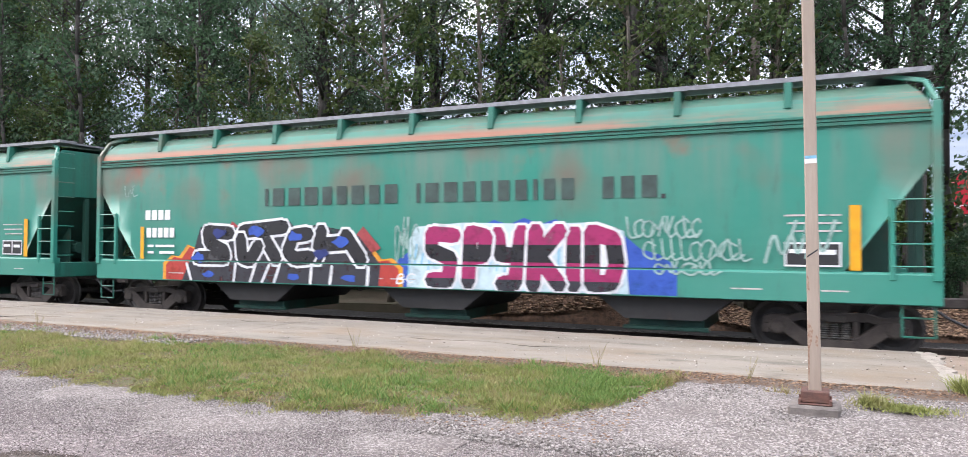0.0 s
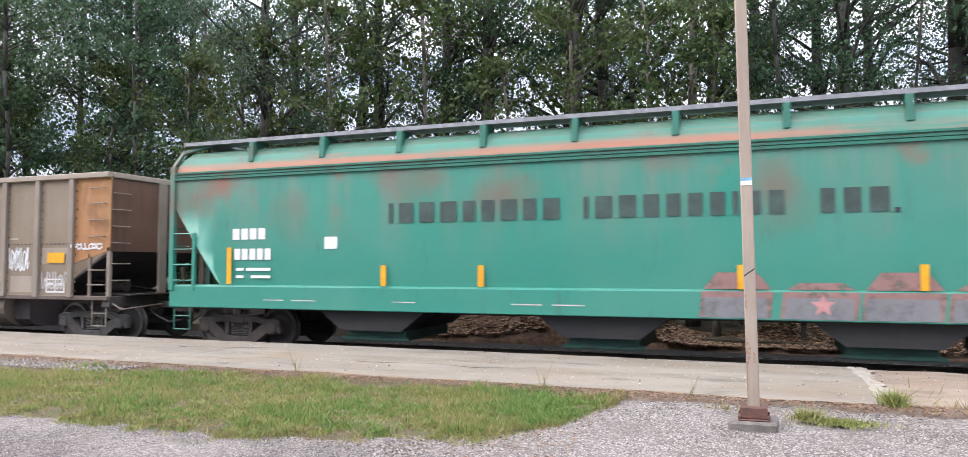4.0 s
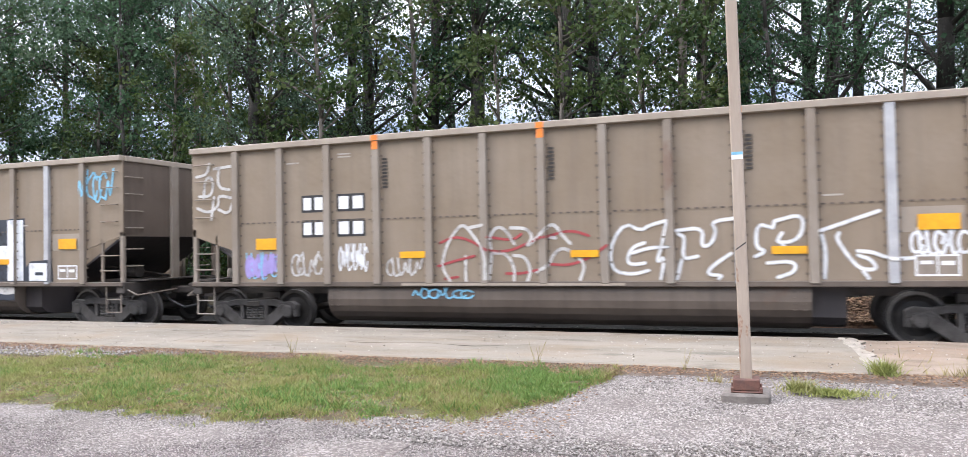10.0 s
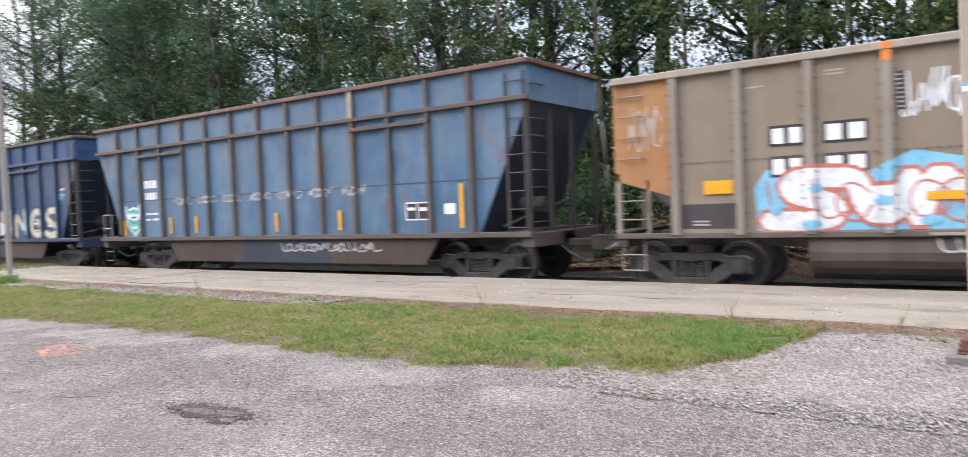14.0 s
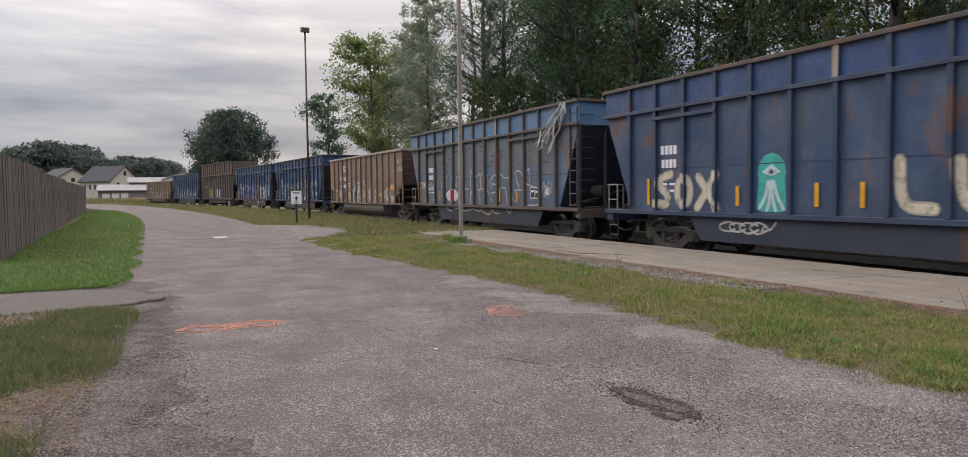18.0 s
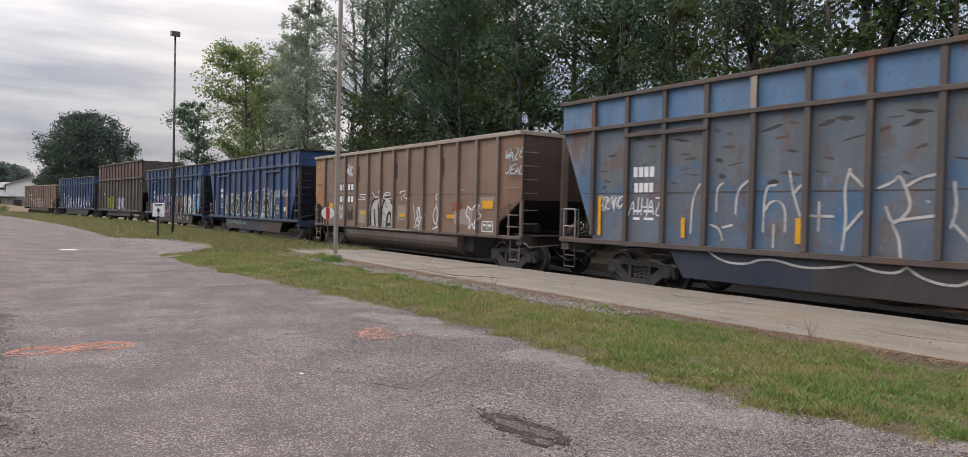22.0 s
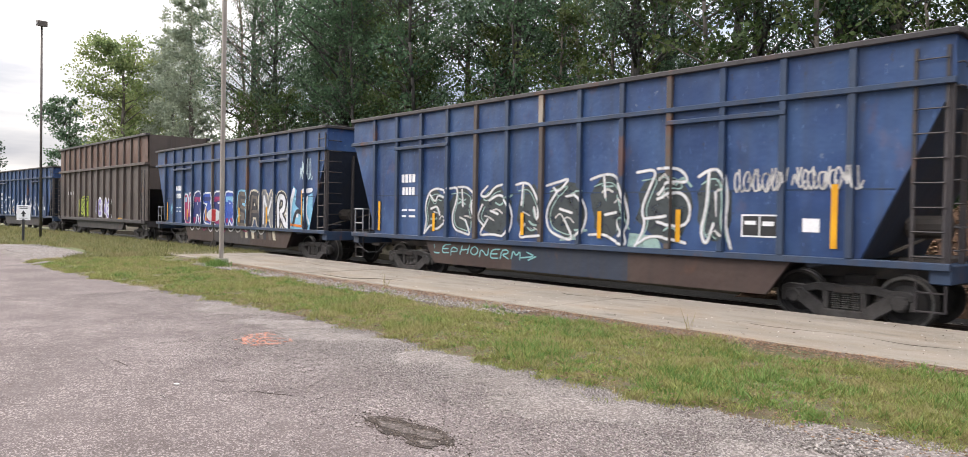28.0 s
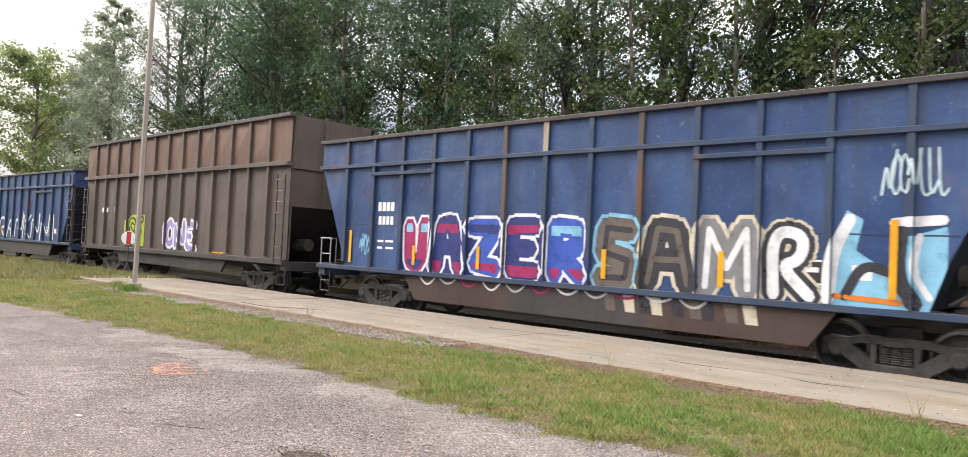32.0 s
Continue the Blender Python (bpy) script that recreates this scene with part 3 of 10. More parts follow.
# ---- mesh tools ----
class Shape:
    """Collects faces for one mesh."""

    def __init__(self):
        self.v, self.f = [], []

    def add(self, verts, faces):
        k = len(self.v)
        self.v += [tuple(p) for p in verts]
        self.f += [tuple(i + k for i in q) for q in faces]
        return self

    def box(self, x0, x1, y0, y1, z0, z1):
        return self.add([(x, y, z) for z in (z0, z1) for y in (y0, y1) for x in (x0, x1)],
                        [(0, 2, 3, 1), (4, 5, 7, 6), (0, 1, 5, 4), (2, 6, 7, 3), (0, 4, 6, 2), (1, 3, 7, 5)])

    def prism(self, pts, axis, a, b):
        """A polygon drawn in the two other axes, drawn out along axis from a to b."""
        put = {"x": lambda p, t: (t, p[0], p[1]), "y": lambda p, t: (p[0], t, p[1]), "z": lambda p, t: (p[0], p[1], t)}[axis]
        n = len(pts)
        return self.add([put(p, a) for p in pts] + [put(p, b) for p in pts],
                        [tuple(range(n)), tuple(range(2 * n - 1, n - 1, -1))] + [(i, n + i, n + (i + 1) % n, (i + 1) % n) for i in range(n)])

    def tube(self, p, q, r, n=6, r2=None):
        p, q = Vector(p), Vector(q)
        d = (q - p).normalized()
        u = d.orthogonal().normalized()
        w = d.cross(u)
        ring = [(math.cos(2 * math.pi * i / n), math.sin(2 * math.pi * i / n)) for i in range(n)]
        r2 = r if r2 is None else r2
        return self.add([p + (u * c + w * s) * r for c, s in ring] + [q + (u * c + w * s) * r2 for c, s in ring],
                        [tuple(range(n - 1, -1, -1)), tuple(range(n, 2 * n))] + [(i, (i + 1) % n, n + (i + 1) % n, n + i) for i in range(n)])

    def path(self, pts, r, n=6):
        for a, b in zip(pts, pts[1:]):
            self.tube(a, b, r, n)
        return self

    def lathe(self, prof, n=24, axis="y", centre=(0, 0, 0)):
        """prof: (radius, along) pairs, turned round the axis."""
        rows = []
        for r, a in prof:
            for i in range(n):
                c, s = math.cos(2 * math.pi * i / n) * r, math.sin(2 * math.pi * i / n) * r
                p = {"y": (c, a, s), "x": (a, c, s), "z": (c, s, a)}[axis]
                rows.append(tuple(p[k] + centre[k] for k in range(3)))
        m = len(prof)
        faces = [(j * n + i, j * n + (i + 1) % n, (j + 1) * n + (i + 1) % n, (j + 1) * n + i) for j in range(m - 1) for i in range(n)]
        return self.add(rows, faces)

    def mesh(self, name, mat, smooth=False, bevel=0.0):
        me = bpy.data.meshes.new(name)
        me.from_pydata(self.v, [], self.f)
        bm = bmesh.new()
        bm.from_mesh(me)
        bmesh.ops.recalc_face_normals(bm, faces=bm.faces)
        if bevel:
            edges = [e for e in bm.edges if len(e.link_faces) == 2 and e.calc_face_angle(0) > 0.6]
            bmesh.ops.bevel(bm, geom=edges, offset=bevel, segments=1, affect="EDGES", clamp_overlap=True)
        bm.to_mesh(me)
        bm.free()
        me.materials.append(mat)
        if smooth:
            me.shade_smooth()
        return me


def part(name, sh, mat, parent, label="", smooth=False, bevel=0.0, at=None):
    ob = new(name, sh.mesh(name, mat, smooth, bevel))
    ob.parent = parent
    if at is not None:
        ob.matrix_basis = at
    return tagged(ob, label) if label else ob


def thing(name, label, category, group="", at=None):
    ob = new(name)
    if at is not None:
        ob.matrix_basis = at
    return tagged(ob, label, category, group)


def solo(name, sh, mat, label, category="", group="", kind="", smooth=False, bevel=0.0):
    return tagged(new(name, sh.mesh(name, mat, smooth, bevel)), label, category, group, kind)


def fast(name, verts, faces, mat, smooth=False):
    """A big mesh from arrays; faces: (n, 3) or (n, 4)."""
    me = bpy.data.meshes.new(name)
    verts, faces = np.asarray(verts, np.float32), np.asarray(faces, np.int32)
    me.vertices.add(len(verts))
    me.vertices.foreach_set("co", verts.ravel())
    k = faces.shape[1]
    me.loops.add(faces.size)
    me.loops.foreach_set("vertex_index", faces.ravel())
    me.polygons.add(len(faces))
    me.polygons.foreach_set("loop_start", np.arange(0, faces.size, k, dtype=np.int32))
    me.update(calc_edges=True)
    me.materials.append(mat)
    if smooth:
        me.shade_smooth()
    return me


def clip(poly, keep):
    """Cuts a polygon of (x, z) by the half plane keep(p) >= 0."""
    out = []
    for a, b in zip(poly, poly[1:] + poly[:1]):
        ka, kb = keep(a), keep(b)
        if ka >= 0:
            out.append(a)
        if (ka >= 0) != (kb >= 0):
            t = ka / (ka - kb)
            out.append((a[0] + (b[0] - a[0]) * t, a[1] + (b[1] - a[1]) * t))
    return out


def decal(parent, polys, mat, faces, lift, label="", name="graffiti", split=False):
    """Paint on a car's side: flat shapes (x, z) laid on each of its faces (x0, x1, z0, z1, y), lift metres proud."""
    if split:
        for p in polys:
            decal(parent, [p], mat, faces, lift, label, name)
        return None
    made = None
    for x0, x1, z0, z1, y in faces:
        sh = Shape()
        for i, p in enumerate(polys):
            if max(q[0] for q in p) < x0 or min(q[0] for q in p) > x1 or max(q[1] for q in p) < z0 or min(q[1] for q in p) > z1:
                continue
            c = clip(p, lambda q: q[0] - x0)
            c = clip(c, lambda q: x1 - q[0]) if c else c
            c = clip(c, lambda q: q[1] - z0) if c else c
            c = clip(c, lambda q: z1 - q[1]) if c else c
            if len(c) > 2:
                sh.add([(q[0], y - lift - 0.0016 * i / len(polys), q[1]) for q in c], [tuple(range(len(c)))])
        if sh.f:
            made = part(name, sh, mat, parent, "" if made else label)
    return made


def rect(x0, x1, z0, z1):
    return [(x0, z0), (x1, z0), (x1, z1), (x0, z1)]


def rounded(pts, times=2):
    """Cuts the corners of a polyline, as a swung arm does."""
    for _ in range(times):
        if len(pts) < 3:
            return pts
        out = [pts[0]]
        for a, b in zip(pts, pts[1:]):
            out += [(a[0] * 0.75 + b[0] * 0.25, a[1] * 0.75 + b[1] * 0.25), (a[0] * 0.25 + b[0] * 0.75, a[1] * 0.25 + b[1] * 0.75)]
        pts = out + [pts[-1]]
    return pts


def stroke(pts, w):
    """A polyline of width w as flat quads with round joints."""
    out = []
    for (ax, az), (bx, bz) in zip(pts, pts[1:]):
        d = math.hypot(bx - ax, bz - az) or 1e-6
        ux, uz = (bx - ax) / d * w / 2, (bz - az) / d * w / 2
        out.append([(ax - uz, az + ux), (ax + uz, az - ux), (bx + uz, bz - ux), (bx - uz, bz + ux)])
    for x, z in pts:
        out.append([(x + math.cos(k * math.pi / 3) * w / 2, z + math.sin(k * math.pi / 3) * w / 2) for k in range(6)])
    return out


# letter forms as strokes in a unit box
FORMS = {}
FORMS.update({"A": [[(0, 0), (.5, 1), (1, 0)], [(.2, .38), (.8, .38)]], "B": [[(0, 0), (0, 1), (.7, .95), (.75, .6), (0, .52), (.9, .45), (.85, .05), (0, 0)]], "C": [[(1, .85), (.5, 1), (.05, .75), (.05, .25), (.5, 0), (1, .15)]], "D": [[(0, 0), (0, 1), (.65, .95), (1, .5), (.65, .05), (0, 0)]], "E": [[(1, 1), (0, 1), (0, 0), (1, 0)], [(0, .5), (.8, .5)]]})
FORMS.update({"F": [[(1, 1), (0, 1), (0, 0)], [(0, .52), (.75, .52)]], "G": [[(1, .85), (.5, 1), (0, .7), (0, .25), (.5, 0), (1, .2), (1, .48), (.6, .48)]], "H": [[(0, 0), (0, 1)], [(1, 0), (1, 1)], [(0, .5), (1, .5)]], "I": [[(.5, 0), (.5, 1)]], "J": [[(.9, 1), (.9, .2), (.5, 0), (.1, .15)]], "K": [[(0, 0), (0, 1)], [(.95, 1), (.05, .45), (1, 0)]], "L": [[(0, 1), (0, 0), (.9, 0)]]})
FORMS.update({"M": [[(0, 0), (.08, 1), (.5, .3), (.92, 1), (1, 0)]], "N": [[(0, 0), (0, 1), (1, 0), (1, 1)]], "O": [[(.5, 1), (.05, .75), (.05, .25), (.5, 0), (.95, .25), (.95, .75), (.5, 1)]], "P": [[(0, 0), (0, 1), (.8, .95), (.85, .55), (0, .45)]], "R": [[(0, 0), (0, 1), (.8, .95), (.8, .55), (.05, .48), (1, 0)]], "S": [[(.95, .88), (.5, 1), (.08, .78), (.3, .52), (.85, .4), (.9, .12), (.45, 0), (0, .12)]]})
FORMS.update({"T": [[(0, 1), (1, 1)], [(.5, 1), (.5, 0)]], "U": [[(0, 1), (.03, .2), (.5, 0), (.97, .2), (1, 1)]], "V": [[(0, 1), (.5, 0), (1, 1)]], "W": [[(0, 1), (.25, 0), (.5, .7), (.75, 0), (1, 1)]], "X": [[(0, 0), (1, 1)], [(0, 1), (1, 0)]], "Y": [[(0, 1), (.5, .5), (1, 1)], [(.5, .5), (.5, 0)]], "Z": [[(0, 1), (1, 1), (0, 0), (1, 0)]]})


def word(text, x0, x1, z0, z1, gap=0.25, lean=0.0, wob=0.0, rnd=None):
    """Letters (lists of strokes) of a word that fills the box; legs stretched down or up by wob."""
    n = len(text)
    w = (x1 - x0) / (n + (n - 1) * gap)
    out = []
    for i, ch in enumerate(text):
        if ch not in FORMS:
            continue
        a = x0 + i * w * (1 + gap)
        dz = rnd.uniform(-wob, wob) if rnd else 0
        turn = rnd.uniform(-wob, wob) if rnd else 0
        out.append([[(a + px * w + pz * (lean + turn), z0 + pz * (z1 - z0) + dz + px * turn) for px, pz in line] for line in FORMS[ch]])
    return out


def lettering(car, letters, faces, layers, label="", bands=(), spots=None):
    """Sprayed letters, each its own: layers of (width, colour), bands of a second tone (colour, width, low, high), spots of colour."""
    for i, g in enumerate(letters):
        g = [rounded(s, 2 if len(s) < 9 else 1) for s in (g if isinstance(g[0], list) else [g])]
        up = 0.0115 + 0.0095 * (i % 2) if len(layers) > 1 else 0.0115 + 0.002 * (i % 4)
        for j, (w, c) in enumerate(layers):
            decal(car, [q for s in g for q in stroke(s, w)], PAINT[c], faces, up + 0.0022 * j, label if i == 0 and j == 0 else "", "graffiti_letter")
        top = up + 0.0022 * len(layers)
        for c, w, lo, hi in bands:
            cut = [(x0, x1, max(z0, lo), min(z1, hi), y) for x0, x1, z0, z1, y in faces if max(z0, lo) < min(z1, hi)]
            decal(car, [q for s in g for q in stroke(s, w)], PAINT[c], cut, top, "", "graffiti_shade")
        if spots:
            c, r, n, rd = spots
            for _ in range(n):
                s = rd.choice(g)
                a = rd.randrange(len(s) - 1)
                k = rd.random()
                x, z = s[a][0] + (s[a + 1][0] - s[a][0]) * k, s[a][1] + (s[a + 1][1] - s[a][1]) * k
                decal(car, [[(x + math.cos(q * 0.7854) * r * rd.uniform(0.6, 1.2), z + math.sin(q * 0.7854) * r * rd.uniform(0.6, 1.3)) for q in range(8)]], PAINT[c], faces, top + 0.002, "", "graffiti_spot")


def scrawl(rnd, x0, x1, z0, z1, n=9):
    """Loops and zigzags of a hand-sprayed tag that cannot be read."""
    out = []
    k = 0
    while k < n:
        a = x0 + (x1 - x0) * k / n
        w = (x1 - x0) / n * rnd.uniform(1.0, 1.9)
        kind = rnd.random()
        if kind < 0.4:
            r = [(a + w * (0.5 + 0.5 * math.cos(t)), (z0 + z1) / 2 + (z1 - z0) * rnd.uniform(0.3, 0.5) * math.sin(t)) for t in np.linspace(0.5, 6.0, 9)]
        elif kind < 0.75:
            r = [(a, rnd.uniform(z0, (z0 + z1) / 2)), (a + w * 0.3, z1 - rnd.uniform(0, 0.2) * (z1 - z0)), (a + w * 0.55, z0 + rnd.uniform(0, 0.3) * (z1 - z0)), (a + w, z1)]
        else:
            r = [(a, z1), (a + w * 0.2, z0), (a + w, z0 + rnd.uniform(0.1, 0.5) * (z1 - z0))]
        out.append(r)
        k += 1
    return out


def wide_bars(x0, x1, z0, z1, widths, gap=0.3):
    """Upright blocks of the given relative widths in the place of characters."""
    k = (x1 - x0) / (sum(widths) + gap * (len(widths) - 1))
    out, x = [], x0
    for w in widths:
        out.append(rect(x, x + w * k, z0, z1))
        x += (w + gap) * k
    return out


def bars(x0, x1, z0, z1, n, gap=0.22):
    """n upright blocks in the place of n characters."""
    w = (x1 - x0) / (n + (n - 1) * gap)
    return [rect(x0 + i * w * (1 + gap), x0 + i * w * (1 + gap) + w, z0, z1) for i in range(n)]


# ---- the lie of the land ----
RAIL = -0.22            # top of rail
TRACK_Y = 14.7          # middle of the straight track
BEND_X, BEND_R, BEND_A = -38.0, 460.0, 0.25   # the track bends off towards -y


def track_at(s):
    """Place and heading of the track at s metres along it; s is x on the straight."""
    if s > BEND_X:
        return s, TRACK_Y, 0.0
    a = (BEND_X - s) / BEND_R
    if a < BEND_A:
        return BEND_X - BEND_R * math.sin(a), TRACK_Y - BEND_R * (1 - math.cos(a)), a
    d = BEND_X - s - BEND_R * BEND_A
    return (BEND_X - BEND_R * math.sin(BEND_A) - d * math.cos(BEND_A),
            TRACK_Y - BEND_R * (1 - math.cos(BEND_A)) - d * math.sin(BEND_A), BEND_A)


def wave(x, y=0.0, k=1.0):
    """A slow uneven wave between about -1 and 1, the same at each build."""
    return (math.sin(1.31 * k * x + 1.7 * math.sin(0.83 * k * y + 0.4)) + math.sin(2.17 * k * x - 1.9 * k * y + 1.1) + math.sin(4.3 * k * x + 3.1 * k * y) * 0.7 + math.sin(7.9 * k * x - 6.3 * k * y + 2.0) * 0.5) / 3.2


def patch(name, label, category, mat, x0, x1, y0, y1, step, depth, height=0.03, sink=-0.02, soft=0.6, rough=0.012):
    """Ground laid on the lane: depth(x, y) is the distance inside its edge; it rises out of the lane unevenly, with no step."""
    nx, ny = int((x1 - x0) / step) + 1, int((y1 - y0) / step) + 1
    v = np.zeros((nx, ny, 3))
    for i in range(nx):
        for j in range(ny):
            x, y = x0 + i * step, y0 + j * step
            k = max(0.0, min(1.0, depth(x, y) / soft + 0.5))
            v[i, j] = (x, y, sink + (height - sink) * k * k * (3 - 2 * k) + rough * wave(x, y, 1.9) * (0.4 + 0.6 * k))
    idx = np.arange(nx * ny).reshape(nx, ny)
    f = np.stack([idx[:-1, :-1], idx[1:, :-1], idx[1:, 1:], idx[:-1, 1:]], -1).reshape(-1, 4)
    keep = v.reshape(-1, 3)[f][:, :, 2].max(1) > sink + 0.004
    return tagged(new(name, fast(name, v.reshape(-1, 3), f[keep], mat, True)), label, category, kind="structure")


def sag(x):
    """How far the road and its verges have swung towards -y at x."""
    return max(0.0, -38.0 - x) ** 2 / 900.0


def ribbon(xs, near, far, z0, z1, wob=0.0, rnd=None, inner=4):
    """A slab along x between two edge lines (functions of x), with uneven edges."""
    sh = Shape()
    rows = []
    for x in xs:
        a, b = near(x), far(x)
        a += rnd.uniform(-wob, wob) if rnd else 0
        b += rnd.uniform(-wob, wob) * 0.4 if rnd else 0
        rows.append([(x, a, z0)] + [(x, a + (b - a) * k / inner, z1(x, a + (b - a) * k / inner) if callable(z1) else z1) for k in range(inner + 1)] + [(x, b, z0)])
    n = inner + 3
    v = [p for r in rows for p in r]
    f = [(i * n + k, (i + 1) * n + k, (i + 1) * n + k + 1, i * n + k + 1) for i in range(len(xs) - 1) for k in range(n - 1)]
    return sh.add(v, f)


rnd = random.Random(5)
ground = Shape()
ground.add([(-2500, -2500, -0.62), (2500, -2500, -0.62), (2500, 2500, -0.62), (-2500, 2500, -0.62)], [(0, 1, 2, 3)])
solo("ground", ground, MAT["field"], "rough earth and weeds reaching to the horizon", "ground", kind="structure")

xs_road = [-240, -200, -170, -150, -130, -115, -100, -90, -80, -70, -60, -50] + [-44 + 0.6 * i for i in range(80)] + [5, 8, 12, 18, 26, 40]
road_near = lambda x: -0.4 - sag(x) * 1.35 - (12 if x > -3 else 0 if x < -7 else 12 * (x + 7) / 4)
road_far = lambda x: 5.75 - sag(x)
verge_far = lambda x: 9.2 - sag(x)
xs_r = sorted(set(xs_road))
solo("road", ribbon(xs_r, road_near, lambda x: road_far(x) + 0.9, -0.6, 0.0, 0.0, rnd, 6), MAT["road"],
     "worn grey asphalt lane with loose gravel", "road", kind="structure")

# gravel apron round the pole and on to the right
patch("gravel_apron", "loose grey gravel beside the lane", "gravel", MAT["gravel"], -4.6, 14.0, 5.0, 9.3, 0.15,
      lambda x, y: min(y - 5.7 - 0.3 * wave(x, 0, 0.7), x + 3.4 + 0.5 * wave(y, 3, 0.8)), 0.016, -0.01, 0.7, 0.008)
patch("gravel_edge", "loose pale gravel along the edge of the lane", "gravel", MAT["gravel"], -26.0, -2.5, 3.4, 6.6, 0.12,
      lambda x, y: 0.5 - abs(y - 5.25 + sag(x) - 0.25 * wave(x, 2, 0.6)) + 0.3 * wave(x, y, 1.5) + 0.12 * min(0.0, x + 12), 0.005, -0.008, 1.3, 0.009)
# gravel pull-in by the sign
patch("gravel_pull_in", "pale gravel spilling into the grass verge", "gravel", MAT["gravel"], -39, -24.5, 4.6, 8.2, 0.2,
      lambda x, y: min(5.3 + 2.0 * max(0.0, 1 - ((x + 31.5) / 6.2) ** 2) + 0.25 * wave(x, y, 0.9) - y, y - 5.0 - 0.2 * wave(x, 1, 1.1)), 0.065, -0.01, 0.6, 0.01)

# grass verge, two lengths
VERGE = ((-26, -20.5, -17.2, -12.7, -9.4, -8, -6.9, -5.5, -4.7, -4.2, -3.3, -2.45, -2.1, -1.86, -1.66, -1.5), (5.0, 5.02, 5.36, 5.8, 5.98, 5.9, 5.8, 5.8, 5.84, 5.98, 6.14, 6.4, 6.74, 7.26, 8.2, 9.4))
verge_edge = lambda x: 5.0 - sag(x) + 0.15 * math.sin(x * 0.9) + 0.1 * math.sin(x * 2.3 + 1)


def verge_end(x):
    return float(np.interp(x, *VERGE)) + 0.09 * wave(x, 0, 1.6)


patch("verge", "thin brown soil of the grass strip between lane and platform", "soil", MAT["verge"], -26.0, -0.5, 4.9, 9.22, 0.12,
      lambda x, y: y - verge_end(x) + 0.12 * wave(x, y, 2.3), 0.042, -0.012, 0.5, 0.012)
xs_v2 = [-240, -200, -170, -150, -130, -110, -95, -80, -70, -60, -52, -46, -42, -39, -36, -34, -32, -30, -28, -26]
verge2 = ribbon(xs_v2, verge_edge, lambda x: 12.6 - sag(x) * 1.0, -0.6, lambda x, y: 0.012 + 0.02 * min(1.0, max(0.0, y + sag(x) - 5.2)) - max(0.0, y + sag(x) - 10.5) * 0.1, 0.0, None, 8)
solo("verge_far", verge2, MAT["turf"], "rough grass between lane and track", "grass", kind="structure")
patch("verge_gravel_bed", "pale gravel strip at the foot of the platform", "gravel", MAT["gravel"], -23.0, -7.5, 7.9, 9.22, 0.11,
      lambda x, y: y - 8.3 - 0.35 * wave(x, 0, 0.9) - 0.3 * wave(x, y, 1.7) - 0.25 * max(0.0, x + 10), 0.05, -0.005, 0.8, 0.02)
# strip of trodden litter and soil along the platform
patch("platform_foot", "red-brown leaf mould along the foot of the platform", "soil", MAT["mould"], -24.0, 3.2, 8.3, 9.3, 0.1,
      lambda x, y: y - 8.98 - 0.22 * wave(x, 0, 1.1) - 0.1 * wave(x, y, 3.1), 0.062, -0.005, 0.35, 0.008)

# platform of old concrete slabs
platform = thing("platform", "low weathered concrete station platform beside the track", "platform")
tagged(platform, kind="structure")
for x0, x1, mt, lab in ((-27.4, -17.3, "concrete", ""), (-17.28, -9.2, "concrete", ""), (-9.18, 1.3, "concrete", ""), (1.36, 9.0, "concrete_old", "brown broken concrete with weeds"), (9.03, 30, "concrete_old", "")):
    sh = Shape()
    n = max(6, int((x1 - x0) / 0.5))
    rows = []
    for i in range(n + 1):
        x = x0 + (x1 - x0) * i / n
        ny, fy = 9.2 + rnd.uniform(-0.05, 0.05), 12.32 + rnd.uniform(-0.03, 0.03)
        up = 0.085 + rnd.uniform(-0.004, 0.004) if mt == "concrete" else 0.06 + rnd.uniform(-0.012, 0.012)
        rows += [(x, ny, -0.6), (x, ny, up - 0.02), (x, ny + 0.03, up), (x, (ny + fy) / 2, up + 0.01), (x, fy - 0.03, up), (x, fy, up - 0.03), (x, fy, -0.6)]
    f = [(i * 7 + k, (i + 1) * 7 + k, (i + 1) * 7 + k + 1, i * 7 + k + 1) for i in range(n) for k in range(6)] + [tuple(range(7)), tuple(range(n * 7 + 6, n * 7 - 1, -1))]
    part("slab", sh.add(rows, f), MAT[mt], platform, lab)

strip_mesh = Shape()
rows = []
for i in range(22):
    y = 9.25 + i * 0.145
    rows += [(1.26 + rnd.uniform(-0.04, 0.04), y, 0.0), (1.27 + rnd.uniform(-0.04, 0.03), y, 0.093), (1.5 + rnd.uniform(-0.1, 0.08), y, 0.09), (1.52 + rnd.uniform(-0.08, 0.1), y, 0.0)]
strip_mesh.add(rows, [(i * 4 + k, (i + 1) * 4 + k, (i + 1) * 4 + k + 1, i * 4 + k + 1) for i in range(21) for k in range(3)])
part("joint_strip", strip_mesh, MAT["curb"], platform, "crumbling pale strip along the joint")

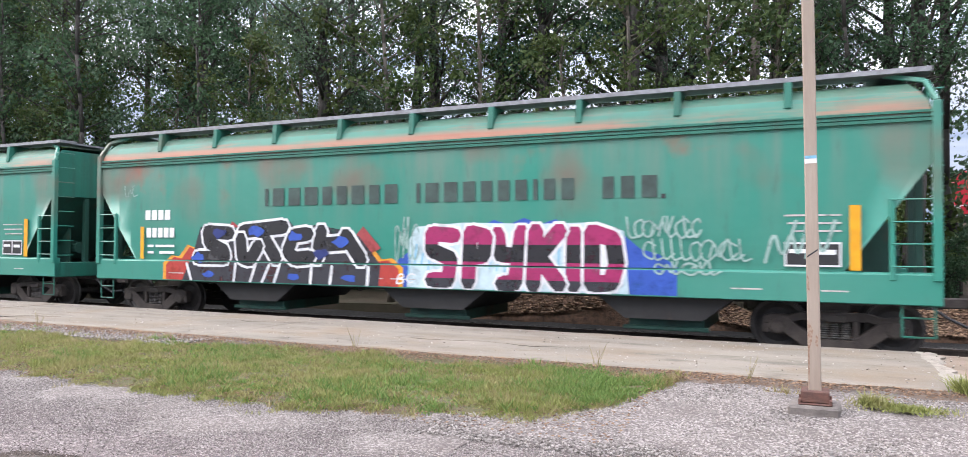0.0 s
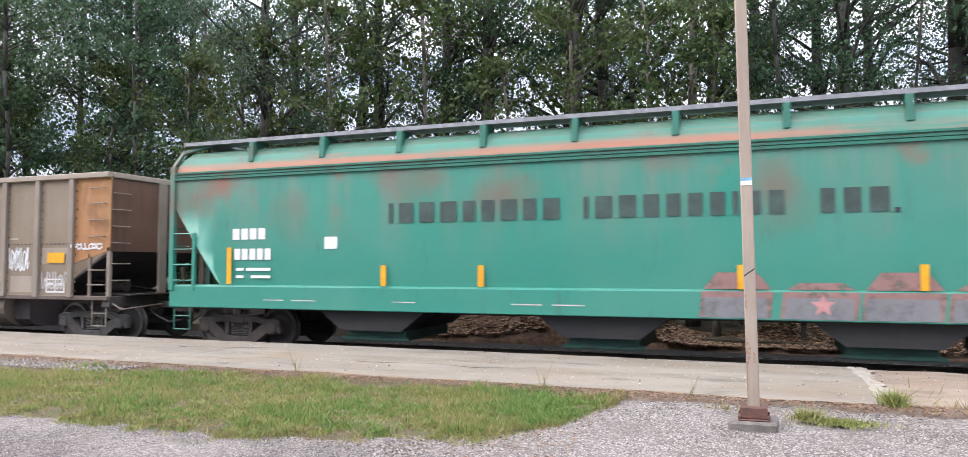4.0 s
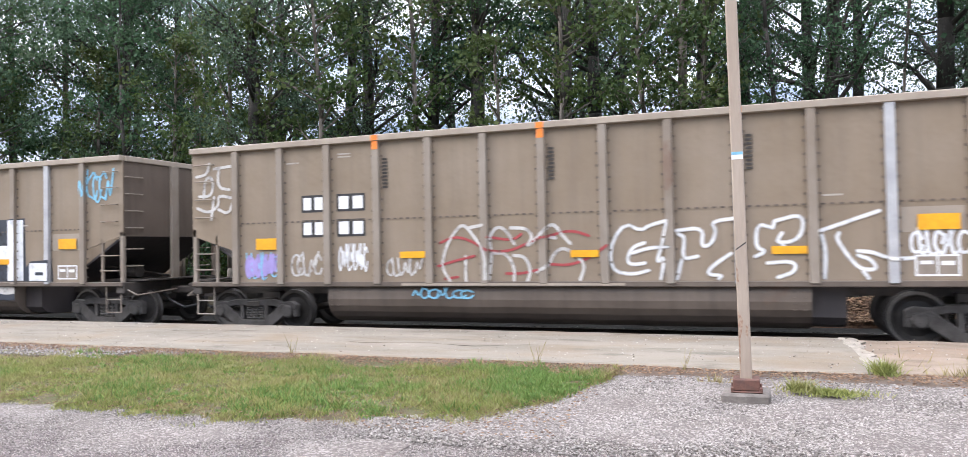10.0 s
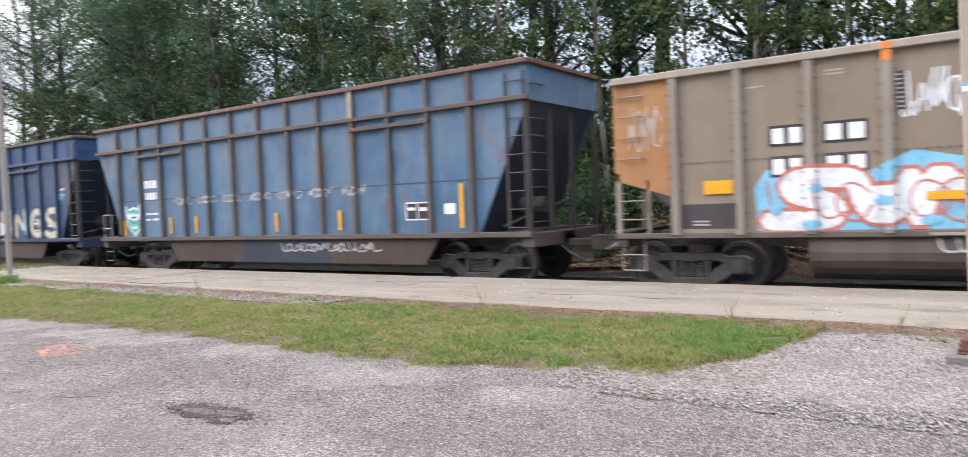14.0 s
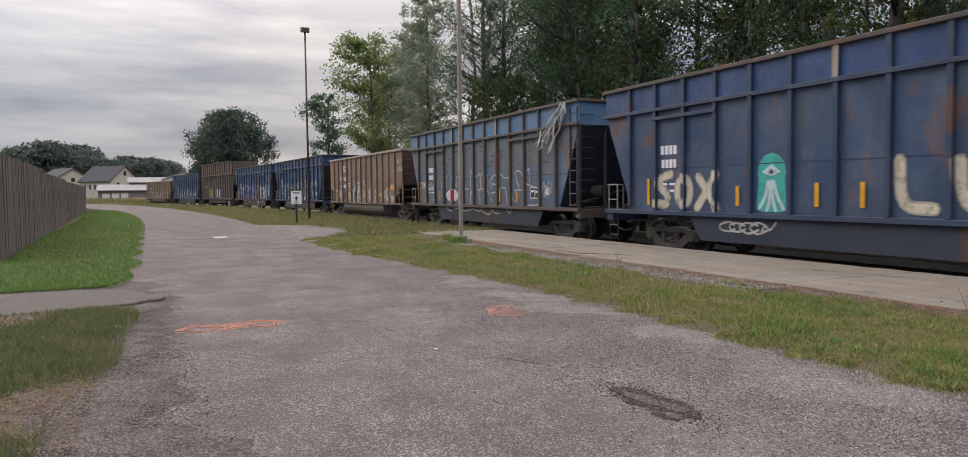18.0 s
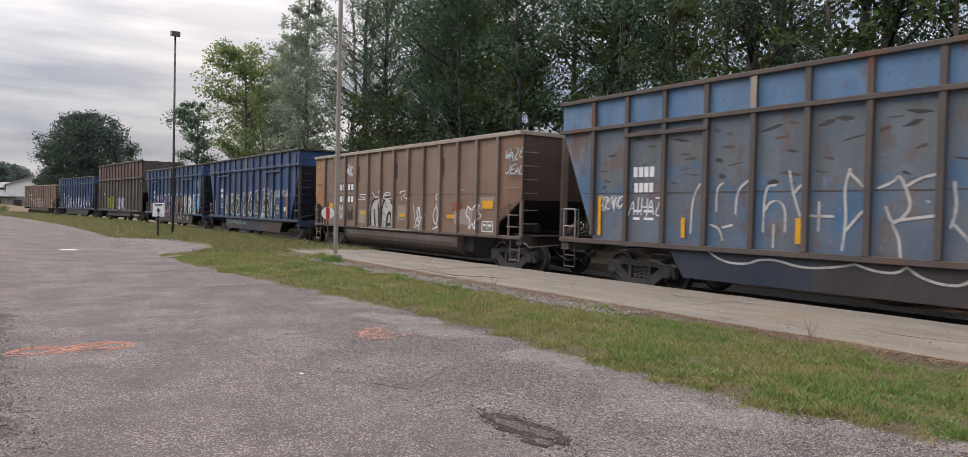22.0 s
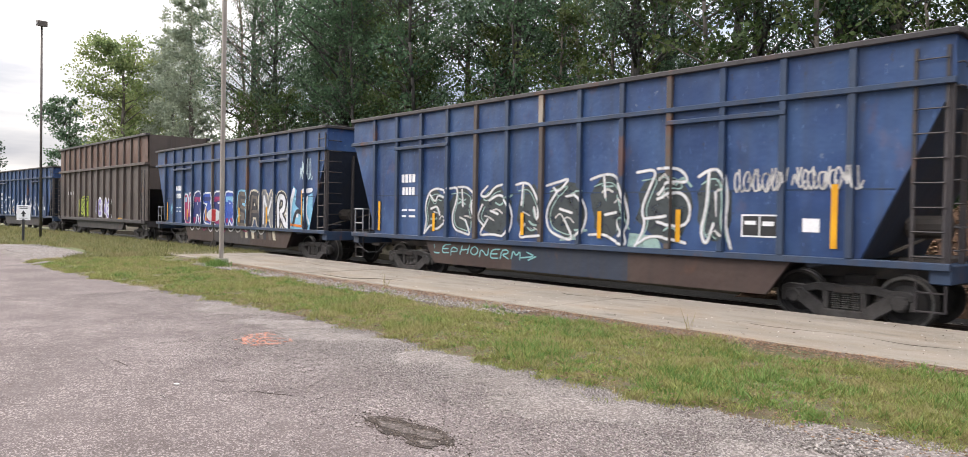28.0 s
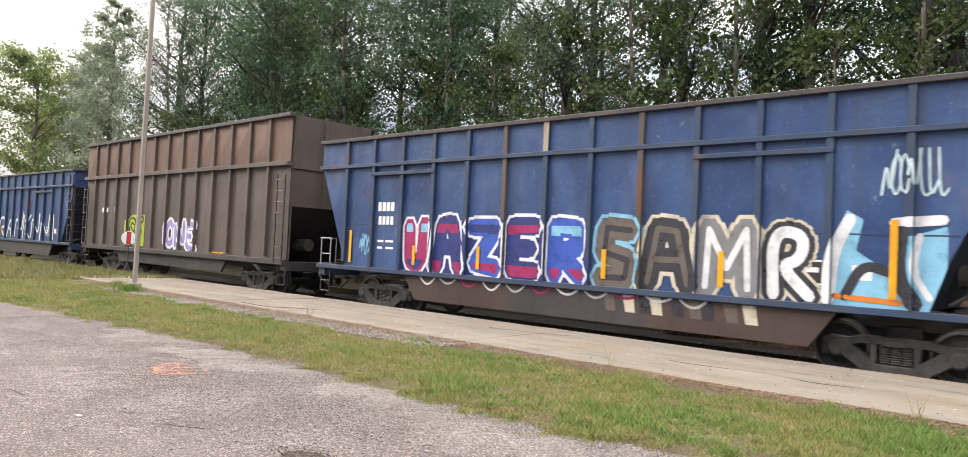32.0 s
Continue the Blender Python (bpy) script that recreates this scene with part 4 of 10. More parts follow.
for x, y, a, n in ((-3.0, 10.4, 0.05, 26), (-14.2, 10.0, 0.08, 24), (-8.6, 11.5, -0.04, 16), (-19.0, 10.8, 0.0, 20)):
    pts = [(x, y)]
    for _ in range(n):
        a += rnd.uniform(-0.25, 0.25)
        pts.append((pts[-1][0] - 0.12 * math.cos(a), min(12.2, max(9.35, pts[-1][1] + 0.12 * math.sin(a)))))
    s = Shape()
    for q in stroke(pts, rnd.uniform(0.005, 0.008)):
        s.prism(q, "z", 0.07, 0.0965)
    part("crack", s, MAT["crack"], platform, "dark crack across the slab")

# ballast bed with the train's shade in its colour, forest floor
bed_s = [-260 + 4 * i for i in range(50)] + [-60 + 1.0 * i for i in range(111)]
sh = Shape()
rows = []
prof = [(-2.42, -0.6), (-2.3, -0.46), (-1.5, -0.40), (0, -0.38), (1.5, -0.40), (2.4, -0.46), (3.6, -0.5), (5.2, -0.52)]
for s in bed_s:
    x, y, a = track_at(s)
    for d, z in prof:
        rows.append((x - d * math.sin(a), y + d * math.cos(a), z + rnd.uniform(-0.02, 0.02)))
n = len(prof)
sh.add(rows, [(i * n + k, (i + 1) * n + k, (i + 1) * n + k + 1, i * n + k + 1) for i in range(len(bed_s) - 1) for k in range(n - 1)])
solo("ballast_bed", sh, MAT["ballast"], "oily crushed-stone ballast, darkened with the train's shade", "ballast", kind="structure")
sh = ribbon([-150 + 3 * i for i in range(70)], lambda x: 19.4, lambda x: 75.0, -0.65,
            lambda x, y: -0.42 + min(1.0, (y - 17.6) / 6) * 0.5 + 0.12 * math.sin(x * 0.7) * math.sin(y * 0.5), 0.2, rnd, 10)
solo("forest_floor", sh, MAT["floor"], "brown leaf litter under the trees", "soil", kind="structure")

# rails and ties
track = thing("railway_track", "single rusty railway track on dark ties", "track")
tagged(track, kind="structure")
for side in (-0.7525, 0.7525):
    sh = Shape()
    pr = [(-0.075, -0.17), (-0.075, -0.155), (-0.012, -0.13), (-0.012, -0.045), (-0.036, -0.035), (-0.036, 0), (0.036, 0), (0.036, -0.035), (0.012, -0.045), (0.012, -0.13), (0.075, -0.155), (0.075, -0.17)]
    rows = []
    ss = [-260 + 5 * i for i in range(46)] + [-35, 0, 40]
    for s in ss:
        x, y, a = track_at(s)
        rows += [(x - (side + d) * math.sin(a), y + (side + d) * math.cos(a), RAIL + z) for d, z in pr]
    m = len(pr)
    sh.add(rows, [(i * m + k, (i + 1) * m + k, (i + 1) * m + (k + 1) % m, i * m + (k + 1) % m) for i in range(len(ss) - 1) for k in range(m)])
    part("rail", sh, MAT["rail"], track)
tie = Shape().box(-0.115, 0.115, -1.3, 1.3, -0.18, 0).mesh("tie", MAT["tie"], bevel=0.012)
for i in range(240):
    s = 14 - i * 0.58
    x, y, a = track_at(s)
    t = new("tie", tie)
    t.parent = track
    t.matrix_basis = pose(x, y, RAIL - 0.165 + rnd.uniform(-0.012, 0), 0, 0, math.degrees(a) + rnd.uniform(-1, 1))

# poles
def square_pole(name, x, y, h, w, mat, label, lean=0.0, pale=True):
    p = thing(name, label, "pole", at=pose(x, y, 0, 0, lean, 0))
    part("shaft", Shape().box(-w / 2, w / 2, -w / 2, w / 2, 0.2, h), mat, p, bevel=0.012)
    return p


p1 = square_pole("steel_pole", -0.05, 7.75, 7.5, 0.115, MAT["pole"], "tall square rust-stained tan steel pole on a concrete block", lean=-0.7)
part("base_plate", Shape().box(-0.15, 0.15, -0.15, 0.15, 0.1, 0.118).box(-0.125, 0.125, -0.125, 0.125, 0.118, 0.23), MAT["base_red"], p1, "rusted red-brown base box", bevel=0.012)
part("footing", Shape().prism([(-0.24, -0.21), (0.21, -0.22), (0.23, 0.21), (-0.22, 0.22)], "z", -0.3, 0.1), MAT["footing"], p1, "chipped concrete footing", bevel=0.02)
part("sticker", Shape().box(-0.053, 0.053, -0.0605, -0.0575, 2.41, 2.455), MAT["white"], p1, "small white and blue sticker")
part("sticker_band", Shape().box(-0.053, 0.053, -0.0605, -0.0575, 2.457, 2.485), PAINT["sky"], p1)
for pts in ([(-0.055, 0.25), (-0.045, 0.3), (-0.04, 0.62), (-0.02, 0.7), (-0.005, 0.8), (-0.03, 0.86), (-0.054, 0.9), (-0.056, 0.6)], [(0.01, 0.66), (0.03, 0.64), (0.035, 0.74), (0.015, 0.76)], [(-0.05, 1.2), (-0.03, 1.18), (-0.034, 1.3), (-0.05, 1.34)]):
    part("rust_stain", Shape().prism(pts, "y", -0.0595, -0.0575), MAT["rust_stain"], p1, "rust bleeding through the paint")
part("scratch", Shape().prism([(-0.05, 1.5), (0.05, 1.57), (0.05, 1.585), (-0.05, 1.515)], "y", -0.0595, -0.0575), MAT["black"], p1)
for bx, by in ((-0.12, -0.12), (0.12, -0.12), (0.12, 0.12), (-0.12, 0.12)):
    part("anchor_bolt", Shape().tube((bx * 1.12, by * 1.12, 0.118), (bx * 1.12, by * 1.12, 0.15), 0.014, 6), MAT["base_red"], p1)
p2 = square_pole("steel_pole", -21.7, 8.95, 10.0, 0.11, MAT["pole_grey"], "tall square grey-brown steel pole at the platform end", lean=0.4)
part("base_plate", Shape().box(-0.14, 0.14, -0.14, 0.14, 0.0, 0.22), MAT["pole_grey"], p2, bevel=0.01)

lamp = thing("street_lamp", "tall slim lamp post with a square dark head", "lamp", at=pose(-44.2, 8.72, 0, 0, 0, 0))
part("post", Shape().tube((0, 0, -0.2), (0, 0, 11.0), 0.065, 10, 0.05), MAT["steel"], lamp, smooth=True)
part("lamp_head", Shape().prism([(-0.27, 10.97), (0.27, 10.85), (0.27, 11.16), (-0.27, 11.28)], "y", -0.22, 0.22), MAT["steel"], lamp, "square box floodlight head", bevel=0.03)
part("lens", Shape().box(-0.2, 0.2, -0.235, -0.222, 10.98, 11.12), MAT["grate"], lamp)

sign = thing("railway_sign", "white notice board on a black post beside the lane", "sign", at=pose(-38.5, 6.95, 0, 0, 0, 74))
part("post", Shape().box(-0.05, 0.05, -0.02, 0.069, -0.1, 1.06), MAT["black"], sign, bevel=0.01)
board = part("board", Shape().box(-0.26, 0.26, 0.07, 0.1, 1.02, 1.68), MAT["white"], sign, bevel=0.008)
part("arrow", Shape().prism([(-0.1, 1.3), (-0.04, 1.3), (-0.04, 1.18), (0.04, 1.18), (0.04, 1.3), (0.1, 1.3), (0, 1.45)], "y", 0.06, 0.069), MAT["black"], board, "dark arrow")
for z0, z1, w in ((1.6, 1.63, 0.18), (1.53, 1.56, 0.15), (1.1, 1.12, 0.16)):
    part("notice_line", Shape().box(-w, w, 0.062, 0.069, z0, z1), MAT["black"], board)

switch = thing("switch_stand", "switch stand with a round red and white target", "switch stand", at=pose(-30.6, 12.3, -0.35, 0, 0, 62))
part("stand", Shape().path([(-0.28, 0, 0), (0, 0, 0.75), (0.28, 0, 0)], 0.035, 6).tube((0, 0, 0), (0, 0, 2.2), 0.028, 6).box(-0.4, 0.4, -0.2, 0.2, -0.1, 0.03), MAT["steel"], switch)
disc = [(math.cos(k * math.pi / 10) * 0.27, 1.75 + math.sin(k * math.pi / 10) * 0.27) for k in range(20)]
tg = part("target", Shape().prism(disc, "y", -0.04, -0.028), MAT["white"], switch, "round white target with a red band")
part("band", Shape().prism([(-0.08, 1.5), (0.08, 1.5), (0.08, 2.0), (-0.08, 2.0)], "y", -0.026, -0.02).prism([(-0.08, 1.5), (0.08, 1.5), (0.08, 2.0), (-0.08, 2.0)], "y", -0.048, -0.042), MAT["red"], tg)

# fence, lawn, driveway on the far side of the lane
fence_y = lambda x: -3.07 - max(0.0, -21.4 - x) * 0.0395
fence = thing("board_fence", "tall grey-brown weathered board fence", "fence")
tagged(fence, kind="structure")
bd = [Shape().box(-0.1, 0.1, -0.012, 0.012, 0, 2.62 - k * 0.13).mesh("board", MAT["wood"], bevel=0.004) for k in range(3)]
for i in range(290):
    x = -21.0 - i * 0.207
    b = new("board", bd[0 if i < 60 else 1 if i < 130 else 2])
    b.parent = fence
    b.matrix_basis = pose(x, fence_y(x) + rnd.uniform(-0.012, 0.012), 0.02, rnd.uniform(-0.6, 0.6), 0, rnd.uniform(-2, 2) + 2)
for z in (0.5, 1.9):
    part("fence_rail", Shape().tube((-21, fence_y(-21) - 0.05, z), (-81, fence_y(-81) - 0.05, z), 0.045, 4), MAT["wood"], fence)
for i in range(25):
    x = -21 - i * 2.5
    part("fence_post", Shape().box(x - 0.05, x + 0.05, fence_y(x) - 0.14, fence_y(x) - 0.04, -0.5, 2.45), MAT["wood"], fence)
lawn_edge = lambda x: -0.25 - sag(x) * 1.35 - max(0.0, x + 17) * 0.12 + 0.12 * math.sin(x * 1.9)
lawn = ribbon([-84, -76, -68, -60, -52, -46] + [-42 + i for i in range(29)], lambda x: -30, lambda x: lawn_edge(x) - 0.25, -0.6, lambda x, y: 0.035 + 0.012 * math.sin(x + y), 0.0, None, 10)
solo("lawn", lawn, MAT["turf"], "bright green mown lawn along the fence", "grass", kind="structure")
patch("lawn_rim", "thin soil at the edge of the lawn", "soil", MAT["soil"], -42.0, -13.6, -2.6, 0.4, 0.2, lambda x, y: lawn_edge(x) - y + 0.1 * wave(x, y, 1.7), 0.042, -0.02, 0.5, 0.01)
drive = Shape().prism([(-15.15, -18), (-12.0, -18), (-11.95, -2.2), (-12.1, -1.2), (-12.3, -0.35), (-12.36, -0.1), (-12.62, 0.08), (-12.7, 0.3), (-13.0, 0.34), (-13.3, 0.12), (-13.8, -0.05), (-14.2, -0.35), (-14.7, -1.3), (-15.0, -2.4)], "z", -0.3, 0.05)
solo("driveway", drive, MAT["drive"], "grey asphalt driveway with a broken, undercut edge", "driveway", kind="structure", bevel=0.015)
side_edge = lambda x: -0.22 - 0.13 * max(0.0, x + 9.5) + 0.06 * math.sin(2.1 * x)
patch("roadside_soil", "patchy brown roadside soil", "soil", MAT["soil"], -12.6, -1.0, -14.0, 0.2, 0.2, lambda x, y: side_edge(x) - y + 0.15 * wave(x, y, 1.6) - 1.2 * max(0.0, x + 5.2) ** 1.5, 0.04, -0.02, 0.5, 0.012)
patch("gravel_shoulder", "dark loose gravel washed over the lane's edge", "gravel", MAT["shoulder"], -17.0, -3.0, -1.6, 1.6, 0.1,
      lambda x, y: 0.42 + 0.22 * wave(x, y, 0.9) + 0.12 * math.sin(x * 0.8) - max(0.0, -13.0 - x) * 0.16 - 0.8 * max(0.0, x + 4.6) - 2.6 * max(0.0, x + 4.2) - y - 4 * max(0.0, -1.0 - y) * max(0.0, x + 6.0), 0.009, -0.012, 1.2, 0.014)

# marks on the lane
def blot(cx, cy, rx, ry, n=18, rough=0.25):
    return [(cx + math.cos(k * 2 * math.pi / n) * rx * (1 + rnd.uniform(-rough, rough)), cy + math.sin(k * 2 * math.pi / n) * ry * (1 + rnd.uniform(-rough, rough))) for k in range(n)]


def scribble(cx, cy, rx, ry, n, w):
    """Sprayed survey paint: quick crossing strokes, thin and broken."""
    s = Shape()
    for _ in range(n):
        a, b = rnd.uniform(-1, 1), rnd.uniform(-1, 1)
        pts = [(cx + rx * a, cy + ry * b)]
        for _ in range(rnd.randrange(2, 5)):
            a, b = max(-1, min(1, a + rnd.uniform(-0.9, 0.9))), max(-1, min(1, b + rnd.uniform(-0.7, 0.7)))
            pts.append((cx + rx * a, cy + ry * b))
        for q in stroke(pts, w):
            s.prism(q, "z", 0.001, 0.003 + rnd.uniform(0, 0.003))
    return s


rings = Shape()
for cy in (0.72, 1.28):
    for k in range(3):
        pts = [(-10.02 + (0.26 - 0.05 * k) * math.cos(a) + rnd.uniform(-0.03, 0.03), cy + (0.34 - 0.05 * k) * math.sin(a) + rnd.uniform(-0.03, 0.03)) for a in np.linspace(0.3 * k, 5.6 + 0.3 * k, 15)]
        for q in stroke(pts, 0.022):
            rings.prism(q, "z", 0.001, 0.003 + rnd.uniform(0, 0.002))
for q in stroke([(-10.25, 0.5), (-9.95, 1.0), (-10.2, 1.5)], 0.03) + stroke([(-9.8, 0.6), (-10.15, 1.02), (-9.8, 1.45)], 0.03):
    rings.prism(q, "z", 0.001, 0.004)
solo("orange_road_mark", rings, MAT["orange_faded"], "faded orange survey paint on the asphalt", "road mark")
solo("orange_road_mark", scribble(-9.45, 4.4, 0.42, 0.3, 17, 0.017), MAT["orange_faded"], "orange survey paint scribble on the asphalt", "road mark")
rim = [(-5.66, 3.6), (-5.5, 3.68), (-5.3, 3.66), (-5.12, 3.74), (-4.9, 3.7), (-4.72, 3.6), (-4.8, 3.5), (-4.74, 3.4), (-4.95, 3.36), (-5.1, 3.42), (-5.25, 3.34), (-5.42, 3.44), (-5.6, 3.46)]
rim = [(x + rnd.uniform(-0.03, 0.03), y + rnd.uniform(-0.02, 0.02)) for a, b in zip(rim, rim[1:] + rim[:1]) for x, y in (a, ((a[0] + b[0]) / 2, (a[1] + b[1]) / 2))]
hole = solo("pothole", Shape().prism(rim, "z", 0.001, 0.005), MAT["tar"], "dark crumbled pothole in the asphalt", "pothole")
for cx, cy, rx, ry in ((-5.28, 3.52, 0.2, 0.07), (-5.0, 3.58, 0.13, 0.06), (-4.86, 3.46, 0.08, 0.05)):
    part("crumb_patch", Shape().prism(blot(cx, cy, rx, ry, 22, 0.4), "z", 0.005, 0.008), MAT["shoulder"], hole)
for k, (x, y, a, n) in enumerate(((-7.0, 3.2, 0.3, 6), (-7.6, 4.1, -0.2, 5), (-9.2, 2.6, 0.5, 6), (-8.4, 4.6, 0.1, 5))):
    pts = [(x, y)]
    for _ in range(n):
        a += rnd.uniform(-0.6, 0.6)
        pts.append((pts[-1][0] + 0.07 * math.cos(a), pts[-1][1] + 0.05 * math.sin(a)))
    s = Shape()
    for q in stroke(pts, 0.01):
        s.prism(q, "z", 0.0008, 0.003)
    solo("road_crack", s, MAT["tar"], "short dark crack in the asphalt", "crack")
solo("white_road_mark", Shape().prism([(-29.6, 2.2), (-28.9, 2.3), (-28.9, 2.75), (-29.5, 2.7)], "z", 0.001, 0.005), PAINT["pale"], "short white paint mark on the lane", "road mark")


# ---- the train ----
def wheel_mesh():
    prof = [(0.0, 0.0), (0.1, 0.0), (0.12, 0.03), (0.3, 0.055), (0.37, 0.03), (0.39, 0.0), (0.455, 0.0), (0.46, 0.02), (0.457, 0.1), (0.485, 0.115), (0.485, 0.14), (0.4, 0.145), (0.3, 0.1), (0.1, 0.14), (0.0, 0.14)]
    return prof


WHEELSET = Shape()
for sgn in (1, -1):
    WHEELSET.lathe([(r, sgn * (-0.86 + a)) for r, a in wheel_mesh()], 28)
WHEELSET.tube((0, -0.8, 0), (0, 0.8, 0), 0.085, 10)
WHEELSET_ME = WHEELSET.mesh("wheelset", MAT["wheel"], smooth=False)
RIM_ME = Shape().lathe([(0.405, -0.866), (0.452, -0.866), (0.452, -0.86), (0.405, -0.86), (0.405, -0.866)], 28).mesh("rim_band", MAT["rim"])
CAP_ME = Shape().lathe([(0.0, -1.17), (0.07, -1.17), (0.085, -1.15), (0.1, -1.14), (0.115, -1.06), (0.115, -0.9)], 14).tube((0.05, -1.18, 0), (0.05, -1.15, 0), 0.014, 5) \
    .tube((-0.025, -1.18, 0.043), (-0.025, -1.15, 0.043), 0.014, 5).tube((-0.025, -1.18, -0.043), (-0.025, -1.15, -0.043), 0.014, 5).mesh("bearing_cap", MAT["truck"])


def side_frame(y0, y1):
    """Cast three-piece truck side frame, seen from the side."""
    s = Shape()
    s.prism([(-1.1, 0.5), (-1.12, 0.62), (-0.98, 0.68), (-0.72, 0.66), (-0.5, 0.72), (0.5, 0.72), (0.72, 0.66), (0.98, 0.68), (1.12, 0.62), (1.1, 0.5), (0.72, 0.52), (0.5, 0.58), (-0.5, 0.58), (-0.72, 0.52)], "y", y0 - 0.015, y1)
    for k in (-1, 1):
        s.prism([(k * 1.02, 0.58), (k * 0.74, 0.62), (k * 0.3, 0.3), (k * 0.3, 0.1), (k * 0.46, 0.12), (k * 0.8, 0.36)], "y", y0 - 0.03, y1)
        s.prism([(k * 0.38, 0.62), (k * 0.27, 0.62), (k * 0.27, 0.24), (k * 0.36, 0.24)], "y", y0 - 0.01, y1 - 0.01)
        s.lathe([(0.0, y0 - 0.05), (0.11, y0 - 0.05), (0.15, y0 - 0.01), (0.15, y1)], 12, "y", (k * 0.89, 0, 0.46))
        s.prism([(k * 1.12, 0.62), (k * 1.12, 0.34), (k * 1.03, 0.34), (k * 1.03, 0.56)], "y", y0, y1)
        s.prism([(k * 0.74, 0.56), (k * 0.75, 0.34), (k * 0.67, 0.38), (k * 0.64, 0.54)], "y", y0, y1)
    s.prism([(-0.4, 0.16), (-0.34, 0.27), (0.34, 0.27), (0.4, 0.16), (0.32, 0.09), (-0.32, 0.09)], "y", y0 - 0.04, y1)
    return s


FRAME_ME = {k: side_frame(-1.13, -0.98).mesh("side_frame", MAT[k], bevel=0.014) for k in ("truck", "truck_rust")}
SPRING_ME = Shape().lathe([(0.03, 0.275)] + [(0.086 if k % 2 else 0.05, 0.28 + k * 0.0185) for k in range(16)] + [(0.03, 0.575)], 12, "z", (0, -1.05, 0)).mesh("spring", MAT["spring"])
BOLSTER_ME = Shape().box(-0.2, 0.2, -1.12, 1.12, 0.56, 0.72).box(-0.24, 0.24, -0.5, 0.5, 0.6, 0.86).box(-0.16, 0.16, -1.17, -1.1, 0.56, 0.68).mesh("truck", MAT["steel"], bevel=0.015)
wheelsets = []


def linked(name, me, parent, m=None):
    ob = new(name, me)
    ob.parent = parent
    if m is not None:
        ob.matrix_basis = m
    return ob


def truck(car, x, kind="truck", shiny=False):
    t = linked("truck", BOLSTER_ME, car, pose(x, 0, 0))
    for rz in (0, 180):
        linked("side_frame", FRAME_ME[kind], t, pose(0, 0, 0, 0, 0, rz))
        for k in (-0.17, 0, 0.17):
            linked("spring", SPRING_ME, t, pose(k, 0, 0, 0, 0, rz) if rz == 0 else pose(k, 0, 0, 0, 0, 180))
        for k in (-0.89, 0.89):
            linked("bearing_cap", CAP_ME, t, pose(k, 0, 0.46, 0, 0, rz))
    for k in (-0.89, 0.89):
        w = linked("wheelset", WHEELSET_ME, t, pose(k, 0, 0.46))
        if shiny:
            linked("rim_band", RIM_ME, t, pose(k, 0, 0.46))
        wheelsets.append(w)
    return t


def coupler(car, end):
    """Draft gear, coupler head, air hose at one end; end: x of the end sill, signed."""
    k = 1 if end > 0 else -1
    x0, x1 = sorted((end, end + k * 0.62))
    s = Shape().box(x0, x1, -0.09, 0.09, 0.78, 0.96)
    a, b = sorted((end + k * 0.6, end + k * 0.95))
    s.prism([(a, -0.16), (b, -0.19), (b, 0.05), ((a + b) / 2, 0.17), (a, 0.17)], "z", 0.7, 1.04)
    part("coupler", s, MAT["truck_rust"], car, "knuckle coupler", bevel=0.02)
    part("air_hose", Shape().path([(end, -0.34, 0.8), (end + k * 0.25, -0.36, 0.62), (end + k * 0.6, -0.3, 0.45), (end + k * 0.85, -0.12, 0.5)], 0.028, 6), MAT["black"], car, "rubber air hose")


def ladder(car, x0, x1, y, z0, z1, mat, n, depth=0.0, rail=0.028, name="ladder"):
    s = Shape()
    if rail:
        for x in (x0, x1):
            s.box(x - rail, x + rail, y - 0.02, y + 0.02, z0, z1)
    for i in range(n):
        z = z0 + (z1 - z0) * (i + 0.5) / n
        s.path([(x0, y + depth, z), (x0, y - 0.04, z), (x1, y - 0.04, z), (x1, y + depth, z)], 0.013, 5)
    return part(name, s, mat, car)


def rungs(car, x0, x1, y, zs, mat):
    for z in zs:
        part("grab_iron", Shape().path([(x0, y, z), (x0, y - 0.075, z), (x1, y - 0.075, z), (x1, y, z)], 0.015, 5), mat, car)


def end_rungs(car, x, y0, y1, zs, mat):
    k = 1 if x > 0 else -1
    for z in zs:
        part("grab_iron", Shape().path([(x, y0, z), (x + k * 0.08, y0, z), (x + k * 0.08, y1, z), (x, y1, z)], 0.015, 5), mat, car)


def stirrup(car, x0, x1, mat):
    part("step", Shape().path([(x0, -1.55, 1.05), (x0, -1.55, 0.42), (x1, -1.55, 0.42), (x1, -1.55, 1.05)], 0.017, 5).tube((x0, -1.55, 0.72), (x1, -1.55, 0.72), 0.015, 5), mat, car)


def marks(car, L, faces, items):
    """Stencils and strips: (u0, u1, z0, z1, material, name)."""
    for u0, u1, z0, z1, mt, nm in items:
        decal(car, [rect(u0 - L / 2, u1 - L / 2, z0, z1)], MAT[mt], faces, 0.0025 if "patch" in nm else 0.034 if nm == "reflector" else 0.007, name=nm)


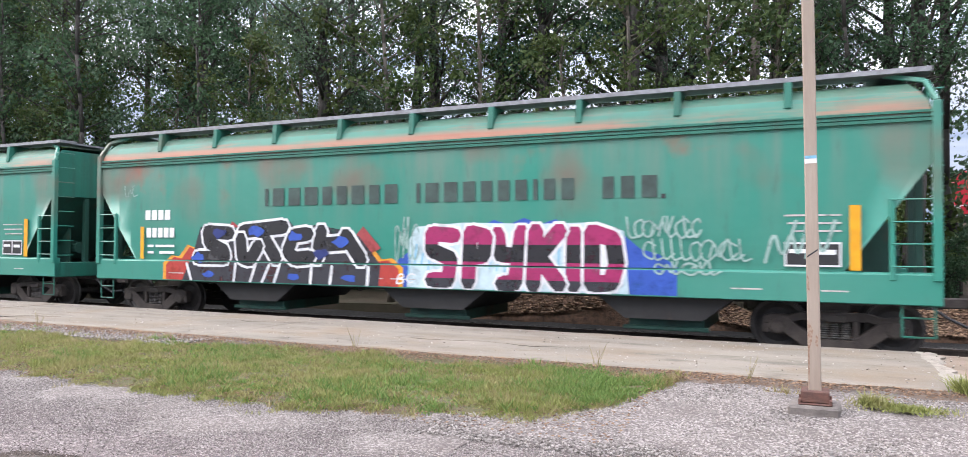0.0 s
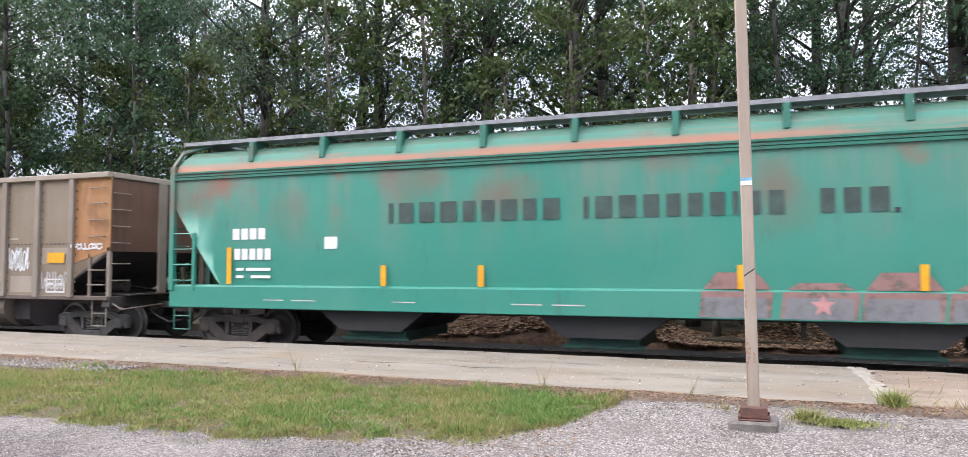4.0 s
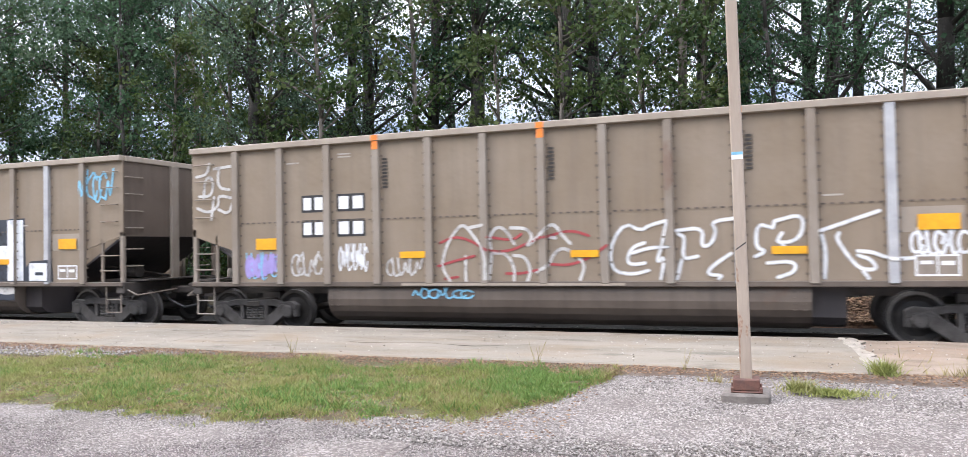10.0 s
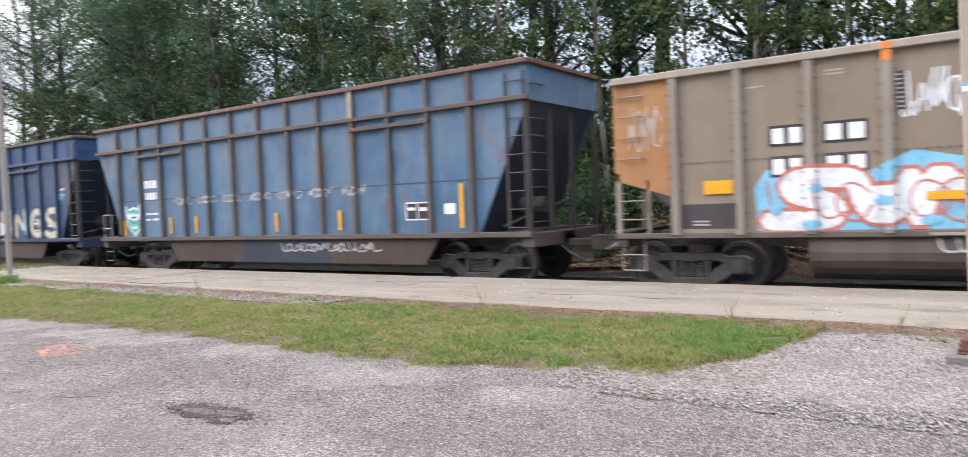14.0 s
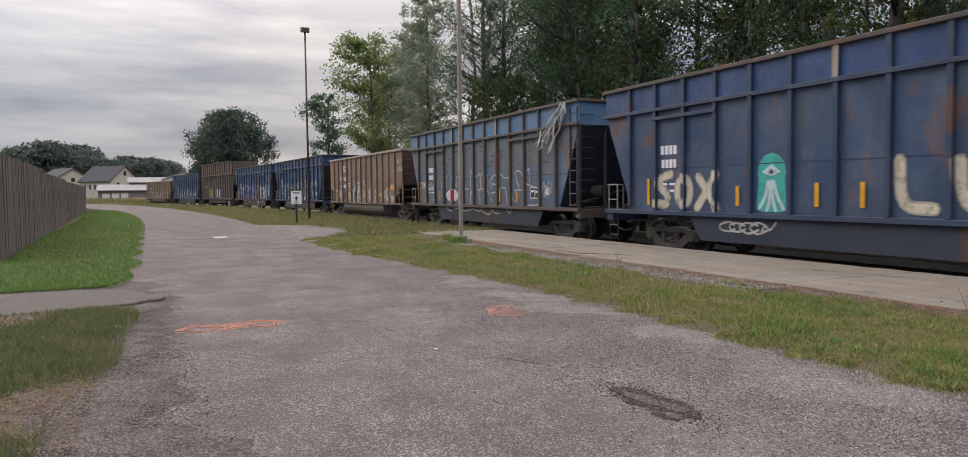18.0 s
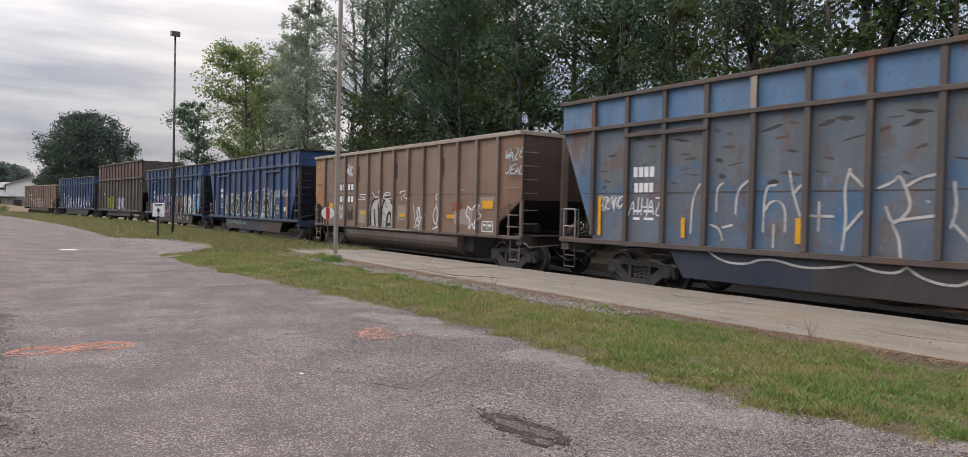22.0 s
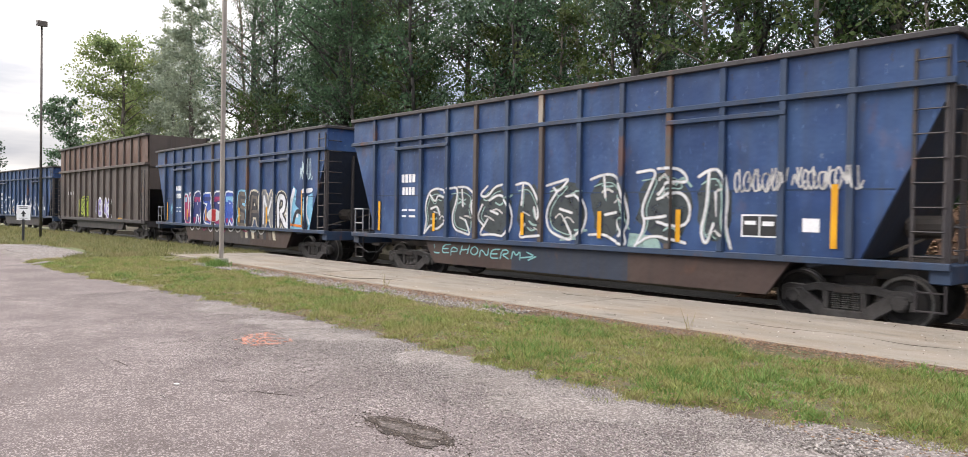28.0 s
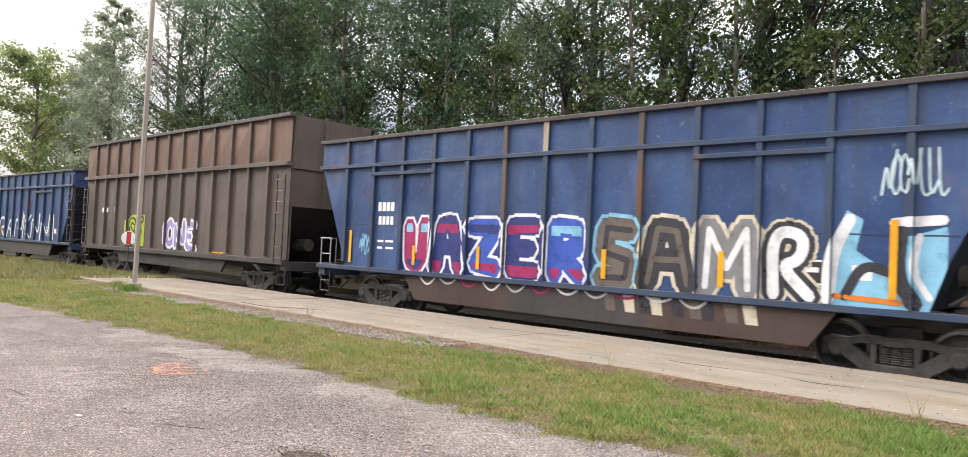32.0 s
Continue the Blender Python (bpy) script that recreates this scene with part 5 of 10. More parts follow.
def stencil_box(car, L, faces, u, z, w=0.7, h=0.34, field="black"):
    x = u - L / 2
    decal(car, [rect(x, x + w, z, z + h)], MAT["white"], faces, 0.005, "black stencil panels with white border", "stencil_panel")
    decal(car, [rect(x + 0.03, x + w * 0.48, z + 0.03, z + h - 0.03), rect(x + w * 0.52, x + w - 0.03, z + 0.03, z + h - 0.03)], MAT[field], faces, 0.008, name="stencil_field", split=True)
    decal(car, [rect(x + 0.07, x + w * 0.4, z + h * 0.55, z + h * 0.72), rect(x + w * 0.58, x + w - 0.08, z + h * 0.5, z + h * 0.7)], MAT["white"], faces, 0.011, name="stencil_line", split=True)


JL, JW, JT, JS = 16.2, 1.58, 4.1, 1.13          # gondola: length, half width, top, side sill
J_POSTS = [1.2 + 1.15 * i for i in range(13)]


def gondola(name, label, body="tan", ends=("tan", "rust_panel"), silver=(), post_paint=None, orange=(4, 7, 10), tubc="tub", JT=JT):
    """High-side coal gondola with exterior posts and a rounded tub under the floor."""
    car = thing(name, label, "freight car", "train")
    L, h = JL, JL / 2
    for i, (a, b) in enumerate(zip([0] + J_POSTS, J_POSTS + [L])):
        mt = ends[0] if i == 0 else ends[1] if i == 13 else body
        xa, xb = a - h, b - h
        for y0, y1 in ((-JW, -JW + 0.03), (JW - 0.03, JW)):
            s = Shape()
            if i == 0:
                s.prism([(xa, 2.15), (xb, 1.78), (xb, JT - 0.1), (xa, JT - 0.1)], "y", y0, y1)
            elif i == 13:
                s.prism([(xa, 1.9), (xb, 2.22), (xb, JT - 0.1), (xa, JT - 0.1)], "y", y0, y1)
            else:
                s.box(xa, xb, y0, y1, JS, JT - 0.1)
            part("side_panel", s, MAT[mt], car, "rust-orange end panel" if mt == "rust_panel" else "")
    for i, u in enumerate(J_POSTS):
        x = u - h
        mt = "silver" if i in silver else (post_paint or "tan_post")
        for k in (1, -1):
            y0, y1 = sorted((k * JW, k * (JW + 0.085)))
            p = part("side_post", Shape().box(x - 0.075, x + 0.075, y0, y1, JS - 0.04, JT - 0.1), MAT[mt], car, "bare silver replacement post" if mt == "silver" else "", bevel=0.008)
        rv = Shape()
        for k in range(13):
            z = JS + 0.12 + k * 0.22
            for dx in ((-0.11, 0.11) if i not in (0, 12) else (0.11, -0.11)):
                rv.box(x + dx - 0.017, x + dx + 0.017, -JW - 0.016, -JW, z - 0.02, z + 0.02)
        tagged(part("post_rivet", rv, MAT["rivet"], p), kind="stuff")
    part("top_chord", Shape().box(-h, h, -JW - 0.1, -JW + 0.06, JT - 0.13, JT), MAT["tan_chord"], car, "pale worn top chord", bevel=0.012)
    part("top_chord", Shape().box(-h, h, JW - 0.06, JW + 0.1, JT - 0.13, JT), MAT["tan_chord"], car, bevel=0.012)
    for k in (-1, 1):
        part("end_chord", Shape().box(*sorted((k * (h + 0.04), k * (h - 0.1))), -JW + 0.07, JW - 0.07, JT - 0.132, JT - 0.002), MAT["tan_chord"], car, bevel=0.012)
    rv = Shape()
    for k in range(96):
        x = -h + 1.35 + k * 0.142
        rv.box(x - 0.035, x + 0.035, -JW - 0.012, -JW, 2.38, 2.41)
    tagged(part("seam_rivet", rv, MAT["rivet"], car), kind="stuff")
    for k in (-1, 1):
        part("side_sill", Shape().box(-h, h, *sorted((k * (JW + 0.05), k * (JW - 0.1))), JS - 0.1, JS), MAT["tub"], car, bevel=0.01)
    # ends: upright sheet above, slope and open platform below
    for k, mt in ((-1, ends[0] if ends[0] != "tan" else "rust_dark"), (1, "tub" if ends[1] == "tan" else "soot_sheet" if post_paint else "rust_dark")):
        x0, x1 = sorted((k * h, k * (h - 0.04)))
        part("end_sheet", Shape().box(x0, x1, -JW + 0.03, JW - 0.03, 2.2, JT - 0.1), MAT[mt], car)
        part("slope_sheet", Shape().prism([(k * (h - 0.05), 2.2), (k * (h - 1.9), 1.1), (k * (h - 1.95), 1.12), (k * (h - 0.1), 2.24)], "y", -JW + 0.1, JW - 0.1), MAT["belly"], car)
        for y in (-JW, JW - 0.09):
            a, b = sorted((k * h, k * (h - 0.1)))
            part("corner_post", Shape().box(a, b, y, y + 0.09, 1.0, 2.3), MAT[post_paint or "tan_post"], car, bevel=0.008)
            a, b = sorted((k * (h - 0.62), k * (h - 0.68)))
            part("ladder_stile", Shape().box(a, b, y, y + 0.06, 1.05, 2.15), MAT[post_paint or "tan_post"], car, bevel=0.008)
        a, b = sorted((k * (h + 0.02), k * (h - 0.22)))
        part("end_sill", Shape().box(a, b, -JW, JW, 0.86, 1.12), MAT["steel"], car, bevel=0.015)
        a, b = sorted((k * (h - 0.7), k * (h - 1.3)))
        part("brake_gear", Shape().tube((a, -0.4, 1.35), (b, -0.4, 1.35), 0.16, 10).box(a, b, -0.9, 0.9, 1.12, 1.18).tube((a, -0.9, 1.5), (b, 0.6, 1.2), 0.03), MAT["steel"], car)
        rungs(car, k * (h - 0.12), k * (h - 0.62), -JW, (1.4, 1.75), MAT["tan_post"])
        rungs(car, k * (h - 0.14), k * (h - 0.6), -JW - 0.005, (2.55, 2.95, 3.35, 3.72), MAT["tan_post"])
        end_rungs(car, k * h, -1.5, -1.05, (1.5, 1.9, 2.4, 2.8, 3.2, 3.6), MAT["tan_post"])
        stirrup(car, k * (h - 0.1), k * (h - 0.55), MAT["tan_post"])
        coupler(car, k * h)
    # tub between the trucks
    u0, u1 = 3.45, 12.65
    prof = [(-1.5, 1.04), (-1.54, 0.92), (-1.55, 0.78), (-1.52, 0.64), (-1.45, 0.52), (-1.34, 0.41), (-1.2, 0.33), (-1.0, 0.28), (-0.5, 0.26), (-0.3, 1.04)]
    s = Shape().prism(prof, "x", u0 - h, u1 - h).prism([(-p, q) for p, q in prof], "x", u0 - h, u1 - h)
    part("tub", s, MAT[tubc], car, "rounded brown tub under the floor")
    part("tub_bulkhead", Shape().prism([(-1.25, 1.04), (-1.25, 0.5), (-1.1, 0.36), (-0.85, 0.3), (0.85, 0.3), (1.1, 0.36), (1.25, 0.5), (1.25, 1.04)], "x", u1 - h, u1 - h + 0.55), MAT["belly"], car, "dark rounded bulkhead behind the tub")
    for k in (u0 + 0.02, u1 - 0.32):
        rv = Shape()
        for q in range(4):
            for x in (k + 0.06, k + 0.22):
                rv.box(x - h - 0.016, x - h + 0.016, -1.562 + 0.008 * abs(q - 1), -1.5, 0.93 - q * 0.1, 0.955 - q * 0.1)
        tagged(part("tub_rivet", rv, MAT["rivet"], car), kind="stuff")
    for k in (-1, 1):
        part("end_post", Shape().box(*sorted((k * h, k * (h + 0.09))), -0.12, 0.12, 1.12, JT - 0.13), MAT[post_paint or "tan_post"], car, bevel=0.01)
        part("end_walk", Shape().box(*sorted((k * (h - 0.2), k * (h + 0.3))), -1.2, 1.2, 1.14, 1.17), MAT["steel"], car)
        part("uncoupling_lever", Shape().path([(k * (h + 0.05), -1.5, 0.95), (k * (h + 0.28), -1.45, 0.82), (k * (h + 0.28), -0.2, 0.9)], 0.018, 5), MAT["tan_post"], car)
    part("centre_sill", Shape().box(-h, h, -0.3, 0.3, 0.8, 1.12), MAT["steel"], car)
    part("sill_strip", Shape().box(5.2 - h, 9.6 - h, -JW - 0.075, -JW - 0.05, JS - 0.075, JS - 0.03), MAT["tan_chord"], car)
    for x in (-h + 1.27, h - 1.02):
        truck(car, x, shiny=x > 0)
    faces = [(-h, h, JS, JT - 0.13, -JW)] + [(u - h - 0.075, u - h + 0.075, JS, JT - 0.13, -JW - 0.085) for u in J_POSTS] + [(u0 - h, u1 - h, 0.66, JS - 0.11, -1.556)]
    for i in orange:
        marks(car, L, faces, [(J_POSTS[i - 1] - 0.065, J_POSTS[i - 1] + 0.065, JT - 0.3, JT - 0.1, "orange", "orange_blaze")])
        part("orange_blaze", Shape().box(J_POSTS[i - 1] - h - 0.075, J_POSTS[i - 1] - h + 0.075, -JW - 0.106, -JW - 0.101, JT - 0.12, JT - 0.01), MAT["orange"], car)
    for i in (4, 7, 10):
        x = J_POSTS[i - 1] - h + 0.13
        s = Shape()
        for k in range(9):
            s.box(x, x + 0.11, -JW - 0.02, -JW, 3.02 + k * 0.07, 3.06 + k * 0.07)
        part("louvre", s, MAT["vent"], car, "dark slotted vent")
    return car, faces


def gondola_marks(car, faces, panels=(2, 5, 8, 11)):
    """Reporting marks (as plain blocks) and yellow strips."""
    h = JL / 2
    for u, w in ((2.86, 0.56), (3.71, 0.66)):
        for zz in (2.58, 2.06):
            decal(car, [rect(u - h, u - h + w, zz, zz + 0.36)], MAT["black"], faces, 0.006, "black field behind white marks", "mark_field")
            decal(car, bars(u - h + 0.05, u - h + w - 0.05, zz + 0.05, zz + 0.31, 2, 0.45), MAT["white"], faces, 0.01, name="mark_block", split=True)
    marks(car, JL, faces, [(1.72, 2.24, 1.82, 2.06, "yellow", "reflector"), (5.15, 5.7, 1.6, 1.73, "yellow", "reflector"), (8.62, 9.14, 1.57, 1.7, "yellow", "reflector"),
                           (12.05, 12.6, 1.58, 1.71, "yellow", "reflector"), (14.2, 14.78, 1.93, 2.18, "yellow", "reflector")])
    decal(car, [rect(u - h, u - h + 0.3, z, z + 0.03) for u, z in ((1.5, 1.32), (1.5, 1.26), (3.75, 3.75), (3.75, 3.69), (2.5, 3.62), (12.85, 2.52))], PAINT["chalk"], faces, 0.006, "faded print line", "print_bar", split=True)
    marks(car, JL, faces, [(13.98, 14.85, 1.9, 2.3, "tan_chord", "bare_patch")])
    stencil_box(car, JL, faces, 14.15, 1.2, 0.62, 0.34, "tan_post")


ML, MW, MT, MB, MS = 16.9, 1.6, 4.8, 4.0, 1.2     # hopper gondola: length, half width, top, belt rail, sill
M_POSTS = [1.25 + 1.18 * i for i in range(13)]


def chip_car(name, label, body, upper, post, chord, belly=("belly",), rusty_posts=(), top=MT, silver=()):
    """High open-top hopper gondola: belt rail, posts, slanted side ends, fish-belly sill."""
    car = thing(name, label, "freight car", "train")
    L, h = ML, ML / 2
    edge = lambda z: 0.12 + 1.2 * (MB - z) / (MB - MS) if z < MB else 0.0
    us = [0] + M_POSTS + [L]
    for i, (a, b) in enumerate(zip(us, us[1:])):
        for y0, y1 in ((-MW, -MW + 0.03), (MW - 0.03, MW)):
            s = Shape()
            if i == 0:
                s.prism([(edge(MB) - h, MB), (min(b, edge(MS)) - h, MS), (b - h, MS), (b - h, MB)], "y", y0, y1)
            elif i == 13:
                s.prism([(h - edge(MB), MB), (a - h, MB), (a - h, MS), (h - edge(MS), MS)], "y", y0, y1)
            else:
                s.box(a - h, b - h, y0, y1, MS, MB)
            part("side_panel", s, MAT[body], car)
        for y0, y1 in ((-MW - 0.02, -MW + 0.02), (MW - 0.02, MW + 0.02)):
            part("upper_panel", Shape().box(a - h, b - h, y0, y1, MB, top - 0.08), MAT[upper], car)
    for i, u in enumerate(M_POSTS):
        for k in (1, -1):
            y0, y1 = sorted((k * MW, k * (MW + 0.1)))
            part("side_post", Shape().box(u - h - 0.06, u - h + 0.06, y0, y1, MS + (0.1 if u < 1.3 else 0), top - 0.08), MAT["post_rust" if i in rusty_posts else post], car, "rusted post" if i in rusty_posts else "", bevel=0.008)
    for k in (-1, 1):
        y0, y1 = sorted((k * MW, k * (MW + 0.12)))
        part("belt_rail", Shape().box(-h - 0.02, h + 0.02, y0, y1, MB - 0.05, MB + 0.05), MAT[post], car, bevel=0.01)
    part("top_chord", Shape().box(-h - 0.05, h + 0.05, -MW - 0.13, -MW + 0.1, top - 0.1, top).box(-h - 0.05, h + 0.05, MW - 0.1, MW + 0.13, top - 0.1, top)
         .box(-h - 0.08, -h + 0.1, -MW, MW, top - 0.1, top).box(h - 0.1, h + 0.08, -MW, MW, top - 0.1, top), MAT[chord], car, bevel=0.012)
    for k in (-1, 1):
        part("side_sill", Shape().box(-h, h, *sorted((k * (MW + 0.09), k * (MW - 0.1))), MS - 0.12, MS), MAT[post], car, bevel=0.01)
    for a, b in ((1, 3), (9, 11)):
        part("door_header", Shape().box(M_POSTS[a] - h - 0.06, M_POSTS[b] - h + 0.06, -MW - 0.125, -MW, 3.7, 3.79), MAT[post], car, bevel=0.01)
    part("seam", Shape().box(edge(2.35) - h, h - edge(2.35), -MW - 0.008, -MW, 2.35, 2.375), MAT[post], car)
    for k in (-1, 1):
        a, b = sorted((k * h, k * (h - 0.04)))
        part("end_sheet", Shape().box(a, b, -MW + 0.03, MW - 0.03, MB - 0.05, top - 0.1), MAT[upper], car)
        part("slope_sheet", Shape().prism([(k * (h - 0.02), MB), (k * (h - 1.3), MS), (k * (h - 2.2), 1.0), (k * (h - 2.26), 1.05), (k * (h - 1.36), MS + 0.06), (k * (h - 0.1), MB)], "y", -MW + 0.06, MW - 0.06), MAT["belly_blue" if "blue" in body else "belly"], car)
        a, b = sorted((k * h, k * (h - 0.3)))
        part("end_sill", Shape().box(a, b, -MW, MW, 0.86, 1.16), MAT[post], car, bevel=0.015)
        if k > 0:
            for y in (-MW - 0.02, MW - 0.08):
                part("corner_post", Shape().box(h - 0.12, h - 0.02, y, y + 0.1, 1.1, MB), MAT["belly"], car, bevel=0.008)
        for y in (-0.5, 0.5):
            a, b = sorted((k * (h - 0.1), k * (h - 0.2)))
            part("end_brace", Shape().box(a, b, y - 0.04, y + 0.04, 1.1, MB), MAT["belly"], car, bevel=0.008)
        a, b = sorted((k * (h - 0.35), k * (h - 1.0)))
        part("brake_cylinder", Shape().tube((a, -0.35, 1.75), (b, -0.35, 1.75), 0.2, 12).box(a, b, -0.8, 0.9, 1.16, 1.22).tube((a, -1.2, 1.3), (b, 0.9, 1.9), 0.03).tube((a, -1.3, 2.5), (a, 1.3, 2.5), 0.04), MAT["steel"], car)
        coupler(car, k * h)
    # tall ladders at one end, low handrail at the other
    ladder(car, h - 0.55, h - 0.1, -MW - 0.03, 1.1, MB + 0.55, MAT["belly"], 9)
    end_rungs(car, h, -1.55, -1.1, [1.4 + 0.36 * k for k in range(9)], MAT["belly"])
    part("handrail", Shape().path([(-h + 0.1, -MW, 1.1), (-h + 0.1, -MW, 1.95), (-h + 0.55, -MW, 1.95), (-h + 0.55, -MW, 1.1)], 0.022, 6).tube((-h + 0.1, -MW, 1.5), (-h + 0.55, -MW, 1.5), 0.016, 5)
         .path([(-h, -MW, 1.2), (-h, -1.0, 1.2), (-h, -1.0, 1.95), (-h, -MW, 1.95)], 0.018, 5), MAT["grate"], car)
    for k in (-1, 1):
        stirrup(car, k * (h - 0.08), k * (h - 0.5), MAT["belly"])
    # fish-belly side sill in painted lengths
    zb = 0.46
    cuts = np.linspace(3.75, 14.4, len(belly) + 1)
    for i, (a, b) in enumerate(zip(cuts, cuts[1:])):
        for y0, y1 in ((-MW + 0.02, -MW + 0.1), (MW - 0.1, MW - 0.02)):
            pts = [(a - h, MS - 0.1), (a - h + (0.45 if i == 0 else 0), zb), (b - h - (0.45 if i == len(belly) - 1 else 0), zb), (b - h, MS - 0.1)]
            part("fish_belly_sill", Shape().prism(pts, "y", y0, y1), MAT[belly[i]], car)
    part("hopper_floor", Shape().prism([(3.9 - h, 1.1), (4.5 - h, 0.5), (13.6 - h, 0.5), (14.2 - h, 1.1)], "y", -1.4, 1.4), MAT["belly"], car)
    part("centre_sill", Shape().box(-h, h, -0.3, 0.3, 0.8, 1.12), MAT["steel"], car)
    for x in (-h + 2.45, h - 1.75):
        truck(car, x, shiny=x > 0)
    for q in silver:
        part("white_post_patch", Shape().box(M_POSTS[q] - h - 0.07, M_POSTS[q] - h + 0.07, -MW - 0.106, -MW - 0.101, MB + 0.05, top - 0.1), MAT["tan_chord"], car, "pale paint on one post top")
    faces = [(edge(2.0) - h, h - edge(2.0), MS, MB - 0.05, -MW)] + [(u - h - 0.06, u - h + 0.06, MS, MB - 0.05, -MW - 0.1) for u in M_POSTS] + [(4.2 - h, 13.9 - h, zb, MS - 0.13, -MW + 0.02)]
    return car, faces


def chip_marks(car, faces, strips):
    h = ML / 2
    decal(car, bars(2.62 - h, 3.28 - h, 2.74, 2.98, 4, 0.3), MAT["white"], faces, 0.006, "worn white mark", "mark_block", split=True)
    decal(car, bars(2.66 - h, 3.26 - h, 2.36, 2.6, 4, 0.34), MAT["white"], faces, 0.006, name="mark_block", split=True)
    decal(car, [rect(2.65 - h, 2.9 - h, 1.9, 1.96), rect(2.98 - h, 3.3 - h, 1.9, 1.96), rect(2.65 - h, 2.86 - h, 1.72, 1.78), rect(3.0 - h, 3.3 - h, 1.72, 1.78)], MAT["white"], faces, 0.006, name="print_bar", split=True)
    marks(car, ML, faces, [(u - 0.055, u + 0.055, z0, z1, "yellow", "reflector") for u, z0, z1 in strips])
    stencil_box(car, ML, faces, 13.45, 1.5, 0.72, 0.42)
    marks(car, ML, faces, [(14.6, 14.9, 1.62, 1.86, "white", "small_placard")])


HL, HW = 18.9, 1.6


def covered_hopper(name, label):
    """Green covered hopper: bulging sides, curved roof with a running board, three bays, open ends with ladders."""
    car = thing(name, label, "freight car", "train")
    L, h = HL, HL / 2
    prof = [(-1.56, 1.35), (-1.58, 1.75), (-1.6, 2.2), (-1.6, 3.15), (-1.6, 3.78), (-1.59, 3.92), (-1.56, 4.12), (-1.49, 4.28), (-1.36, 4.43), (-0.9, 4.54), (0, 4.57)]
    prof = prof + [(-y, z) for y, z in prof[-2::-1]]

    def edge(z):
        return 0.12 if z > 3.15 else 0.12 + 1.3 * (3.15 - z) / 1.8

    n = 40
    us = sorted({0.12, L - 0.12, *np.linspace(0.3, L - 0.3, n)})
    side, roof, top = Shape(), Shape(), Shape()
    for lo, hi, sh in ((0, 5, side), (5, 7, roof), (7, len(prof) - 8, top), (len(prof) - 8, len(prof) - 6, roof), (len(prof) - 6, len(prof) - 1, side)):
        rows = []
        for u in us:
            for y, z in prof[lo:hi + 1]:
                m = edge(z)
                uu = max(m, min(L - m, u))
                if z > 3.9:      # the roof is rounded off towards its ends
                    k = (z - 3.9) / 0.65
                    uu = max(0.12 + 0.45 * k * k, min(L - 0.12 - 0.45 * k * k, u))
                rows.append((uu - h, y, z))
        m = hi - lo + 1
        sh.add(rows, [(i * m + k, (i + 1) * m + k, (i + 1) * m + k + 1, i * m + k + 1) for i in range(len(us) - 1) for k in range(m - 1)])
    part("side_sheet", side, MAT["green"], car, "faded green side with rust blooms", smooth=True)
    part("roof_edge", roof, MAT["green_roof"], car, "green roof edge with orange rust bleeding through", smooth=True)
    part("roof_sheet", top, MAT["green_roof_top"], car, "dull green roof", smooth=True)
    for k in (-1, 1):
        part("end_sheet", Shape().prism([(y * 0.98, z - 0.02) for y, z in prof if 3.1 < z < 4.5], "x", *sorted((k * (h - 0.14), k * (h - 0.18)))), MAT["green_dark"], car)
        # slope sheet, webs and frame: the open end's shade is in their paint
        part("slope_sheet", Shape().prism([(k * (h - 0.16), 3.15), (k * (h - 1.45), 1.38), (k * (h - 2.4), 1.1), (k * (h - 1.5), 1.5), (k * (h - 0.2), 3.25)], "y", -1.55, 1.55), MAT["gate_green"], car, "grimy slope sheet darkened with the shade of the open end")
        part("eave_bead", Shape().box(-h + 0.14, h - 0.14, *sorted((k * 1.585, k * 1.635)), 3.86, 3.885), MAT["green_dark"], car)
        part("eave_ledge", Shape().box(-h + 0.14, h - 0.14, *sorted((k * 1.585, k * 1.65)), 3.79, 3.84), MAT["green_dark"], car)
        part("roof_lip", Shape().box(-h + 0.14, h - 0.14, *sorted((k * 1.55, k * 1.63)), 3.93, 3.97), MAT["green_dark"], car)
        for y in (-0.75, 0.72):
            part("end_web", Shape().prism([(k * (h - 0.6), 1.3), (k * (h - 0.6), 2.33), (k * (h - 1.5), 1.4), (k * (h - 1.5), 1.3)], "y", y, y + 0.03), MAT["gate_green"], car)
        part("side_sill", Shape().prism([(k * 1.62, 0.92), (k * 1.62, 1.4), (k * 1.58, 1.43), (k * 1.45, 1.43), (k * 1.45, 0.92)], "x", -h, h), MAT["green"], car, bevel=0.012)
        part("end_sill", Shape().box(*sorted((k * h, k * (h - 0.3))), -1.6, 1.6, 0.9, 1.3), MAT["green_dark"], car, bevel=0.015)
        for sy in (-1, 1):
            yy = sy * 1.6
            part("end_post", Shape().box(*sorted((k * h, k * (h - 0.13))), yy - 0.06, yy + 0.06, 1.3, 4.1).path([(k * (h - 0.06), yy, 4.1), (k * (h - 0.2), yy * 0.9, 4.45), (k * (h - 0.75), yy * 0.75, 4.62)], 0.055, 4)
                 .box(*sorted((k * (h - 0.64), k * (h - 0.72))), yy - 0.04, yy + 0.04, 1.3, 2.6), MAT["green"], car, bevel=0.01)
        ladder(car, *sorted((k * (h - 0.1), k * (h - 0.68))), -1.6, 1.35, 2.75, MAT["green"], 4, rail=0)
        end_rungs(car, k * (h - 0.06), -1.55, -1.1, [1.5 + 0.4 * j for j in range(8)], MAT["green"])
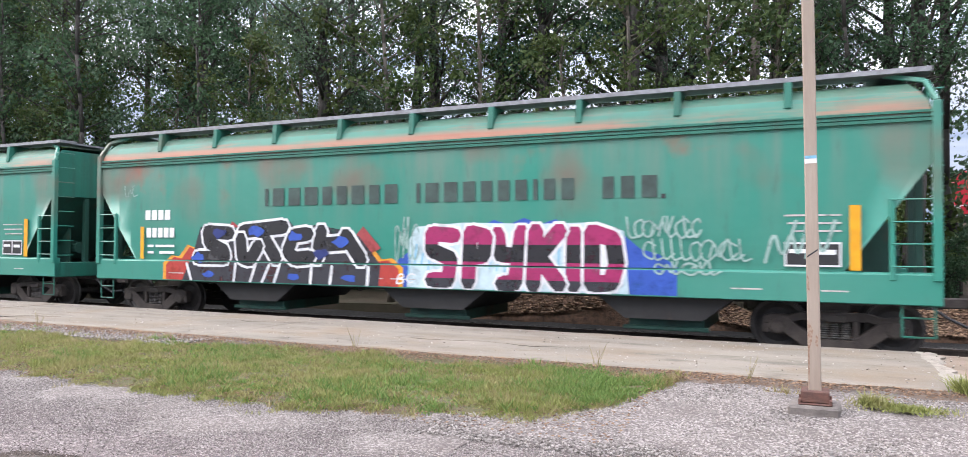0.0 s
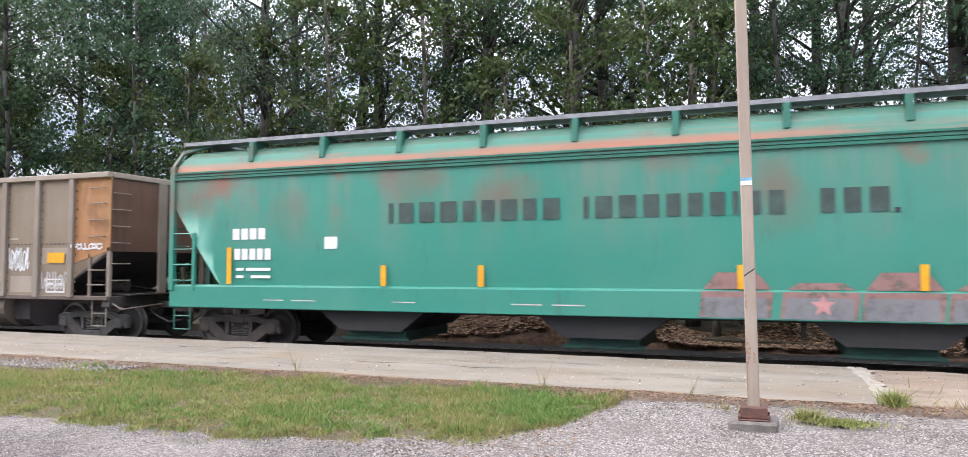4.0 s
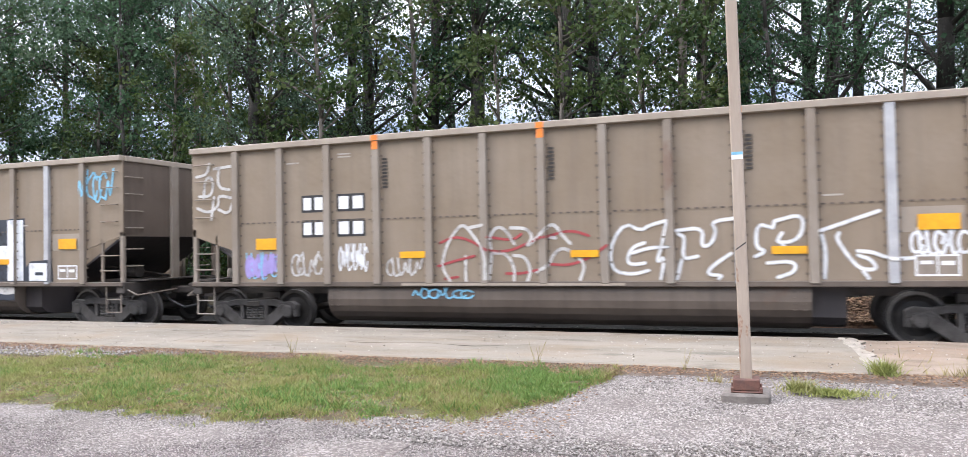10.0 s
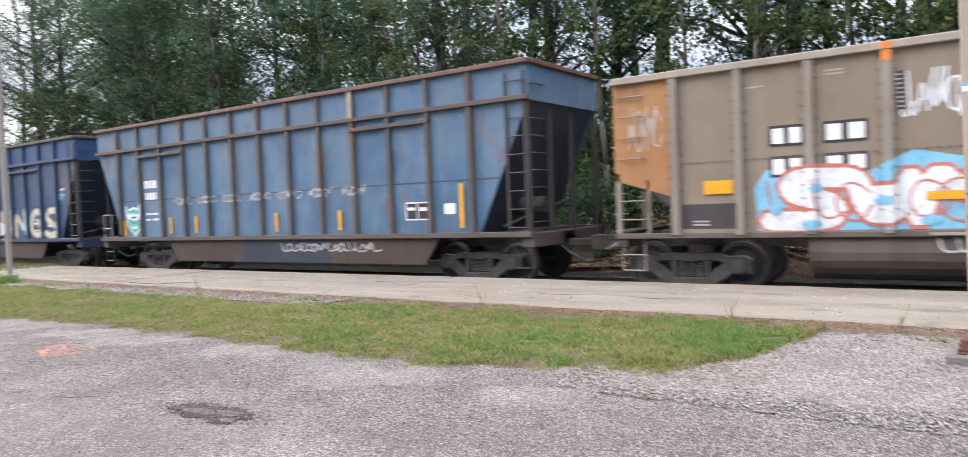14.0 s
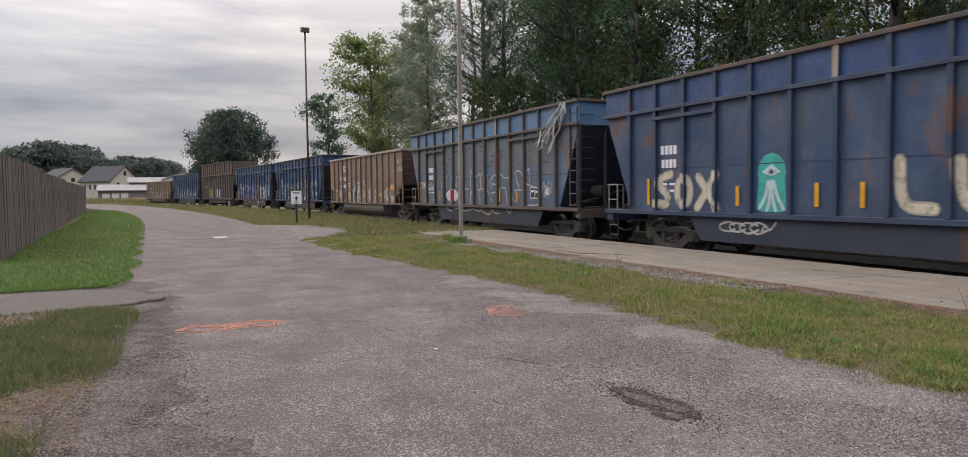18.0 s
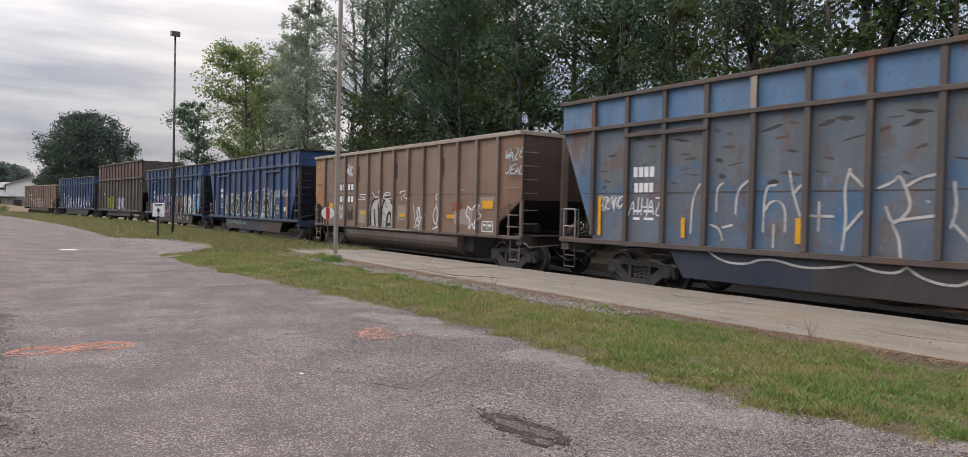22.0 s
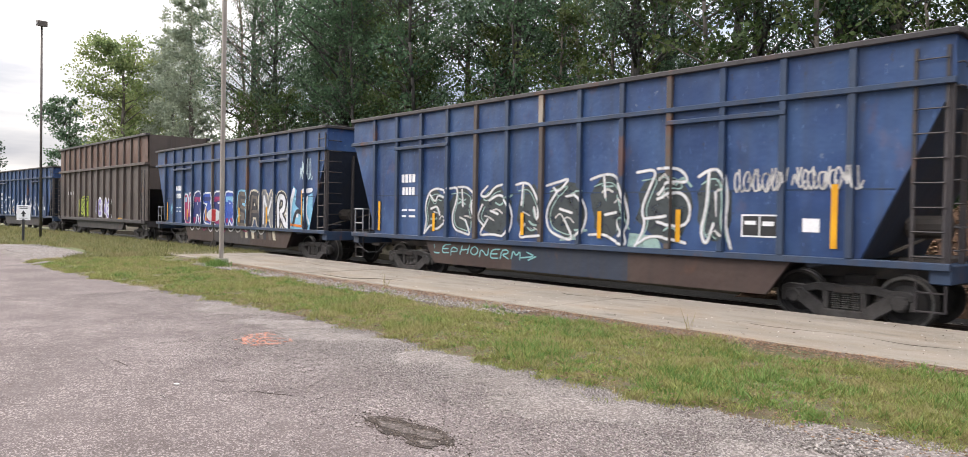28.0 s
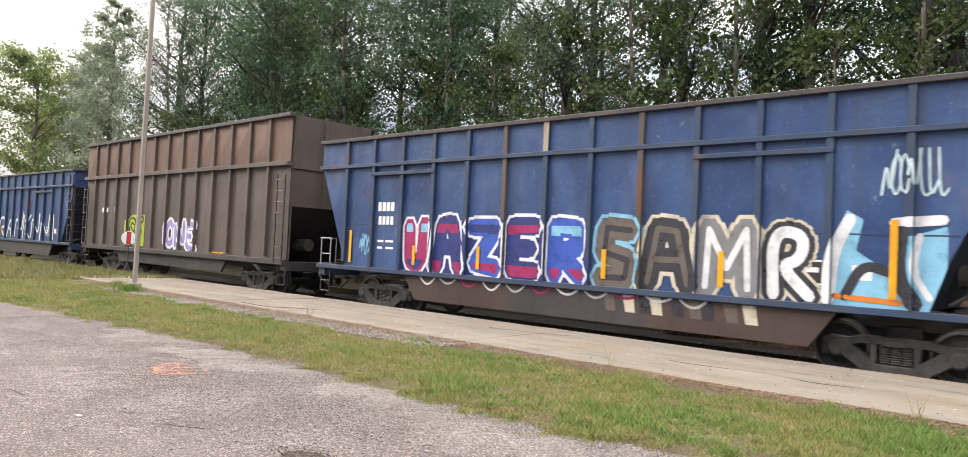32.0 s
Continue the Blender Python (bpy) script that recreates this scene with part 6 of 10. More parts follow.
        part("end_frame", Shape().box(*sorted((k * (h - 0.15), k * (h - 0.27))), -0.62, -0.5, 1.3, 3.1).box(*sorted((k * (h - 0.15), k * (h - 0.27))), 0.5, 0.62, 1.3, 3.2).tube((k * (h - 0.5), -0.5, 1.7), (k * (h - 1.0), -0.5, 1.7), 0.17, 10), MAT["gate_green"], car)
        stirrup(car, k * (h - 0.1), k * (h - 0.55), MAT["green_dark"])
        coupler(car, k * h)
    # running board on brackets
    for k in (-1, 1):
        part("running_board", Shape().box(-h + 0.2, h - 0.1, *sorted((k * 0.95, k * 1.46)), 4.6, 4.68), MAT["grate"], car, "grey steel roof walkway")
        part("cross_walk", Shape().box(*sorted((k * (h - 1.0), k * (h - 0.35))), -0.94, 0.94, 4.62, 4.67), MAT["grate"], car)
    for i in range(9):
        u = 2.15 + 1.82 * i
        for k in (-1, 1):
            part("roof_bracket", Shape().prism([(k * 1.5, 4.12), (k * 1.58, 4.14), (k * 1.54, 4.58), (k * 1.2, 4.6), (k * 0.95, 4.6), (k * 1.2, 4.5), (k * 1.4, 4.36)], "x", u - h - 0.06, u - h + 0.06), MAT["green_dark"], car, bevel=0.008)
    part("roof_hatch", Shape().box(-h + 1.6, h - 1.6, -0.4, 0.4, 4.54, 4.63), MAT["green_roof"], car)
    # three discharge bays
    for u in (5.05, 9.85, 14.6):
        x = u - h
        part("hopper_bay", Shape().prism([(x - 1.35, 1.0), (x - 0.7, 0.5), (x + 0.7, 0.5), (x + 1.35, 1.0)], "y", -1.35, 1.35), MAT["bay_black"], car, "near-black sloping bay")
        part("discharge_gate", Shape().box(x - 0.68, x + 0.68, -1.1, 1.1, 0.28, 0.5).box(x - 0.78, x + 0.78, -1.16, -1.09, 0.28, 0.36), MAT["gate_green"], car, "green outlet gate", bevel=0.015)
    part("centre_sill", Shape().box(-h, h, -0.3, 0.3, 0.8, 1.2), MAT["steel"], car)
    for x in (-h + 1.55, h - 1.5):
        truck(car, x, "truck_rust")
    faces = [(0.9 - h, h - 0.9, 1.435, 3.7, -1.608), (-h, h, 0.94, 1.4, -1.62)]
    # company name as plain dark blocks, other marks as blocks and bars
    for a, b, k in ((5.6, 9.15, (0.3, 1, 1, 1.1, 0.8, 0.8, 1, 0.8, 1)), (9.6, 13.0, (0.3, 1, 1, 0.9, 0.8, 0.8, 0.8, 0.3, 0.75, 0.8)), (13.55, 14.55, (0.7, 0.8, 0.9))):
        decal(car, wide_bars(a - h, b - h, 2.7, 3.1, k, 0.42), MAT["letter"], faces, 0.008, "worn black lettering block", "name_block", split=True)
    decal(car, [rect(14.62 - h, 14.7 - h, 2.68, 2.76)], MAT["black"], faces, 0.008, name="name_block")
    decal(car, bars(1.75 - h, 2.6 - h, 2.42, 2.66, 4, 0.28) + bars(1.8 - h, 2.75 - h, 1.98, 2.22, 5, 0.32), MAT["white"], faces, 0.006, "white mark", "mark_block", split=True)
    decal(car, [rect(1.85 - h, 2.05 - h, 1.74, 1.8), rect(2.12 - h, 2.75 - h, 1.74, 1.8), rect(1.85 - h, 2.05 - h, 1.58, 1.64), rect(2.25 - h, 2.75 - h, 1.58, 1.64)], MAT["white"], faces, 0.006, name="print_bar", split=True)
    decal(car, [rect(16.65 - h + 0.05 * i, 17.5 - h, 2.33 - 0.13 * i, 2.36 - 0.13 * i) for i in range(3)], PAINT["pale"], faces, 0.006, name="print_bar", split=True)
    decal(car, [rect(a - h, b - h, 1.1, 1.125) for a, b in ((2.6, 3.1), (3.3, 3.9), (5.7, 6.2), (8.2, 8.8), (9.0, 9.6), (15.8, 16.3), (17.2, 17.6))], PAINT["pale"], faces, 0.006, name="print_bar", split=True)
    stencil_box(car, L, faces, 16.65, 1.5, 0.85, 0.4)
    marks(car, L, faces, [(1.62, 1.74, 1.45, 2.25, "yellow", "reflector"), (17.62, 17.78, 1.45, 2.5, "yellow", "reflector")])
    return car, faces


# ---- the cars, from the head of the train to its tail ----
tag = random.Random(11)
cars = []


def tags(car, L, faces, items, label="hand-sprayed tag"):
    for u0, u1, z0, z1, col, w, n in items:
        lettering(car, scrawl(tag, u0 - L / 2, u1 - L / 2, z0, z1, int(n * 1.3)), faces, [(w * 0.72, col)], label)


def corner_tag(car, L, faces, col, dz=0.0):
    """A big sprayed sign of hooks and loops on the first panel of a gondola."""
    for p in ([(0.12, 3.42), (0.42, 3.46), (0.48, 3.7)], [(0.32, 2.95), (0.36, 3.38), (0.58, 3.4), (0.56, 2.98), (0.2, 2.98)], [(0.74, 3.6), (0.7, 3.16), (1.02, 3.1)], [(0.62, 3.58), (1.1, 3.62)], [(0.15, 2.72), (0.45, 2.6), (0.74, 2.76), (0.7, 3.0), (1.08, 2.92)], [(0.52, 2.46), (0.6, 2.95)], [(0.72, 2.68), (0.98, 2.56), (1.1, 2.8)]):
        lettering(car, [[(u - L / 2, z + dz) for u, z in p]], faces, [(0.062, col)], "white sprayed sign of hooks and loops")


def flames(L, u0, u1, z0, z1, n, amp):
    """A jagged cloud outline behind a piece."""
    pts = [(u0 - L / 2, z0)]
    for i in range(n + 1):
        u = u0 + (u1 - u0) * i / n
        k = math.sin(math.pi * i / n) ** 0.4 if 0 < i < n else 0.42
        pts.append((u - L / 2, z0 + (z1 - z0) * k + (amp if i % 2 else -amp)))
    pts.append((u1 - L / 2, z0))
    mid = ((u0 + u1) / 2 - L / 2, z0)
    return [[mid, a, b] for a, b in zip(pts, pts[1:])]


def fill(car, L, faces, polys, col, lift=0.004, label=""):
    decal(car, [[(u - L / 2, z) for u, z in p] for p in polys], PAINT[col], faces, lift, label)


# covered hoppers
car, fc = covered_hopper("covered_hopper_car", "green covered hopper with black and magenta graffiti pieces and rust blooms")
h = HL / 2
sp = random.Random(3)
decal(car, flames(HL, 2.4, 9.3, 0.95, 2.12, 26, 0.09), PAINT["flame"], fc, 0.002, "red and orange flame cloud behind a piece")
decal(car, flames(HL, 2.5, 9.2, 0.95, 2.03, 26, 0.09), PAINT["red"], fc, 0.004)
back = [(3.05, 0.95), (3.4, 1.62), (3.62, 2.24), (4.6, 2.16), (6.3, 2.36), (6.5, 2.16), (7.05, 2.26), (7.9, 2.12), (8.2, 2.0), (8.75, 1.4), (8.7, 0.95)]
fill(car, HL, fc, [back], "coal", 0.0065, "black shadow cast by block letters")
fill(car, HL, fc, [[(8.1, 2.02), (8.3, 2.22), (8.75, 1.75), (8.4, 1.6)], [(4.5, 2.2), (4.62, 2.36), (4.85, 2.22)]], "brick", 0.0052)


def blocks(car, L, faces, letters, edge_col, fill_col, w, rim, spots, first):
    """Angular block letters: strokes drawn square, a rim of one colour round a fill of another, with patches of a third."""
    hh = L / 2
    for i, g in enumerate(letters):
        up = 0.0115 + 0.0085 * (i % 2)
        g = [[(u - hh, z) for u, z in q] for q in g]
        decal(car, [q for p in g for q in stroke(p, w + rim)], PAINT[edge_col], faces, up, first if i == 0 else "", "graffiti_letter")
        decal(car, [q for p in g for q in stroke(p, w)], PAINT[fill_col], faces, up + 0.0024, "", "graffiti_letter")
    for col, p in spots:
        cu, cz = sum(q[0] for q in p) / len(p), sum(q[1] for q in p) / len(p)
        decal(car, [[(cu - hh + math.cos(k * 0.6283) * 0.24 * sp.uniform(0.5, 1.1), cz + math.sin(k * 0.6283) * 0.15 * sp.uniform(0.5, 1.1)) for k in range(10)]], PAINT[col], faces, 0.0235, "", "graffiti_shade")


SUT = ([[(4.55, 2.08), (3.85, 2.12), (3.9, 1.86), (4.4, 1.66), (4.42, 1.5), (3.55, 1.5)]], [[(4.9, 1.95), (4.95, 1.52), (5.2, 1.46), (5.42, 1.78)]], [[(4.95, 2.12), (6.15, 2.22)], [(5.5, 2.1), (5.95, 1.5)]],
       [[(6.85, 2.06), (6.45, 2.02), (6.28, 1.66), (6.5, 1.5), (6.9, 1.54)]], [[(7.2, 2.12), (7.1, 1.52)], [(7.2, 1.82), (7.85, 1.86)], [(7.85, 2.02), (8.25, 1.5)]])
blocks(car, HL, fc, SUT, "white", "black", 0.32, 0.12, [("blue", [(3.4, 1.38), (3.42, 1.62), (3.75, 1.6), (3.8, 1.4)]), ("navy", [(4.0, 1.98), (4.1, 2.2), (4.5, 2.16), (4.4, 2.0)]), ("blue", [(5.1, 2.04), (5.15, 2.2), (5.6, 2.24), (5.55, 2.06)]), ("blue", [(6.25, 1.85), (6.3, 2.1), (6.7, 2.12), (6.62, 1.88)]),
       ("navy", [(7.1, 1.5), (7.08, 1.75), (7.28, 1.78), (7.26, 1.5)]), ("blue", [(7.55, 1.78), (7.6, 1.96), (7.9, 1.98), (7.88, 1.8)])], "black and blue block letters with white rims")
for p in ([(3.2, 1.34), (3.35, 0.96)], [(4.75, 1.36), (4.7, 0.96)], [(5.35, 1.34), (5.2, 0.96)], [(5.75, 1.34), (5.55, 0.96)], [(6.05, 1.34), (5.9, 0.96)], [(6.95, 1.34), (6.92, 0.96)], [(7.5, 1.34), (7.45, 0.96)], [(8.45, 1.34), (8.42, 0.96)]):
    lettering(car, [[(u - h, z) for u, z in p]], fc, [(0.075, "white")])
for u in (3.9, 6.45, 7.95):
    fill(car, HL, fc, [[(u + math.cos(k * 0.785) * 0.22 * sp.uniform(0.5, 1.1), 1.1 + math.sin(k * 0.785) * 0.1 * sp.uniform(0.6, 1.1)) for k in range(8)]], "blue", 0.013)
decal(car, flames(HL, 9.1, 14.9, 0.95, 2.3, 18, 0.06), PAINT["blue"], fc, 0.002, "blue cloud behind a piece")
fill(car, HL, fc, [[(9.4, 0.95), (9.45, 1.95), (9.6, 2.2), (10.7, 2.28), (12.2, 2.24), (12.2, 0.95)], [(12.1, 0.95), (12.1, 2.24), (13.3, 2.26), (13.95, 2.1), (14.05, 0.95)]], "ice", 0.0045, "pale blue hatched edge of a piece")
for i in range(30):
    u = 9.42 + 0.155 * i
    lettering(car, [[(u - h, 1.0 + 0.5 * sp.random()), (u + 0.05 - h, 1.45 + 0.6 * sp.random())]], fc, [(0.035, "sky")])
SPY = ([[(10.5, 2.02), (9.98, 2.06), (9.98, 1.72), (10.42, 1.55), (10.36, 1.12), (9.98, 1.12)]], [[(10.82, 1.1), (10.86, 2.08), (11.2, 2.0), (11.15, 1.62), (10.9, 1.58)]], [[(11.45, 2.05), (11.5, 1.65), (11.9, 1.62)], [(11.95, 2.08), (11.82, 1.1), (11.55, 1.08)]],
       [[(12.25, 2.1), (12.2, 1.08)], [(12.72, 2.1), (12.3, 1.62), (12.72, 1.1)]], [[(13.02, 2.05), (13.0, 1.1)]], [[(13.36, 1.12), (13.36, 2.08), (13.75, 1.95), (13.82, 1.5), (13.72, 1.15), (13.36, 1.12)]])
blocks(car, HL, fc, SPY, "white", "crimson", 0.31, 0.12, (), "magenta and black letters with white rims")
for i, g in enumerate(SPY):
    for col, lo, hi in (("black", 1.5, 1.84), ("coal", 0.94, 1.16)):
        cut = [(x0, x1, max(z0, lo), min(z1, hi), y) for x0, x1, z0, z1, y in fc if max(z0, lo) < min(z1, hi)]
        decal(car, [q for p in g for q in stroke([(u - h, z) for u, z in p], 0.31)], PAINT[col], cut, 0.0165 + 0.0085 * (i % 2), "", "graffiti_shade")
lettering(car, word("BC", 9.15 - h, 9.55 - h, 1.02, 1.22, 0.3, 0.05, 0.02, tag) + word("SC", 13.15 - h, 13.75 - h, 0.98, 1.2, 0.3, 0.05, 0.02, tag), fc, [(0.035, "white")], "small white initials")
tags(car, HL, fc, [(14.0, 15.3, 1.95, 2.35, "mist", 0.05, 7), (14.3, 16.1, 1.55, 1.95, "mist", 0.045, 9), (14.5, 15.6, 1.3, 1.55, "mist", 0.05, 6), (16.35, 17.3, 1.4, 2.25, "mist", 0.07, 3), (1.0, 1.4, 3.0, 3.3, "mist", 0.03, 3), (9.1, 9.6, 1.4, 2.4, "mist", 0.04, 4)])
cars.append((car, -7.79, HL))

car, fc = covered_hopper("covered_hopper_car", "green covered hopper with faded pink panel graffiti along its sill")
for u in (11.6, 12.9, 14.1, 15.3):
    fill(car, HL, fc, [[(u, 0.95), (u + 1.15, 0.95), (u + 1.2, 1.4), (u + 0.95, 1.72 if u in (11.6, 14.1) else 1.55), (u + 0.3, 1.72 if u in (11.6, 14.1) else 1.55), (u + 0.05, 1.4)]], "dusty", 0.004, "faded pink and grey panels")
    fill(car, HL, fc, [[(u + 0.05, 0.95), (u + 1.1, 0.95), (u + 1.1, 1.3), (u + 0.1, 1.3)]], "grey", 0.007)
for u in (13.55, 15.9):
    star = [(u + 0.2 * math.cos(math.pi / 2 + k * math.pi / 5) * (1 if k % 2 == 0 else 0.42), 1.18 + 0.2 * math.sin(math.pi / 2 + k * math.pi / 5) * (1 if k % 2 == 0 else 0.42)) for k in range(10)]
    fill(car, HL, fc, [[(u, 1.18), star[k], star[(k + 1) % 10]] for k in range(10)], "pink", 0.012)
marks(car, HL, fc, [(u - 0.06, u + 0.06, 1.42, 1.85, "yellow", "reflector") for u in (5.5, 7.6, 12.3, 15.0)])
marks(car, HL, fc, [(4.1, 4.4, 2.2, 2.45, "white", "small_placard")])
cars.append((car, -28.37, HL))

# brown coal gondolas
car, fc = gondola("coal_gondola_car", "tan-brown coal gondola with a pale blue and red graffiti piece", silver=(5,), ends=("tan", "rust_panel"))
gondola_marks(car, fc)
h = JL / 2
fill(car, JL, fc, [[(4.95, 0.7), (5.1, 1.15), (5.8, 1.38), (6.0, 1.3), (6.05, 1.7), (6.3, 2.1), (8.1, 2.5), (8.75, 2.15), (9.0, 2.2), (9.85, 2.3), (10.25, 1.36), (10.5, 1.25), (11.7, 1.16), (11.75, 0.7)]], "ice", 0.004, "pale blue fill of a large piece")
for w, p in ((0.26, [(6.12, 1.85), (6.45, 1.4)]), (0.3, [(6.3, 1.3), (6.75, 1.24)]), (0.2, [(7.42, 1.5), (7.8, 1.56)]), (0.26, [(7.65, 2.1), (8.12, 2.3)]), (0.2, [(7.7, 2.2), (7.78, 1.6)]), (0.12, [(6.3, 2.08), (8.1, 2.47), (8.72, 2.14), (8.62, 1.75)]), (0.3, [(8.25, 1.42), (8.75, 1.38)]), (0.28, [(8.35, 1.62), (8.85, 1.2)]),
             (0.1, [(8.8, 2.12), (9.2, 2.2), (9.85, 2.26)]), (0.22, [(9.36, 2.05), (9.42, 1.75)]), (0.1, [(9.85, 2.26), (10.2, 1.36)]), (0.2, [(10.45, 1.3), (10.3, 1.12)]), (0.1, [(10.3, 1.3), (11.0, 1.3), (11.65, 1.2)]), (0.1, [(5.05, 1.1), (5.8, 1.34), (6.0, 1.27)]), (0.16, [(5.6, 1.25), (5.75, 1.12)]),
             (0.24, [(5.3, 1.0), (5.25, 0.72)]), (0.22, [(6.1, 1.0), (6.2, 0.7)]), (0.26, [(6.95, 1.0), (7.05, 0.76)]), (0.26, [(8.85, 1.0), (8.95, 0.72)]), (0.24, [(9.6, 1.0), (9.62, 0.72)]), (0.26, [(10.3, 1.0), (10.5, 0.7)]), (0.24, [(11.1, 1.0), (11.15, 0.72)])):
    lettering(car, [[(u - h, z) for u, z in p]], fc, [(w, "brick")], "dark red letter edges")
lettering(car, [[(u - h, z) for u, z in ((4.9, 0.75), (5.05, 1.2), (5.8, 1.45), (5.96, 1.38), (6.0, 1.75), (6.25, 2.16), (8.1, 2.56), (8.74, 2.24), (9.85, 2.36), (10.3, 1.42), (10.9, 1.4), (11.7, 1.22))]], fc, [(0.06, "white")], "white outline")
lettering(car, [[(u - h, z) for u, z in p] for p in ([(4.85, 2.25), (5.1, 2.42), (5.55, 2.38), (5.5, 2.2), (5.0, 2.12), (4.85, 2.25)], [(4.95, 2.2), (5.35, 2.24)], [(6.0, 2.42), (6.35, 2.2), (6.75, 2.46)], [(7.3, 2.42), (7.6, 2.5), (7.95, 2.46)], [(8.4, 2.48), (8.8, 2.52), (8.95, 2.4), (8.6, 2.32)],
    [(9.95, 2.2), (10.2, 2.35), (10.35, 2.1), (10.3, 1.6)], [(10.5, 2.1), (10.7, 2.26), (10.95, 2.2), (11.0, 1.9)], [(11.05, 2.1), (11.25, 2.26), (11.45, 2.15), (11.5, 1.9)], [(10.4, 1.4), (10.6, 1.75), (10.85, 1.72), (10.95, 1.45)], [(11.2, 1.45), (11.35, 1.72), (11.6, 1.7), (11.7, 1.5)], [(10.3, 1.85), (11.0, 1.82), (11.65, 1.88)])], fc, [(0.05, "white")], "white script and loops round the piece")
tags(car, JL, fc, [(3.7, 4.45, 1.2, 1.95, "white", 0.04, 8), (5.0, 5.55, 1.8, 2.0, "white", 0.03, 6), (10.5, 11.7, 1.3, 2.3, "pale", 0.06, 6), (12.85, 13.55, 1.7, 2.3, "white", 0.045, 8), (14.0, 14.85, 1.25, 1.7, "pale", 0.05, 7), (15.05, 15.9, 2.25, 2.4, "white", 0.05, 6)])
marks(car, JL, fc, [(2.45, 3.3, 1.3, 1.65, "tan_chord", "bare_patch"), (12.9, 13.65, 1.2, 1.6, "tan_chord", "bare_patch"), (10.6, 11.3, 1.5, 1.95, "tan_chord", "bare_patch"), (2.45, 3.42, 1.8, 2.05, "rust_dark", "rust_patch"), (1.35, 2.3, 1.24, 1.42, "tan_chord", "bare_patch")])
ring = [(12.15 - h + 0.16 * math.cos(k * math.pi / 8), 0.9 + 0.14 * math.sin(k * math.pi / 8)) for k in range(17)]
lettering(car, [ring, [(12.05 - h, 0.95), (12.25 - h, 0.95)], [(12.15 - h, 0.95), (12.15 - h, 0.82)]], fc, [(0.04, "ice")], "round pale blue mark")
corner_tag(car, JL, fc, "white")
cars.append((car, -47.78, JL))

car, fc = gondola("coal_gondola_car", "tan-brown coal gondola with white outlined letters and a red tag", silver=(9, 11), ends=("tan", "rust_panel"))
gondola_marks(car, fc)
for p in ([(6.01, 1.88), (6.32, 2.01), (6.67, 1.92), (7.02, 1.7), (7.44, 1.7), (7.79, 1.84), (8.07, 1.95)], [(5.97, 1.43), (6.32, 1.53), (6.74, 1.62)], [(7.02, 1.98), (7.51, 1.9), (7.68, 2.02)], [(8.13, 1.95), (8.62, 2.08), (8.96, 1.96)], [(8.2, 1.45), (8.62, 1.42), (9.03, 1.59), (9.3, 1.78)], [(7.37, 1.28), (7.72, 1.28), (8, 1.35)], [(6.11, 1.18), (6.39, 1.22)]):
    lettering(car, [[(u - h, z) for u, z in p]], fc, [(0.05, "brick")], "dull red sprayed scribble")
for p in ([(6.22, 1.14), (6.04, 1.41), (6.13, 1.78), (6.32, 2.09), (6.52, 2.26), (6.74, 1.98), (6.98, 1.67), (6.96, 1.18)], [(6.55, 1.62), (6.55, 1.14)], [(6.64, 2.17), (6.92, 2.21)], [(7.03, 1.18), (7.09, 1.67), (7.03, 1.97), (7.19, 2.18), (7.37, 2.12), (7.54, 1.84)], [(7.47, 2.14), (7.79, 2.13), (7.91, 1.95), (7.79, 1.81)], [(7.09, 1.67), (7.37, 1.67), (7.54, 1.4), (7.52, 1.14)], [(7.52, 1.62), (7.75, 1.6), (7.86, 1.34), (7.79, 1.14)], [(7.82, 1.81), (8.1, 2.04), (8.29, 2.23), (8.48, 1.97), (8.62, 1.82)], [(7.96, 1.31), (8.2, 1.41), (8.29, 1.63), (8.48, 1.77), (8.75, 1.59), (8.89, 1.42), (8.79, 1.16)], [(8.24, 1.95), (8.34, 1.93)]):
    lettering(car, [[(u - h, z) for u, z in p]], fc, [(0.062, "pale")], "thin white outlined letters")
